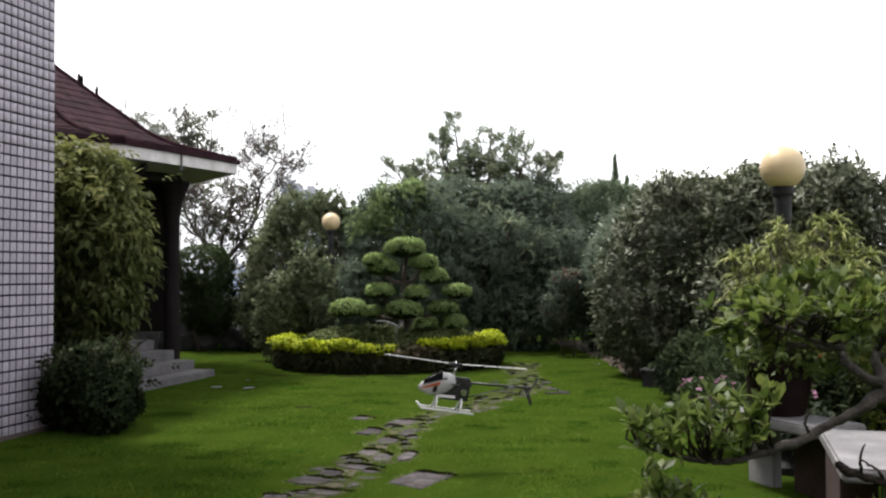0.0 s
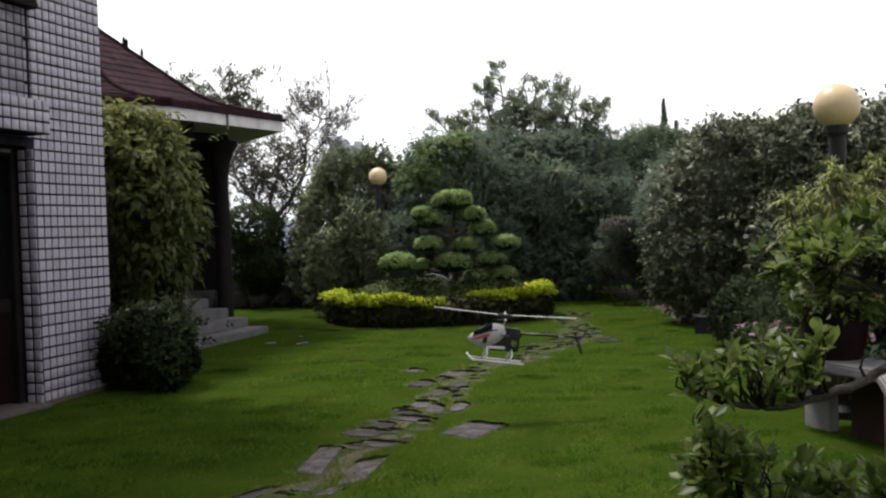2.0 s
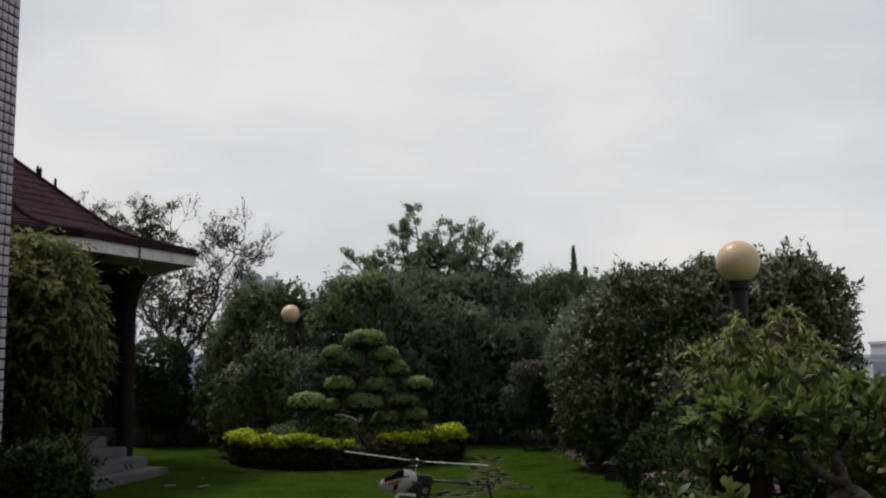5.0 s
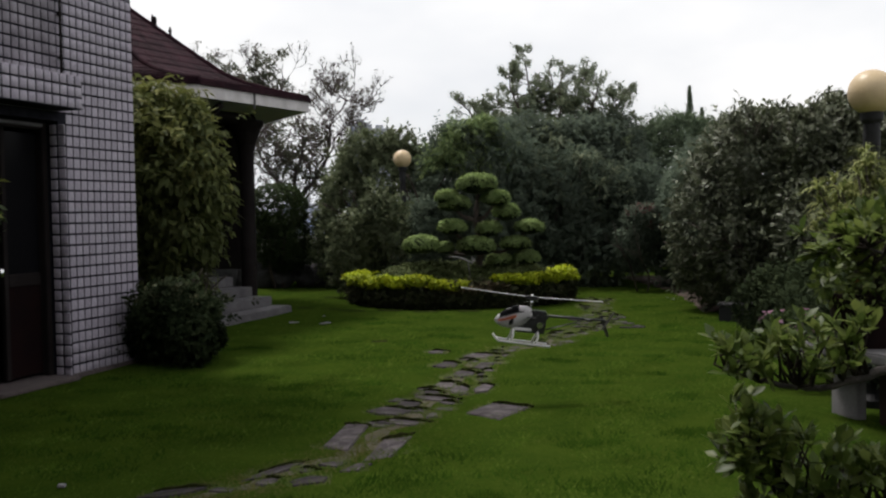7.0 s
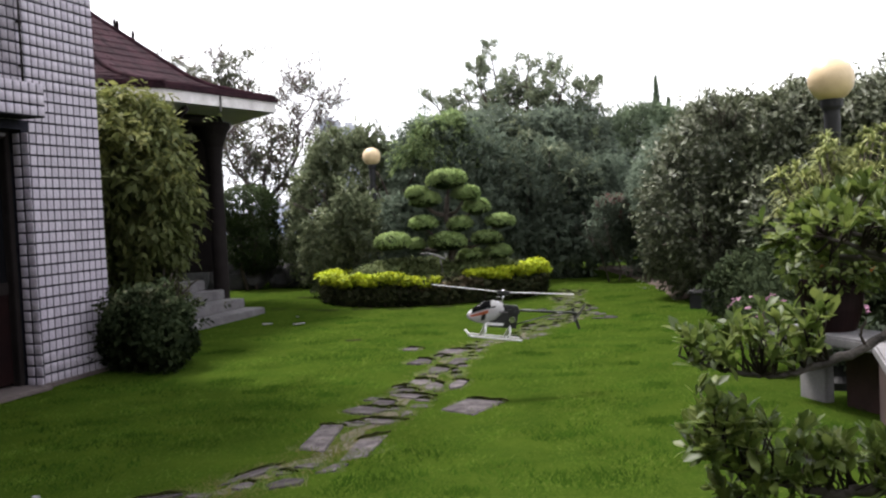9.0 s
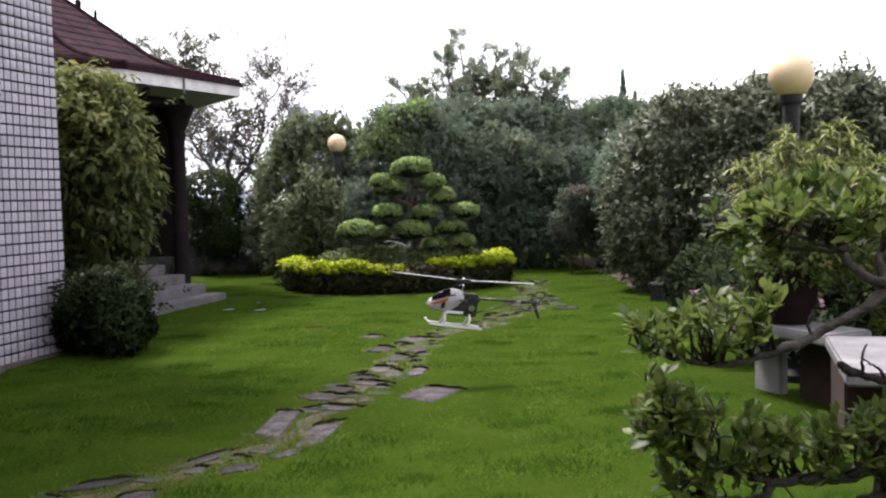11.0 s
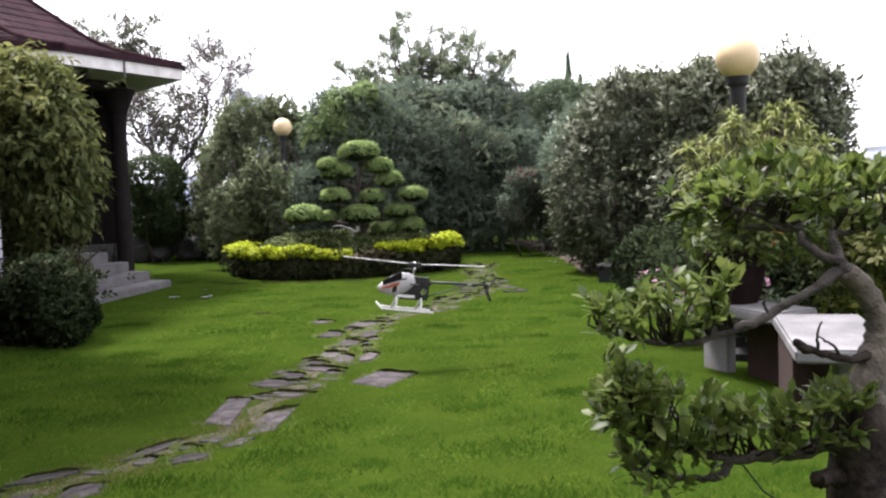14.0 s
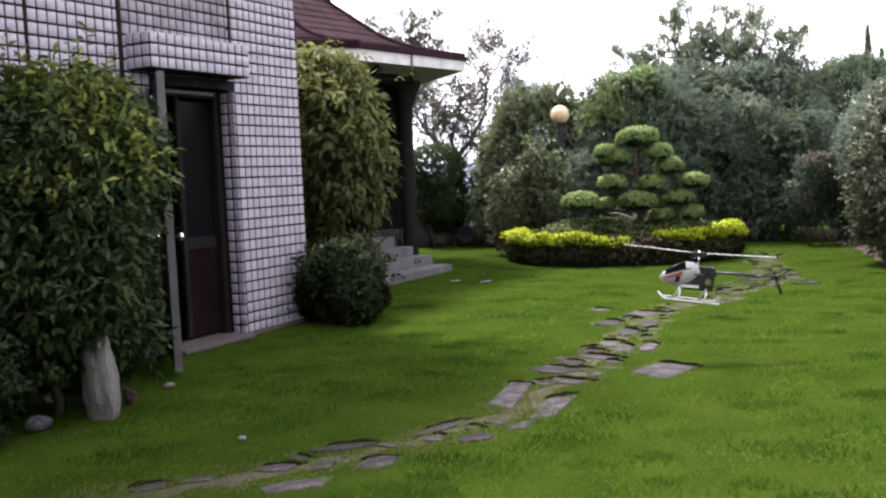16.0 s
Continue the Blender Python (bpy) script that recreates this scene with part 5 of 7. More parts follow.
def leader_tree():
    """The tall open top: rising branches with leafy sprays and gaps between them."""
    rs = np.random.RandomState(42)
    ob = thing("tree", pose(1.75, 18.8, 0), "tall open topped evergreen with upright leafy leaders", "tree")
    runs, anchors, axes = [[((0, 0, -0.05), 0.11), ((0.05, 0, 1.5), 0.09), ((0.1, 0, 2.6), 0.06)]], [], []
    ends = ((-0.40, 4.62), (-0.70, 4.20), (0.10, 4.30), (0.32, 4.16), (0.80, 4.26), (1.02, 3.95), (1.60, 3.80), (1.70, 3.25), (1.52, 2.85), (1.18, 3.50), (-1.30, 3.50), (-1.66, 3.64), (-0.95, 3.70), (-1.20, 3.38), (-0.10, 3.80),
            (0.58, 3.66), (1.30, 3.08), (-0.35, 3.45), (-0.85, 3.18), (0.25, 3.35), (0.85, 3.15), (-0.15, 4.05), (0.62, 4.02), (1.38, 3.62), (-0.55, 3.95), (-1.75, 3.05))
    for x, top in ends:
        root = np.array([0.08 + 0.25 * x, rs.uniform(-0.1, 0.1), min(2.6, 1.5 + 0.25 * top)])
        t = np.array([x, rs.uniform(-0.45, 0.35), top - 0.14])
        mid = root * 0.45 + t * 0.55 + np.array([0.10 * x, 0, -0.12])
        runs.append([(root, 0.035), (mid, 0.022), (mid * 0.4 + t * 0.6 + rs.normal(0, 0.03, 3), 0.014), (t, 0.005)])
        for k in range(13):
            w = rs.uniform(0.0, 1.0) ** 1.2
            q = mid + (t - mid) * w
            a = rs.uniform(0, 6.28)
            wide = 0.46 - 0.28 * w
            e = q + np.array([math.cos(a) * wide, math.sin(a) * wide * 0.9, rs.uniform(0.02, 0.20)])
            runs.append([(q, 0.010), ((q + e) / 2 + [0, 0, 0.02], 0.007), (e, 0.003)])
            m = 12
            u = np.sqrt(rs.uniform(0.1, 1.0, m))[:, None]
            anchors.append(q + (e - q) * u + rs.normal(0, 0.03, (m, 3)))
            axes.append(np.tile(unit(e - q + [0, 0, 0.1]), (m, 1)))
        p, d = tier_sprigs(rs, mid * 0.3 + t * 0.7, t, 9, 0.12, 0.03)
        anchors.append(p)
        axes.append(d)
    v, f = tubes(runs, 6)
    child("trunk", fast_mesh("trunk", v, f, M_DARKBARK, True), ob)
    v, f = leaves(rs, np.concatenate(anchors), np.concatenate(axes), per=6, twig=0.12, length=0.070, width=0.026, up=0.3, splay=0.8)
    child("crown", fast_mesh("crown", v, f, L_LEADER), ob)


leader_tree()
# one tree in two tones: pale for its sunlit top, dark for its shaded foot
shrub("shrub", 0.12, 16.4, [(0, 0, 1.95, 0.70, 0.55, 0.80), (-0.42, 0, 1.65, 0.45, 0.45, 0.75), (0.55, 0, 1.9, 0.55, 0.45, 0.75), (0.15, 0, 2.5, 0.42, 0.4, 0.36)], 2000, L_DARK,
      "light green topped leafy tree behind the clipped topiary", "tree", seed=43, stems=2, stem_h=1.4, stem_r=0.05, tips=(L_LIGHT, 2200, "light green drooping leaves painting the sunlit top"), per=7, twig=0.17, length=0.11, width=0.032, droop=0.4, rough=0.28)
shrub("shrub", 0.2, 16.0, [(0, 0, 0.8, 0.9, 0.5, 0.85), (0.8, 0.1, 0.9, 0.6, 0.5, 0.8), (-0.7, 0, 0.8, 0.5, 0.45, 0.75)], 3200, L_DARK,
      "dark green leaves for the shaded foot of the light green tree", seed=48, stems=2, stem_h=0.5, per=7, twig=0.15, length=0.09, width=0.032, low=-0.9)
shrub("shrub", -1.2, 14.95, [(0, 0, 1.05, 0.42, 0.3, 0.72), (-0.35, 0.1, 0.7, 0.4, 0.3, 0.6)], 1100, L_OLIVE,
      "olive green shrub before the garden lamp", seed=49, stems=2, stem_h=0.6, per=6, twig=0.13, length=0.08, width=0.04, low=-0.9)
shrub("shrub", -1.4, 17.2, [(0, 0, 1.9, 0.68, 0.6, 0.85), (-0.5, 0, 1.4, 0.5, 0.5, 0.9), (0.45, 0, 1.6, 0.5, 0.5, 0.9), (0, 0, 0.9, 0.9, 0.6, 0.8), (0.15, 0, 2.30, 0.36, 0.4, 0.30), (-0.75, 0.1, 0.8, 0.5, 0.5, 0.8), (0.8, 0.1, 1.3, 0.5, 0.5, 0.8)], 5600, L_OLIVE,
      "olive green leafy bush behind the flower bed", seed=44, stems=4, stem_h=1.3, stem_r=0.04, per=6, twig=0.15, length=0.085, width=0.042, rough=0.28)
shrub("shrub", 1.5, 16.6, [(0, 0, 1.3, 0.8, 0.5, 1.1), (0.75, 0.2, 1.2, 0.7, 0.5, 1.0), (1.5, 0.6, 1.1, 0.6, 0.5, 1.0), (-0.5, 0, 0.9, 0.6, 0.5, 0.8), (0.5, -0.1, 0.5, 1.2, 0.4, 0.6)], 5200, L_DARK,
      "dark green shrubs filling the back of the garden", seed=45, tips=(L_LEADER, 500, "lighter leaves painting the lit crown top"), stems=2, stem_h=0.6, per=6, twig=0.16, length=0.10, width=0.034, droop=0.35, rough=0.2, low=-0.9)


def pandan_tufts():
    """Long drooping strap leaves among the dark trees."""
    rs = np.random.RandomState(46)
    ob = thing("strap_leaf_plant", pose(1.5, 16.45, 0), "tall plant with drooping green strap leaves", "plant")
    stems, vs, fs, at = [], [], [], 0
    for x, z in ((-0.35, 2.35), (0.25, 2.45), (0.62, 2.2), (0.05, 1.8), (0.95, 1.75)):
        stems.append([((x * 0.3, 0.3, -0.03), 0.03), ((x, 0.25, z * 0.6), 0.02), ((x, 0, z), 0.01)])
        for k in range(34):
            a, e = rs.uniform(0, 6.28), rs.uniform(0.1, 1.2)
            d0 = np.array([math.cos(a) * math.cos(e), math.sin(a) * math.cos(e), math.sin(e)])
            L, w = rs.uniform(0.28, 0.45), 0.016
            s = unit(np.cross(d0, [0, 0, 1.0]))
            pts = [np.array([x, 0, z]) + d0 * L * t - np.array([0, 0, 0.55 * L * t * t]) for t in (0, 0.35, 0.7, 1.0)]
            for p, ww in zip(pts, (0.6, 1, 0.8, 0.1)):
                vs += [p - s * w * ww, p + s * w * ww]
            fs += [(at + 2 * q, at + 2 * q + 1, at + 2 * q + 3, at + 2 * q + 2) for q in range(3)]
            at += 8
    v, f = tubes(stems, 6)
    child("stem_clump", fast_mesh("stem_clump", v, f, M_DARKBARK, True), ob, None, "", "stuff")
    child("strap_foliage", fast_mesh("strap_foliage", np.array(vs), np.array(fs), L_LEADER), ob, None, "", "stuff")


pandan_tufts()
tree("conifer", 4.6, 20.6, 1.4, 0.1, [(0, 0, 2.1, 0.85, 0.8, 1.2), (0.7, 0, 2.0, 0.6, 0.6, 1.1), (-0.55, 0, 1.5, 0.6, 0.6, 1.2), (0.2, -0.2, 1.0, 1.1, 0.7, 1.0), (1.3, 0.2, 2.2, 0.5, 0.5, 0.95)], 9000, L_CYPRESS,
     "rounded dark conifer at the back", 47, per=7, twig=0.2, length=0.12, width=0.026, up=0.9, rough=0.12)


def cypress(x, y, h, w, seed, label):
    rs = np.random.RandomState(seed)
    ob = thing("cypress", pose(x, y, 0), label, "tree", "slender cypresses")
    v, f = tubes([[((0, 0, -0.05), 0.06), ((0, 0, h * 0.6), 0.03), ((0, 0, h * 0.98), 0.006)]], 7)
    child("trunk", fast_mesh("trunk", v, f, M_DARKBARK, True), ob)
    p, d = tier_sprigs(rs, np.array([0, 0, 0.4]), np.array([0, 0, h - 0.12]), 1100, w, 0.0)
    v, f = leaves(rs, p, d, per=6, twig=0.10, length=0.09, width=0.02, up=6.0, splay=0.3)
    child("crown", fast_mesh("crown", v, f, L_CYPRESS), ob)


cypress(5.84, 24.0, 4.4, 0.44, 51, "slender dark cypress spire beyond the hedge")
cypress(6.15, 24.0, 3.85, 0.3, 52, "shorter slender cypress beside the taller one")


# sparse, half bare trees behind the pavilion
L_DULL = leafy("dull_olive_leaf", [(0.075, 0.086, 0.058), (0.110, 0.120, 0.078), (0.150, 0.150, 0.100)], 0.7, 0.08, 0.45)


def bare_tree(x, y, mains, seed, label, twigs, leaf_n, mat, clusters, n, squash=0.90):
    """Main limbs along given lines, each set with fine side twigs; a few leaves at the ends."""
    rs = np.random.RandomState(seed)
    ob = thing("bare_tree", pose(x, y, 0), label, "tree", "half bare trees")
    runs, tips = [], []
    for line, r0, r1 in mains:
        pts = np.array([(px, rs.uniform(-0.15, 0.15), pz) for px, pz in line], float)
        pts[0, 1] = 0
        pts[:, 2] = np.where(pts[:, 2] > 1.7, 1.7 + (pts[:, 2] - 1.7) * squash, pts[:, 2])
        fine = []
        for a, b in zip(pts, pts[1:]):
            for w in (0.0, 0.34, 0.67):
                fine.append(a + (b - a) * w + rs.normal(0, 0.022, 3) * (w > 0))
        fine.append(pts[-1])
        rad = np.linspace(r0, r1, len(fine))
        runs.append(list(zip(fine, rad)))
        for k in range(twigs):
            i = rs.randint(len(fine) // 4, len(fine))
            out = unit(np.array([rs.normal(0, 1.0), rs.normal(0, 0.7), rs.uniform(0.1, 1.1)]))
            limbs(rs, fine[i], out, rs.uniform(0.25, 0.5), max(0.008, rad[i] * 0.45), 2, 0.5, 4, 0.2, runs, tips, 0.0055, 0.12)
    v, f = tubes(runs, 5)
    child("trunk", fast_mesh("trunk", v, f, M_TWIG, True), ob)
    p = np.array([t for t, _ in tips])
    d = np.array([q for _, q in tips])
    k = rs.randint(0, len(p), leaf_n)
    v, f = leaves(rs, p[k] + rs.normal(0, 0.05, (leaf_n, 3)), d[k], per=3, twig=0.10, length=0.062, width=0.028)
    child("crown", fast_mesh("crown", v, f, mat), ob)
    clusters = [(c[0], c[1], 1.7 + (c[2] - 1.7) * (squash + 0.06), *c[3:]) for c in clusters]
    foliage("foliage", ob, rs, clusters, n, L_DULL, fill=0.6, low=-1.0, per=4, twig=0.1, length=0.075, width=0.034)
    return ob


bare_tree(-3.25, 19.0, [(((0.0, -0.05), (0.02, 0.7), (0.0, 1.4), (-0.03, 1.7)), 0.075, 0.06), (((-0.03, 1.65), (-0.40, 2.15), (-0.68, 2.65), (-0.78, 3.0)), 0.045, 0.012), (((-0.02, 1.65), (0.04, 2.13), (0.20, 2.75), (0.32, 3.12)), 0.045, 0.012),
                        (((0.0, 1.6), (0.37, 2.0), (0.68, 2.54), (0.75, 3.09), (0.80, 3.40), (0.77, 3.66)), 0.05, 0.01), (((0.79, 3.35), (1.0, 3.65), (1.2, 3.86), (1.45, 3.95)), 0.02, 0.006), (((0.37, 2.0), (0.75, 2.25), (1.08, 2.75)), 0.025, 0.008), (((0.68, 2.54), (1.0, 3.1), (1.3, 3.5)), 0.02, 0.006), (((-0.4, 2.15), (-0.85, 2.5), (-1.0, 2.95)), 0.025, 0.008)], 61,
          "half bare tree with fine reddish twigs", 13, 1500, L_DULLTIP, [(-0.35, 0, 2.5, 0.5, 0.3, 0.5), (0.15, 0, 2.3, 0.45, 0.3, 0.45), (0.45, 0, 2.75, 0.3, 0.25, 0.35), (-0.6, 0, 2.95, 0.35, 0.25, 0.3), (0.95, 0, 4.0, 0.30, 0.12, 0.10), (0.55, 0, 2.0, 0.4, 0.3, 0.3), (-0.1, 0, 2.9, 0.4, 0.3, 0.4)], 760)
bare_tree(-4.5, 20.2, [(((0, -0.05), (0.0, 1.2), (0.0, 2.3)), 0.08, 0.05), (((0, 2.2), (0.15, 3.0), (0.40, 3.8), (0.48, 4.5)), 0.045, 0.01), (((0, 2.2), (-0.3, 3.1), (-0.5, 3.9), (-0.72, 4.6)), 0.045, 0.01), (((0.1, 2.6), (0.6, 3.4), (0.85, 4.1), (0.90, 4.7)), 0.03, 0.008), (((-0.1, 2.6), (-0.25, 3.4), (-0.28, 4.4)), 0.03, 0.008)], 62,
          "thin leaved tree rising behind the pavilion roof", 8, 700, L_DULLTIP, [(-0.72, 0, 4.55, 0.26, 0.2, 0.16), (-0.28, 0, 4.38, 0.28, 0.2, 0.16), (0.44, 0, 4.45, 0.34, 0.3, 0.26), (0.52, 0, 4.15, 0.30, 0.25, 0.2), (0.90, 0, 4.72, 0.10, 0.1, 0.09), (0.1, 0, 4.05, 0.5, 0.3, 0.2), (0.9, 0, 4.0, 0.2, 0.2, 0.14)], 620, squash=0.94)
shrub("shrub", -3.25, 17.2, [(0, 0, 1.42, 0.54, 0.5, 0.46), (0.1, 0, 0.8, 0.5, 0.4, 0.5)], 2200, L_SHADE, "ball clipped dark shrub on a stem", seed=63, stems=2, stem_h=1.1, stem_r=0.04, stem_spread=0.08, per=9, twig=0.07, length=0.05, width=0.025, rough=0.06, clump=0, soft=0.8, low=-0.9)
shrub("shrub", -4.0, 18.0, [(0, 0, 0.6, 0.9, 0.6, 0.7), (-0.6, 0, 1.3, 0.6, 0.5, 0.8), (0.7, 0, 0.5, 0.6, 0.5, 0.5)], 2200, L_SHADE, "dark shrubs by the garden wall", seed=64, stems=4, stem_h=0.5, per=6, twig=0.12, length=0.07, width=0.035, low=-0.9)
shrub("shrub", -2.0, 18.4, [(0, 0, 0.55, 0.8, 0.5, 0.55), (0.7, 0.1, 0.7, 0.6, 0.5, 0.6)], 1600, L_SHADE, "low dark shrub under the half bare tree", seed=65, stems=4, stem_h=0.4, per=6, twig=0.12, length=0.07, width=0.035, low=-0.9)
for k in range(9):
    rr = random.Random(70 + k)
    standing_stone(-4.3 + k * 0.36 + rr.uniform(-0.1, 0.1), 17.1 + rr.uniform(-0.3, 0.4) + 0.08 * k, rr.uniform(0.4, 0.7), rr.uniform(0.35, 0.5), rr.uniform(0.3, 0.65), 70 + k, M_ROCK, "dark rough rock in the rockery", "rockery rocks")

# ---- low boundary wall with a rail at the back, and the far town ----
bwall = thing("boundary_wall", pose(0, 0, 0), "low grey garden boundary wall", "wall", kind="structure")
part("masonry", box(-9, 21.6, -0.05, 9.5, 21.8, 0.85, 0.02), M_PLASTER, bwall)
rail = thing("fence", pose(-2.9, 21.7, 0.85), "thin dark metal railing on the garden wall", "fence", kind="structure")
part("top_rail", box(-1.6, -0.015, 0.28, 1.9, 0.015, 0.31, 0.004), M_POST, rail)
bar_mesh = bpy.data.meshes.new("bar")
bmb = box(-0.008, -0.008, 0.0, 0.008, 0.008, 0.28)
bmb.to_mesh(bar_mesh)
bmb.free()
bar_mesh.materials.append(M_POST)
for k in range(29):
    child("bar", bar_mesh, rail, pose(-1.55 + k * 0.12, 0, 0))

M_FARWALL = surface("pale_far_wall", (0.35, 0.36, 0.40), (0.43, 0.44, 0.48), 0.05, 0.9, 0.0, 0.5)
# tower and window tones carry the distance haze in their colour
M_FARTOWER = surface("hazy_tower_wall", (0.31, 0.32, 0.35), (0.36, 0.37, 0.40), 0.05, 0.9, 0.0, 0.5)
M_FARPANE = surface("hazy_far_window", (0.16, 0.18, 0.23), (0.22, 0.25, 0.30), 0.05, 0.4, 0.0, 0.5)
M_FARGREY = surface("grey_far_wall", (0.30, 0.32, 0.36), (0.40, 0.42, 0.46), 0.05, 0.9, 0.0, 0.5)
M_FARBAND = surface("white_far_cladding", (0.36, 0.37, 0.40), (0.44, 0.45, 0.48), 0.05, 0.9, 0.0, 0.5)
M_FARROOF = surface("blue_far_roof", (0.28, 0.33, 0.44), (0.40, 0.45, 0.55), 0.05, 0.8, 0.0, 0.5)


TOWN = -12.0  # the town's ground lies below the garden


def building(x, y, w, d, top, floors, bays, mat, label, turn=0, roof=None, band=0.72):
    """A plain block: walls, roof slab, plant room and a window in each bay of each floor."""
    h = top - TOWN
    ob = thing("building", pose(x, y, TOWN, 0, 0, turn), label, "building", "far town buildings")
    part("wall", box(-w / 2, -d / 2, -0.5, w / 2, d / 2, h), mat, ob)
    part("roof", box(-w / 2 - 0.3, -d / 2 - 0.3, h, w / 2 + 0.3, d / 2 + 0.3, h + 0.5), roof or mat, ob)
    part("plant_room", box(-w * 0.2, -d * 0.2, h + 0.5, w * 0.15, d * 0.2, h + 1.9), mat, ob)
    fh, bw = h / floors, w / bays
    wm = bpy.data.meshes.new("window")
    b = box(-bw * band / 2, -0.15, fh * 0.25, bw * band / 2, 0.1, fh * 0.78)
    b.to_mesh(wm)
    b.free()
    wm.materials.append(M_FARPANE)
    for i in range(bays):
        for j in range(floors):
            child("window", wm, ob, pose(-w / 2 + (i + 0.5) * bw, -d / 2, j * fh))
    return ob


building(-28.4, 290, 5.2, 12, 28.2, 13, 4, M_FARTOWER, "pale distant tower block")
building(-22.6, 290, 6.0, 12, 26.4, 12, 4, M_FARTOWER, "pale distant tower block")
building(-33, 320, 6, 12, 26, 12, 3, M_FARGREY, "grey distant tower block")
building(-47, 290, 14, 10, 4.5, 5, 7, M_FARWALL, "low white distant building")
building(-22, 160, 16, 10, -1.0, 3, 8, M_FARROOF, "low pale blue distant building")
building(-36, 170, 18, 12, 0.5, 4, 6, M_FARWALL, "low white distant building")
building(-52, 190, 16, 12, 2.0, 4, 6, M_FARGREY, "low grey distant building")
building(98, 150, 32, 14, 1.8, 4, 9, M_FARBAND, "pale distant building with blue window bands", roof=M_FARGREY, band=0.9)
building(104, 160, 18, 12, 4.2, 5, 6, M_FARWALL, "pale distant block behind the banded building")
building(82.2, 160, 1.6, 6, 8.0, 6, 1, M_FARGREY, "slim grey distant stair tower")
building(128, 175, 24, 14, 6.0, 5, 7, M_FARGREY, "grey distant building with roof plant")

# ---- glossy hedge on the far side of the lawn ----
for k, (x, y, blobs, n, seed) in enumerate((
        (3.75, 11.9, [(0, 0, 1.6, 0.75, 0.7, 0.85), (-0.3, 0.2, 0.9, 0.6, 0.6, 0.9), (0.3, -0.1, 0.8, 0.7, 0.6, 0.85), (0.35, 0, 2.0, 0.5, 0.5, 0.4)], 5200, 81),
        (4.55, 11.0, [(0, 0, 1.6, 0.75, 0.65, 0.85), (-0.2, 0, 0.8, 0.75, 0.6, 0.85), (-0.3, 0, 2.0, 0.5, 0.4, 0.38), (0.25, 0, 1.95, 0.5, 0.4, 0.4)], 5600, 82),
        (5.05, 10.3, [(0, 0, 1.65, 0.5, 0.6, 0.8), (-0.15, 0, 0.8, 0.55, 0.5, 0.85), (-0.2, 0, 2.05, 0.42, 0.4, 0.32)], 4600, 83),
        (3.82, 13.6, [(0, 0, 1.45, 0.65, 0.8, 0.85), (0.1, 0, 0.75, 0.65, 0.8, 0.8)], 4000, 84),
        (4.05, 15.6, [(0, 0, 1.2, 0.7, 0.9, 0.9), (-0.2, 0, 0.7, 0.65, 0.8, 0.75)], 3400, 85))):
    shrub("hedge_shrub", x, y, blobs, n, L_DARK if seed > 83 else L_SHINY, "dense glossy dark green hedge shrub", "hedge", "hedge shrubs along the lawn", seed=seed, clump=1.5, stems=5, stem_h=1.0, per=7, twig=0.15, length=0.078, width=0.034, rough=0.2, low=-0.85)


def hedge_shoots():
    """Upright shoots that stand over the hedge's top."""
    rs = np.random.RandomState(88)
    ob = thing("hedge_shoots", pose(4.2, 10.9, 0), "upright leafy shoots above the hedge top", "hedge", "hedge shrubs along the lawn")
    runs, an, ax = [], [], []
    for k in range(46):
        x = rs.uniform(-0.9, 1.15)
        y = -0.45 * x + rs.uniform(-0.25, 0.25)
        z = 2.2 + rs.uniform(-0.06, 0.06)
        h = rs.uniform(0.10, 0.26) + (0.14 if k % 4 == 0 else 0.0)
        t = np.array([x + rs.normal(0, 0.07), y, z + h])
        runs.append([(np.array([x, y, z - 0.12]), 0.006), (np.array([x, y, z]), 0.006), (t, 0.002)])
        m = int(4 + h * 22)
        s = rs.uniform(0, 1, m)[:, None]
        an.append(np.array([x, y, z]) * (1 - s) + t * s)
        ax.append(np.tile([0, 0, 1.0], (m, 1)))
    v, f = tubes(runs, 5)
    child("stem", fast_mesh("stem", v, f, M_DARKBARK), ob)
    v, f = leaves(rs, np.concatenate(an), np.concatenate(ax), per=3, twig=0.05, length=0.085, width=0.032, splay=0.9)
    child("crown", fast_mesh("crown", v, f, L_SHINY), ob)


hedge_shoots()
shrub("shrub", 2.95, 15.4, [(0, 0, 1.18, 0.30, 0.3, 0.16), (-0.06, 0, 0.8, 0.34, 0.3, 0.42), (0.12, 0.1, 0.95, 0.3, 0.3, 0.3)], 700, L_DARK, "shrub with a flush of red young leaves", seed=89, tips=(L_RED, 70, "dull red young leaves"), stems=2, stem_h=0.8, stem_r=0.015, stem_spread=0.1, per=6, twig=0.1, length=0.075, width=0.026)


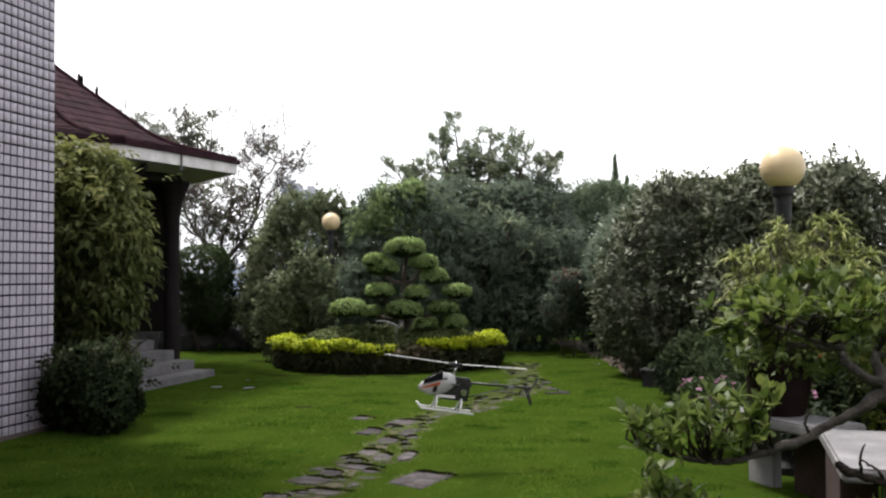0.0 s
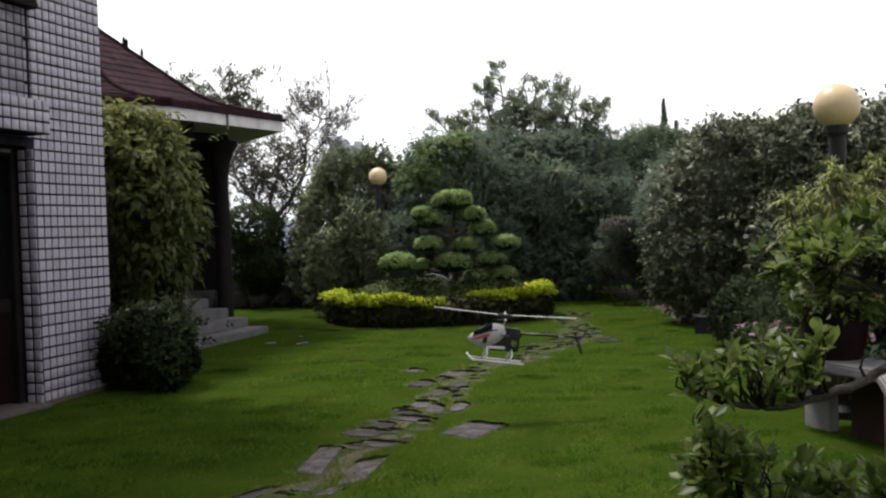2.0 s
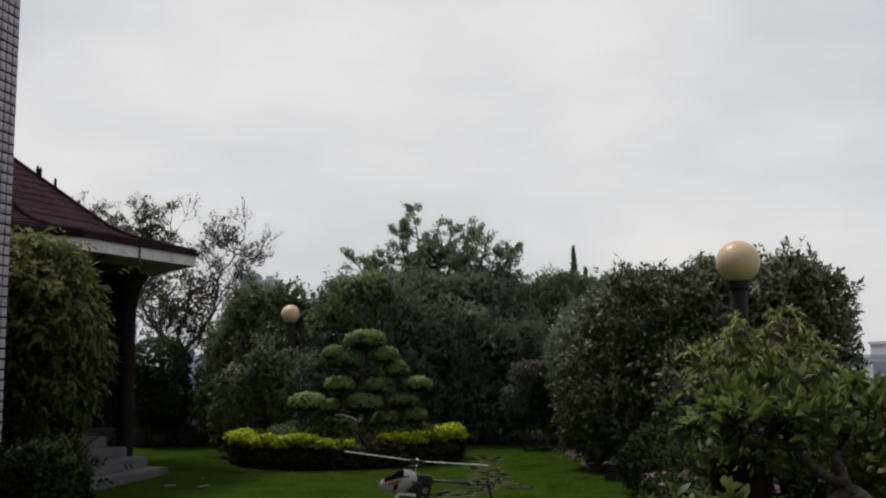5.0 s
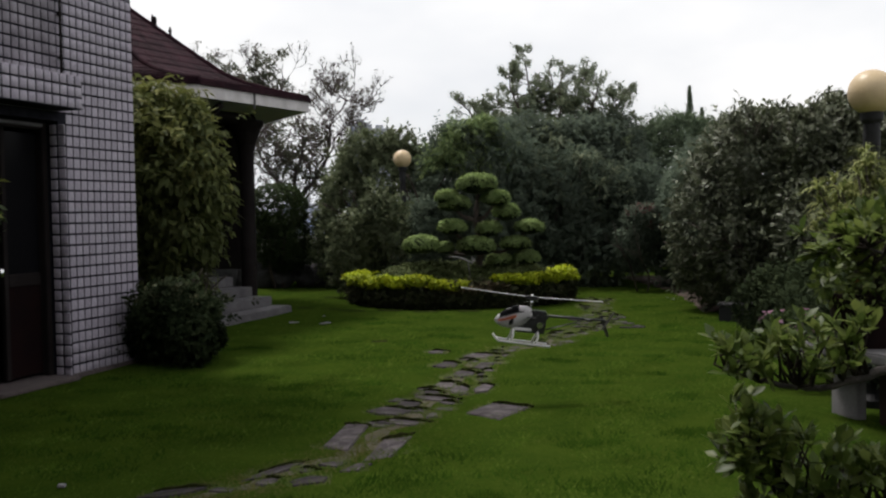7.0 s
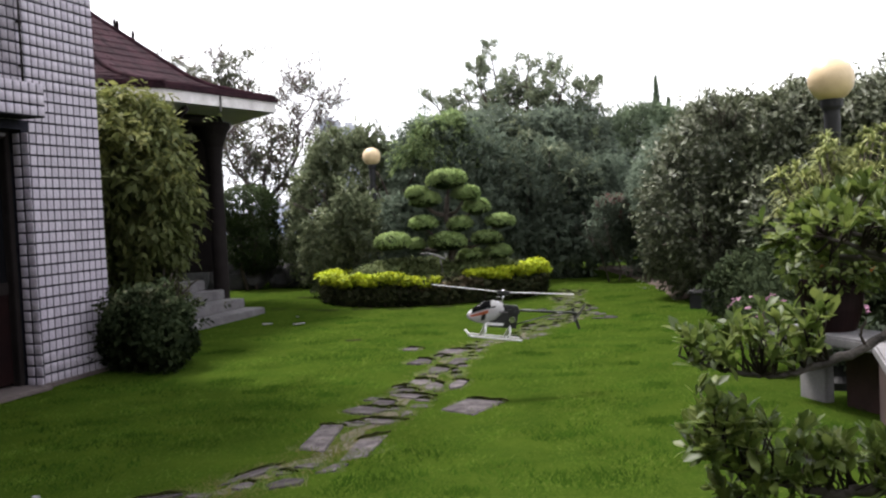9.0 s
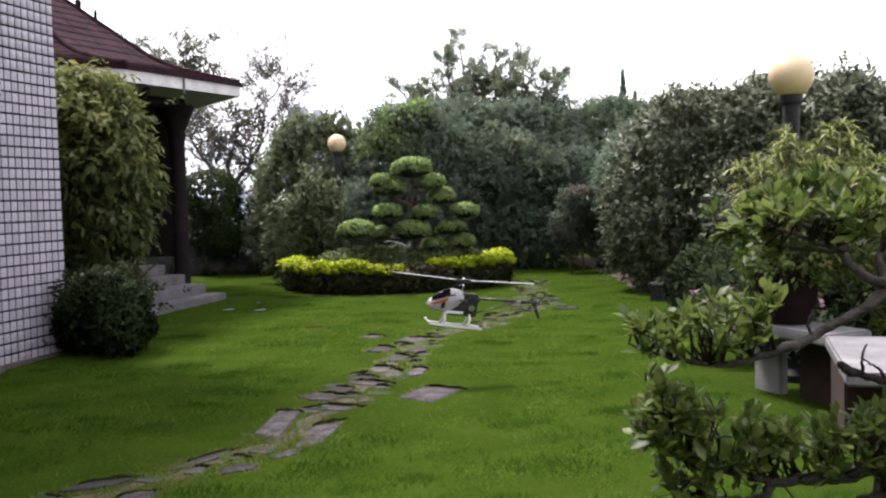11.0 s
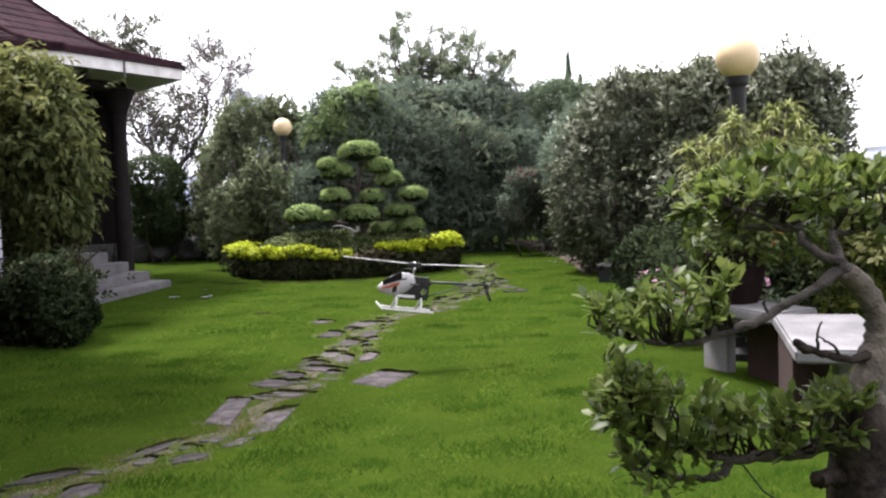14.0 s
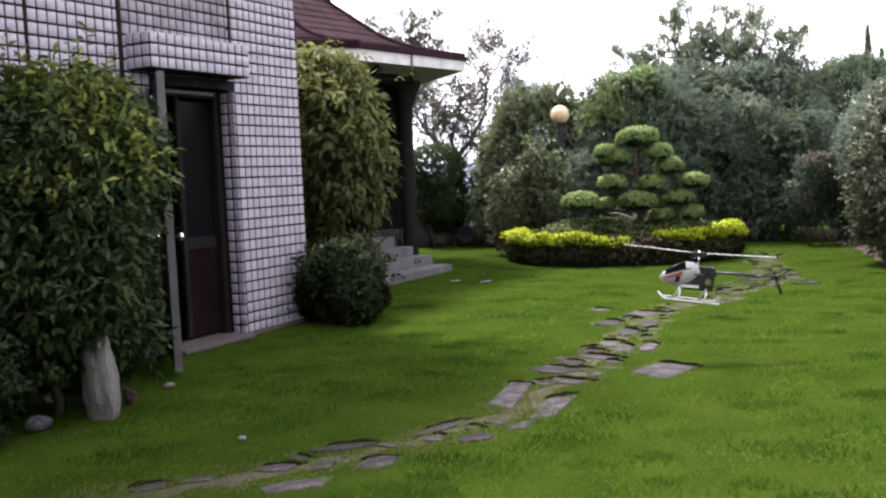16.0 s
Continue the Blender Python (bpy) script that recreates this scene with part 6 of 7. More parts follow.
# ---- bare brown soil along the hedge foot ----
def hedge_soil():
    M_SOIL = surface("bare_brown_soil", (0.045, 0.034, 0.030), (0.105, 0.082, 0.072), 7, 1.0, 0.9, 45, spec=0.05)
    bm = bmesh.new()
    rows = []
    for x, y, a in along(((3.05, 18.5), (3.25, 17.0), (3.3, 15.2), (3.22, 13.6), (3.0, 11.9)), 0.15):
        row = []
        for k, w in enumerate((0.0, 0.18, 0.40, 0.75)):
            px = x + w + 0.10 * noise.noise((x * 3, y * 3, k)) * (k < 2)
            z = (-0.012, 0.03, 0.05, 0.03)[k] + 0.02 * noise.noise((px * 6, y * 6, 3.0)) * (k > 0)
            row.append(bm.verts.new((px, y, ground_z(px, y) + z)))
        rows.append(row)
    for p, q in zip(rows, rows[1:]):
        for k in range(3):
            bm.faces.new((p[k], p[k + 1], q[k + 1], q[k]))
    me = bpy.data.meshes.new("soil_bed")
    bmesh.ops.recalc_face_normals(bm, faces=bm.faces)
    bm.to_mesh(me)
    bm.free()
    me.materials.append(M_SOIL)
    tagged(new("soil_bed", me), "bare brown soil along the hedge foot", "soil", kind="structure")


hedge_soil()

# ---- plants and benches beside the lawn ----
def bench(x, y, turn, length, depth, label, legs):
    ob = thing("bench", pose(x, y, 0, 0, 0, turn), label, "bench", "pale stone benches")
    part("seat", box(0, 0, 0.40, length, depth, 0.465, 0.012), M_WHITEBENCH, ob)
    for k in legs:
        part("leg", box(k, 0.20, -0.02, k + 0.23, 0.27, 0.40, 0.008), M_WHITEBENCH, ob)
    part("leg", box(length - 0.2, depth - 0.12, -0.02, length - 0.06, depth - 0.03, 0.40, 0.008), M_WHITEBENCH, ob)
    return ob


bench(2.10, 5.97, -70, 0.86, 0.36, "pale stone bench with a plant pot on it", (0.05,))
bench(2.39, 5.16, -110, 1.12, 0.46, "pale stone bench with dark stains", (0.80,))

def pot(x, y, z, r, h, label, mat=None):
    ob = thing("plant_pot", pose(x, y, z), label, "pot", "plant pots")
    part("body", lathe(((r * 0.72, 0), (r * 0.9, h * 0.4), (r * 0.98, h * 0.85), (r * 1.06, h * 0.88), (r * 1.06, h), (r * 0.95, h), (r * 0.92, h * 0.9)), 36), mat or M_POT, ob, smooth=False)
    part("soil", lathe(((r * 0.9, h * 0.84), (r * 0.9, h * 0.9)), 24), M_DIRT, ob)
    return ob


def strap_plant():
    """A many-headed plant in a pot on the bench; each head is a rosette of narrow arching leaves."""
    rs = np.random.RandomState(101)
    pot(2.40, 5.72, 0.465, 0.205, 0.32, "dark brown glazed pot on the pale bench")
    ob = thing("potted_plant", pose(2.48, 5.71, 0.73), "dense pot plant with narrow arching yellow green leaves", "plant")
    heads = [(-0.36, 0.72), (-0.26, 0.76), (-0.18, 0.80), (-0.12, 0.85), (-0.06, 0.93), (0.0, 0.88), (0.10, 0.84), (0.22, 0.95), (0.30, 0.97), (0.28, 0.88), (0.40, 0.80), (0.48, 0.74), (0.16, 0.90), (-0.32, 0.64), (0.52, 0.66)]
    heads = [np.array([x, rs.uniform(-0.15, 0.12), z - 0.05]) for x, z in heads]
    for k in range(70):
        a, w = rs.uniform(0, 6.28), math.sqrt(rs.uniform(0.05, 1))
        heads.append(np.array([0.08 + 0.46 * w * math.cos(a), 0.40 * w * math.sin(a), 0.84 - 0.30 * w * w - rs.uniform(0.0, 0.16)]))
    stems, vs, fs, at = [], [], [], 0
    for hd in heads:
        stems.append([((hd[0] * 0.15, hd[1] * 0.15, -0.03), 0.012), (hd * [0.6, 0.6, 0.6], 0.008), (hd, 0.006)])
        for k in range(30):
            a, e = rs.uniform(0, 6.28), rs.uniform(0.25, 1.45)
            d0 = np.array([math.cos(a) * math.cos(e), math.sin(a) * math.cos(e), math.sin(e)])
            L, w = rs.uniform(0.12, 0.20), rs.uniform(0.0055, 0.0080)
            side = unit(np.cross(d0, [0.1, 0.05, 1.0]))
            pts = [hd + d0 * L * t - np.array([0, 0, 0.62 * L * t * t]) for t in (0, 0.3, 0.55, 0.8, 1.0)]
            for p, ww in zip(pts, (0.8, 1, 0.85, 0.55, 0.1)):
                vs += [p - side * w * ww, p + side * w * ww]
            fs += [(at + 2 * q, at + 2 * q + 1, at + 2 * q + 3, at + 2 * q + 2) for q in range(4)]
            at += 10
    v, f = tubes(stems, 5)
    child("stem_clump", fast_mesh("stem_clump", v, f, M_BARK), ob, None, "", "stuff")
    child("strap_foliage", fast_mesh("strap_foliage", np.array(vs), np.array(fs), L_DRAC), ob, None, "", "stuff")


strap_plant()


def broad_crown(rs, tips, dirs, per, length, width, spread=0.8, lift=0.25):
    """Whorls of broad leaves at twig ends."""
    b = np.repeat(tips, per, 0) + rs.normal(0, 0.006, (len(tips) * per, 3))
    d = unit(np.repeat(dirs, per, 0) * 0.7 + rs.normal(0, spread * 0.6, (len(tips) * per, 3)) + [0, 0, lift])
    up = unit(np.array([0, 0, 1.0]) + rs.normal(0, 0.35, (len(b), 3)))
    k = rs.uniform(0.65, 1.2, len(b))
    return broad_leaves(rs, b, d, up, length * k, width * k)


def bonsai():
    """The near tree: a thick dark trunk, long bent limbs, leafy pads of broad leaves."""
    rs = np.random.RandomState(121)
    stand_x, stand_y = 1.287, 2.42
    M_OLDBARK = surface("old_rough_bark", (0.010, 0.008, 0.008), (0.055, 0.044, 0.038), 16, 1.0, 1.0, 60, spec=0.1)
    M_LIMB = surface("grey_limb_bark", (0.022, 0.019, 0.018), (0.085, 0.074, 0.067), 22, 0.95, 0.8, 90)
    ob = thing("bonsai_tree", pose(stand_x, stand_y, -0.02), "old bent bonsai tree with thick trunk and broad glossy leaves", "tree")
    trunk = [((0.10, 0.04, -0.02), 0.115), ((0.10, 0.04, 0.25), 0.10), ((0.095, 0.04, 0.45), 0.09), ((0.10, 0.04, 0.58), 0.078), ((0.11, 0.05, 0.66), 0.06), ((0.125, 0.06, 0.70), 0.03)]
    v, f = tubes([trunk], 16)
    rnd = [noise.noise((p[0] * 9, p[1] * 9, p[2] * 5)) for p in v]
    v = v + unit(v - np.array([0, 0, 1]) * v[:, 2:3]) * (np.array(rnd)[:, None] * 0.028)
    child("trunk", fast_mesh("trunk", v, f, M_OLDBARK, True), ob, None, "dark rough trunk")

    def limb(points, radii, name="limb"):
        q = []
        pts = np.array(points, float)
        t = np.linspace(0, len(pts) - 1, 5 * len(pts))
        for s in t:
            i = min(int(s), len(pts) - 2)
            w = s - i
            p0, p1, p2, p3 = pts[max(i - 1, 0)], pts[i], pts[i + 1], pts[min(i + 2, len(pts) - 1)]
            p = 0.5 * (2 * p1 + (p2 - p0) * w + (2 * p0 - 5 * p1 + 4 * p2 - p3) * w * w + (3 * p1 - p0 - 3 * p2 + p3) * w ** 3)
            q.append((p + rs.normal(0, 0.002, 3), np.interp(s, np.arange(len(pts)), radii) * rs.uniform(0.9, 1.12)))
        v, f = tubes([q], 9)
        child(name, fast_mesh(name, v, f, M_BARK if name == "upper_trunk" else M_LIMB if name == "limb" else M_OLDBARK, True), ob)
        return np.array([p for p, _ in q])

    limb([(0.11, 0.05, 0.58), (0.115, 0.05, 0.70), (0.15, 0.06, 0.80), (0.158, 0.06, 0.88), (0.12, 0.06, 0.965), (0.055, 0.05, 1.03)], [0.055, 0.046, 0.038, 0.034, 0.032, 0.026], "upper_trunk")
    # upper limb reaching over the bench, lower limb towards the lawn
    up = limb([(0.085, 0.055, 1.0), (0.05, 0.05, 1.03), (-0.03, 0.05, 0.98), (-0.115, 0.06, 0.935), (-0.20, 0.06, 0.893), (-0.35, 0.07, 0.852), (-0.42, 0.08, 0.846), (-0.52, 0.09, 0.865), (-0.61, 0.10, 0.89)], [0.026, 0.022, 0.014, 0.012, 0.0135, 0.0085, 0.0075, 0.006, 0.004])
    lo = limb([(0.08, 0.04, 0.56), (0.005, 0.03, 0.566), (-0.08, 0.03, 0.54), (-0.16, 0.04, 0.535), (-0.28, 0.05, 0.53), (-0.44, 0.06, 0.575), (-0.54, 0.07, 0.61), (-0.59, 0.08, 0.65)], [0.036, 0.024, 0.019, 0.018, 0.013, 0.008, 0.0055, 0.004])
    lo2 = limb([(-0.27, 0.05, 0.53), (-0.31, 0.04, 0.485), (-0.40, 0.04, 0.488), (-0.465, 0.05, 0.497), (-0.54, 0.06, 0.52)], [0.014, 0.012, 0.008, 0.006, 0.004])
    cut = limb([(0.14, 0.05, 0.80), (0.065, 0.03, 0.785), (-0.035, 0.02, 0.815), (-0.075, 0.02, 0.828), (-0.10, 0.02, 0.845)], [0.018, 0.011, 0.010, 0.014, 0.010], "cut_stub")
    for q in ([(-0.03, 0.02, 0.81), (-0.05, 0.0, 0.85), (-0.04, -0.01, 0.90)], [(0.03, 0.03, 0.79), (0.0, 0.0, 0.83), (-0.05, -0.02, 0.86)], [(-0.15, 0.06, 0.91), (-0.17, 0.05, 0.95), (-0.155, 0.05, 0.985)]):
        limb(q, [0.005, 0.004, 0.002], "dead_twig")
    tw, tips, dirs = [], [], []

    def pad(line, x0, x1, n, height, depth, low=-0.02):
        for k in range(n):
            s = line[rs.randint(0, len(line))]
            if not x0 <= s[0] <= x1:
                s = line[np.argmin(np.abs(line[:, 0] - rs.uniform(x0, x1)))]
            e = s + np.array([np.clip(rs.normal(0, 0.04), -0.05, 0.05), np.clip(rs.normal(0, depth), -0.07, 0.12), rs.uniform(low, height)])
            e[0] = max(e[0], line[:, 0].min() - 0.005)
            tw.append([(s, 0.0045), ((s + e) / 2 + rs.normal(0, 0.012, 3), 0.0035), (e, 0.002)])
            tips.append(e)
            dirs.append(unit(e - s + np.array([0, 0, 0.05])))

    pad(up, -0.66, -0.52, 16, 0.07, 0.06, 0.0)
    pad(up, -0.54, -0.40, 20, 0.13, 0.07, 0.0)
    pad(up, -0.42, -0.25, 20, 0.17, 0.06, 0.03)
    pad(lo, -0.70, -0.26, 88, 0.17, 0.09, 0.0)
    pad(lo2, -0.56, -0.36, 18, 0.07, 0.07)
    pad(lo, -0.28, 0.10, 76, 0.14, 0.10, 0.02)
    # the upper crown: forked stems rise from the bend of the trunk into a flat head of leaves
    fork = np.array([0.045, 0.05, 1.045])
    stems = [limb([fork, fork + [-0.07, 0.06, 0.05], fork + [-0.06, 0.14, 0.12], fork + [-0.16, 0.24, 0.17]], [0.016, 0.012, 0.010, 0.006]),
             limb([fork, fork + [0.02, 0.08, 0.07], fork + [0.10, 0.18, 0.12], fork + [0.18, 0.28, 0.18]], [0.016, 0.012, 0.009, 0.005]),
             limb([fork + [-0.06, 0.10, 0.09], fork + [-0.20, 0.20, 0.10], fork + [-0.25, 0.28, 0.14], fork + [-0.28, 0.32, 0.17]], [0.010, 0.008, 0.006, 0.004]),
             limb([fork + [0.02, 0.08, 0.07], fork + [0.14, 0.10, 0.09], fork + [0.26, 0.14, 0.13]], [0.009, 0.007, 0.004]),
             limb([fork + [-0.06, 0.10, 0.09], fork + [-0.16, 0.08, 0.12], fork + [-0.26, 0.10, 0.16]], [0.009, 0.007, 0.004])]
    spine = np.concatenate(stems)
    low, high = [], []
    for cx, cy, cz, rx, ry, rz, n in ((-0.20, 0.36, 1.22, 0.11, 0.16, 0.075, 24), (-0.12, 0.28, 1.24, 0.14, 0.20, 0.085, 30), (-0.02, 0.34, 1.25, 0.17, 0.22, 0.09, 38), (0.15, 0.32, 1.25, 0.16, 0.22, 0.085, 34), (0.30, 0.30, 1.24, 0.14, 0.2, 0.08, 28),
                                       (-0.16, 0.16, 1.20, 0.13, 0.12, 0.075, 16), (0.02, 0.10, 1.22, 0.16, 0.12, 0.08, 20), (0.22, 0.08, 1.20, 0.14, 0.12, 0.07, 16), (0.40, 0.22, 1.20, 0.10, 0.14, 0.07, 14)):
        for k in range(n):
            d = unit(rs.normal(size=3))
            e = np.array([cx, cy, cz]) + d * np.array([rx, ry, rz]) * rs.uniform(0.55, 1.0)
            near = spine[np.argmin(((spine - e) ** 2).sum(1))]
            tw.append([(near, 0.0045), ((near + e) / 2 + rs.normal(0, 0.012, 3), 0.0035), (e, 0.002)])
            (high if d[2] > -0.2 else low).append((e, unit(d * [1.0, 1.0, 0.6] + [0, 0, 0.45])))
    v, f = tubes(tw, 5)
    child("twig_work", fast_mesh("twig_work", v, f, M_OLDBARK), ob, None, "", "stuff")
    both = high + low
    v, f = broad_crown(rs, np.array([e for e, _ in both]), np.array([d for _, d in both]), 8, 0.055, 0.024, 0.75, 0.3)
    child("upper_crown", fast_mesh("upper_crown", v, f, L_BONSAI, True), ob, None, "flat head of broad green leaves")
    v, f = broad_crown(rs, np.array(tips), np.array(dirs), 8, 0.055, 0.024, 1.05, 0.22)
    child("crown", fast_mesh("crown", v, f, L_BONSAI, True), ob, None, "broad glossy green leaves")
    limb([(0.06, 0.03, 0.46), (-0.01, 0.01, 0.475), (-0.05, 0.0, 0.47)], [0.035, 0.024, 0.022], "cut_stub")
    wire = thing("training_wire", pose(stand_x, stand_y, 0), "thin dark wire hanging from the bonsai limb", "wire")
    v, f = tubes([[((-0.26, 0.08, 0.53), 0.0025), ((-0.20, 0.0, 0.43), 0.0025), ((-0.12, -0.05, 0.38), 0.0025)]], 5)
    child("strand", fast_mesh("strand", v, f, M_POST), wire)


bonsai()


def trough(x, y, turn, w, label):
    ob = thing("planter", pose(x, y, 0, 0, 0, turn), label, "planter", "dark planters along the hedge")
    part("body", box(0, 0, -0.02, w, 0.32, 0.19, 0.012), M_POST, ob)
    part("rim", box(-0.02, -0.02, 0.19, w + 0.02, 0.34, 0.22, 0.008), M_ROCK, ob)
    part("soil", box(0.03, 0.03, 0.215, w - 0.03, 0.29, 0.228), M_POST, ob)


trough(2.96, 10.95, -35, 0.34, "dark stone planter at the hedge foot")


def flowers(x, y, z, n, spread, seed, label, mat):
    rs = np.random.RandomState(seed)
    ob = thing("flower_plant", pose(x, y, z), label, "plant", "flowering pot plants")
    part("pot", lathe(((0.08, 0), (0.11, 0.14), (0.12, 0.15), (0.12, 0.17), (0.10, 0.17)), 20), M_POT, ob)
    p, d = shell(rs, [(0, 0, 0.24, spread, spread, 0.14)], n, 0.2, 0.3, -0.3)
    v, f = leaves(rs, p, d, per=5, twig=0.05, length=0.05, width=0.025)
    child("foliage", fast_mesh("foliage", v, f, L_SHADE), ob, None, "", "stuff")
    q, d = shell(rs, [(0, 0, 0.27, spread, spread, 0.14)], n // 5, 0.2, 0.0, 0.0)
    v, f = leaves(rs, q, d, per=4, twig=0.02, length=0.03, width=0.024, splay=1.5)
    child("bloom", fast_mesh("bloom", v, f, mat), ob, None, "", "stuff")


flowers(2.42, 6.95, 0.15, 130, 0.26, 131, "small pink flowering plant near the bench", L_PINK)
flowers(2.75, 6.4, 0.2, 90, 0.2, 132, "small pink flowering plant near the bench", L_PINK)
rim = thing("rim_plant", pose(2.48, 5.66, 0.72), "leafy olive green plant with few orange petals in the pot", "plant")
rs_ = np.random.RandomState(133)
foliage("foliage", rim, rs_, [(-0.1, -0.05, 0.14, 0.30, 0.24, 0.14), (0.2, 0, 0.12, 0.25, 0.2, 0.12)], 260, L_BONSAI, low=-0.7, per=5, twig=0.07, length=0.06, width=0.028)
p_, d_ = shell(rs_, [(0.05, -0.08, 0.17, 0.22, 0.2, 0.12)], 8, 0.2, 0.0, 0.0)
v_, f_ = leaves(rs_, p_, d_, per=4, twig=0.02, length=0.03, width=0.024, splay=1.5)
child("bloom", fast_mesh("bloom", v_, f_, leafy("orange_petal", [(0.45, 0.10, 0.02), (0.55, 0.18, 0.04)], 0.6, 0.2, 0.3)), rim, None, "", "stuff")
for k, (x, y, h, r) in enumerate(((3.35, 9.75, 0.55, 0.5), (3.25, 8.85, 0.5, 0.5), (3.2, 8.0, 0.5, 0.48), (3.25, 7.2, 0.6, 0.5), (3.4, 6.5, 0.7, 0.45))):
    shrub("shrub", x, y, [(0, 0, h * 0.6, r, r, h * 0.6), (0.35, 0.1, h * 0.8, r, r, h * 0.7), (-0.1, -0.3, h * 0.4, r * 0.7, r * 0.7, h * 0.45)], 1100, L_BUSH, "low dark shrub along the lawn edge", "shrub", "low shrubs along the lawn edge", seed=140 + k, stems=3, stem_h=0.3, stem_r=0.015, per=6, twig=0.1, length=0.07, width=0.03, low=-0.9)
shrub("shrub", 3.35, 5.6, [(0, 0, 0.62, 0.34, 0.4, 0.40), (0.3, 0.1, 0.75, 0.4, 0.4, 0.32)], 900, L_GOLD, "yellow green shrub with cream tips beside the benches", seed=134, tips=(L_CREAM, 330, "cream yellow young leaves"), stems=4, stem_h=0.5, per=6, twig=0.1, length=0.07, width=0.03)
shrub("shrub", 2.85, 6.35, [(0, 0, 0.2, 0.3, 0.3, 0.2)], 300, L_DARK, "low dark plant under the bench", seed=135, stems=3, stem_h=0.15, stem_r=0.01, per=6, twig=0.08, length=0.06, width=0.03)
block = thing("brick_block", pose(2.10, 5.97, 0, 0, 0, -70), "red brown brick block under the pale bench", "block")
part("brickwork", box(0.40, 0.24, -0.02, 0.70, 0.32, 0.397, 0.01), M_BRICKRED, block)
block = thing("brick_block", pose(2.39, 5.16, 0, 0, 0, -110), "red brown brick block under the pale bench", "block")
part("brickwork", box(0.02, 0.03, -0.02, 0.74, 0.20, 0.397, 0.01), M_BRICKRED, block)


# ---- model helicopter, rotor at rest ----
def helicopter():
    M_SHELL = surface("white_canopy_paint", (0.62, 0.60, 0.62), (0.74, 0.72, 0.73), 9, 0.3, 0.0)
    M_BLACK = surface("black_carbon", (0.012, 0.012, 0.013), (0.03, 0.03, 0.032), 20, 0.4, 0.05)
    M_ORANGE = surface("orange_decal", (0.40, 0.09, 0.03), (0.52, 0.14, 0.05), 9, 0.4, 0.0)
    D = 6.5
    ob = thing("model_helicopter", pose(0.42, D, 0.405, 0, 7, 4), "white and black model helicopter hovering over the lawn", "helicopter")
    # canopy: nose towards -x; sections of x, low, high, half width
    SECTIONS = np.array([(-0.222, 0.136, 0.146, 0.004), (-0.205, 0.116, 0.170, 0.020), (-0.16, 0.098, 0.212, 0.038), (-0.11, 0.092, 0.243, 0.048), (-0.06, 0.098, 0.256, 0.050), (-0.01, 0.125, 0.254, 0.046), (0.02, 0.160, 0.240, 0.038), (0.04, 0.185, 0.218, 0.024)])

    def shell_patch(x0, x1, a0, a1, off, nx=14, na=14, slope=0.0):
        """A strip of the canopy's skin between two stations and two angles from the top, off metres proud."""
        bm = bmesh.new()
        rows = []
        for i in range(nx + 1):
            x = x0 + (x1 - x0) * i / nx
            lo, hi, hw = (np.interp(x, SECTIONS[:, 0], SECTIONS[:, k]) for k in (1, 2, 3))
            row = []
            for k in range(na + 1):
                a = a0 + (a1 - a0) * k / na + slope * i / nx
                row.append(bm.verts.new((x, math.sin(a) * (hw + off), (lo + hi) / 2 + math.cos(a) * ((hi - lo) / 2 + off))))
            rows.append(row)
        for i in range(nx):
            for k in range(na):
                bm.faces.new((rows[i][k], rows[i + 1][k], rows[i + 1][k + 1], rows[i][k + 1]))
        bmesh.ops.solidify(bm, geom=bm.faces[:], thickness=0.0015)
        return bm

    body = part("canopy", shell_patch(-0.222, 0.04, -math.pi * 0.999, math.pi * 0.999, 0.0, 22, 26), M_SHELL, ob, "white canopy shell", True)
    part("windscreen", shell_patch(-0.19, -0.065, -1.15, 1.15, 0.0016), M_GLASS, body, "dark tinted windscreen", True)
    for sgn in (-1, 1):
        part("decal", shell_patch(-0.20, -0.08, sgn * 1.55, sgn * 1.85, 0.0018, 10, 3, -sgn * 0.25), M_ORANGE, body, "orange red stripe", True)
        part("decal", shell_patch(-0.20, -0.03, sgn * 1.22, sgn * 1.36, 0.0018, 10, 3, -sgn * 0.2), M_BLACK, body, "black stripe", True)
        part("decal", shell_patch(-0.125, -0.095, sgn * 1.75, sgn * 2.35, 0.0018, 6, 4, -sgn * 0.2), M_BLACK, body, "black stripe", True)
    frame_part = part("frame", box(-0.07, -0.026, 0.075, 0.125, -0.022, 0.225, 0.001), M_BLACK, ob)
    part("frame", box(-0.07, 0.022, 0.075, 0.125, 0.026, 0.225, 0.001), M_BLACK, ob)
    part("gearbox", box(-0.03, -0.030, 0.115, 0.13, 0.030, 0.232, 0.008), M_BLACK, ob)
    part("main_gear", lathe(((0.052, 0), (0.052, 0.008), (0.02, 0.010)), 28), M_GREYMETAL, ob, m=pose(0.02, 0, 0.178))
    for x in (0.055, 0.105):
        part("servo", box(x, -0.042, 0.178, x + 0.035, -0.030, 0.204, 0.002), M_BLACK, ob)
    part("motor", lathe(((0.022, 0), (0.022, 0.04)), 16), M_CHROME, ob, m=pose(0.085, -0.02, 0.135, 90, 0, 0))
    part("battery", box(-0.09, -0.030, 0.082, 0.04, 0.030, 0.112, 0.006), M_SHELL, ob)
    v, f = tubes([[((0.11, 0, 0.200), 0.0085), ((0.545, 0, 0.208), 0.0085)]], 12)
    boom = child("tail_boom", fast_mesh("tail_boom", v, f, M_BLACK, True), ob)
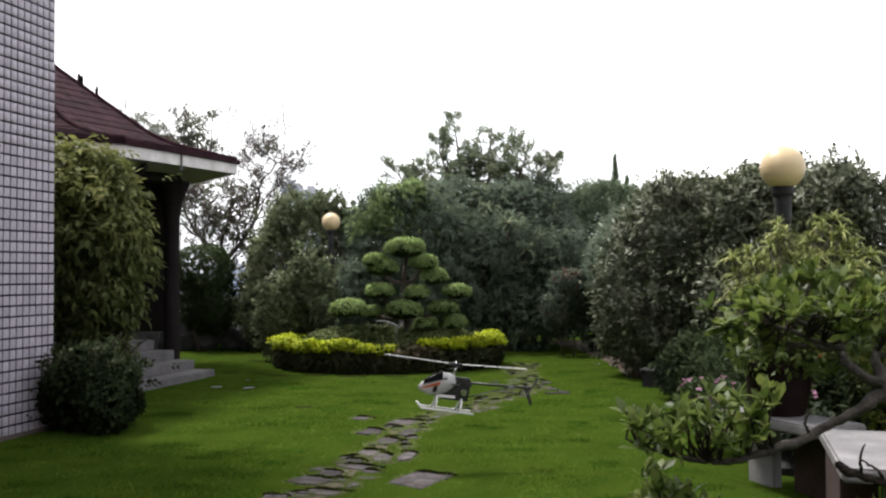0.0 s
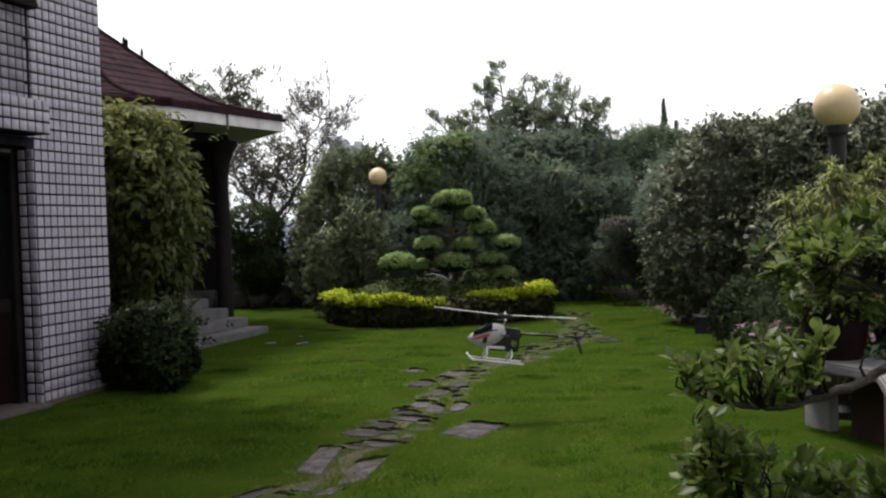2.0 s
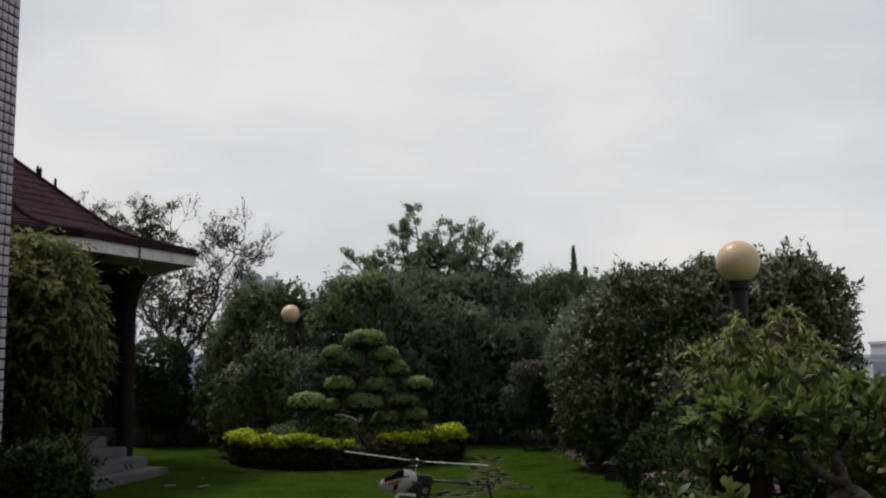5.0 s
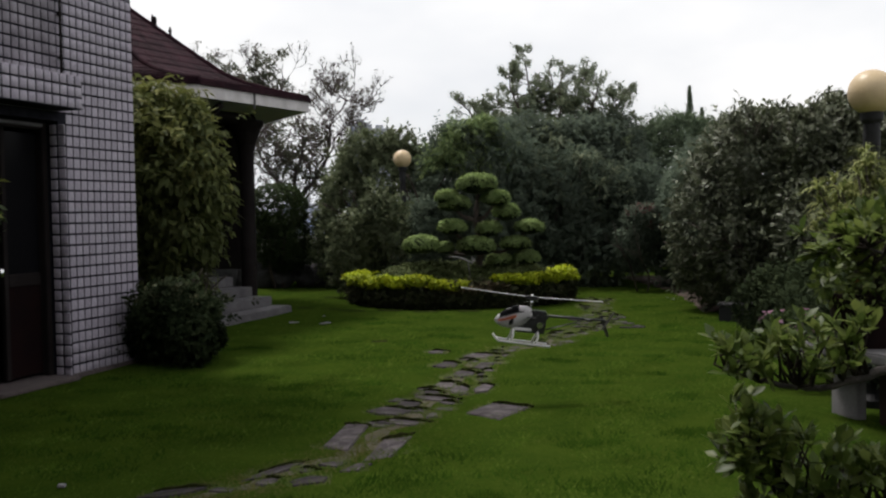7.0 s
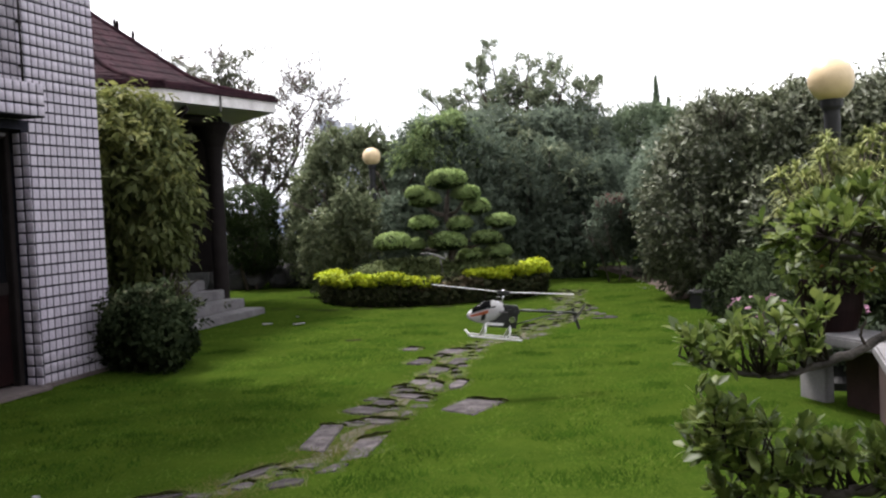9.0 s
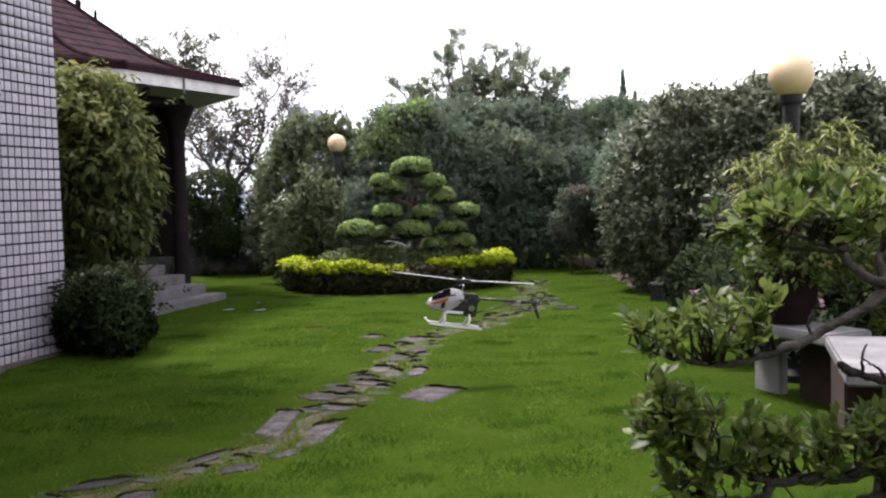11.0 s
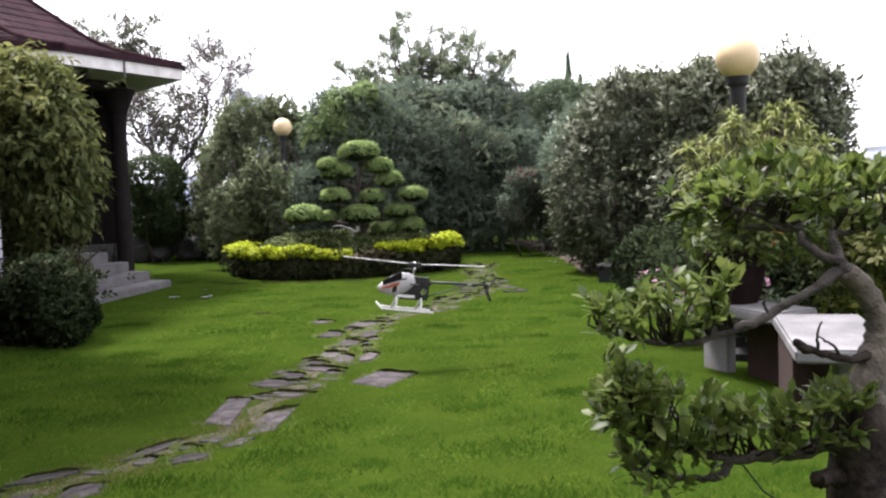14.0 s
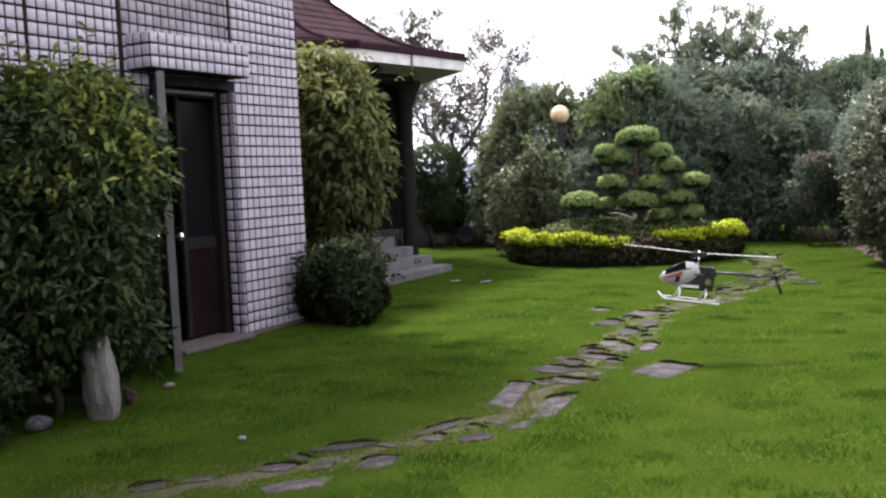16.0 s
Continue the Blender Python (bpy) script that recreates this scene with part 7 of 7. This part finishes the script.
    for s in (-0.014, 0.014):
        v, f = tubes([[((0.12, s, 0.10), 0.0032), ((0.40, s * 0.5, 0.196), 0.0032)]], 6)
        child("boom_strut", fast_mesh("boom_strut", v, f, M_BLACK, True), boom)
    part("tail_fin", box(-0.010, -0.002, -0.12, 0.010, 0.002, 0.03, 0.0015), M_BLACK, boom, m=pose(0.525, 0.02, 0.205, 0, -24, 0))
    part("tailplane", box(0.39, -0.07, 0.203, 0.43, 0.07, 0.207, 0.001), M_BLACK, boom)
    part("tail_rotor", box(-0.006, 0.02, -0.075, 0.006, 0.023, 0.075, 0.0012), M_GREYMETAL, boom, m=pose(0.555, -0.05, 0.21, 0, 30, 0))
    v, f = tubes([[((0.02, 0, 0.2), 0.007), ((0.02, 0, 0.335), 0.007)]], 10)
    mast = child("mast", fast_mesh("mast", v, f, M_CHROME, True), ob)
    part("rotor_head", box(-0.025, -0.022, 0.300, 0.065, 0.022, 0.326, 0.006), M_BLACK, mast)
    for sgn, tilt in ((1, -2), (-1, -2)):
        part("rotor_blade", box(0.05, -0.013, -0.0018, 0.49, 0.013, 0.0018, 0.0008), M_SHELL, mast, "white rotor blade", m=pose(0.02, 0, 0.318, 0, tilt, 0 if sgn > 0 else 180))
    part("flybar", box(-0.12, -0.003, 0.283, 0.16, 0.003, 0.289, 0.001), M_CHROME, mast, m=pose(0.0, 0, 0, 0, 0, 60))
    for s in (-0.07, 0.07):
        v, f = tubes([[((-0.215, s, 0.035), 0.007), ((-0.19, s, 0.008), 0.007), ((0.165, s, 0.0), 0.007)]], 8)
        child("skid", fast_mesh("skid", v, f, M_SHELL, True), ob, None, "white landing skid")
        for x in (-0.11, 0.06):
            v, f = tubes([[((x, s, 0.0), 0.007), ((x + 0.02, s * 0.8, 0.05), 0.007), ((x + 0.02, s * 0.2, 0.095), 0.007)]], 8)
            child("skid_strut", fast_mesh("skid_strut", v, f, M_SHELL, True), ob)


helicopter()

# ---- small litter on the lawn ----
for k, (x, y, w) in enumerate(((-1.95, 4.52, 0.018), (-2.02, 11.55, 0.07), (-1.62, 11.4, 0.15), (-1.75, 12.2, 0.03))):
    ob = thing("litter", pose(x, y, ground_z(x, y) + 0.02, 6, 4, 37 * k), "pale scrap lying on the lawn", "litter", "pale scraps")
    part("scrap", box(-w, -0.014, -0.012, w, 0.014, 0.003, 0.003), M_WHITEBENCH, ob)
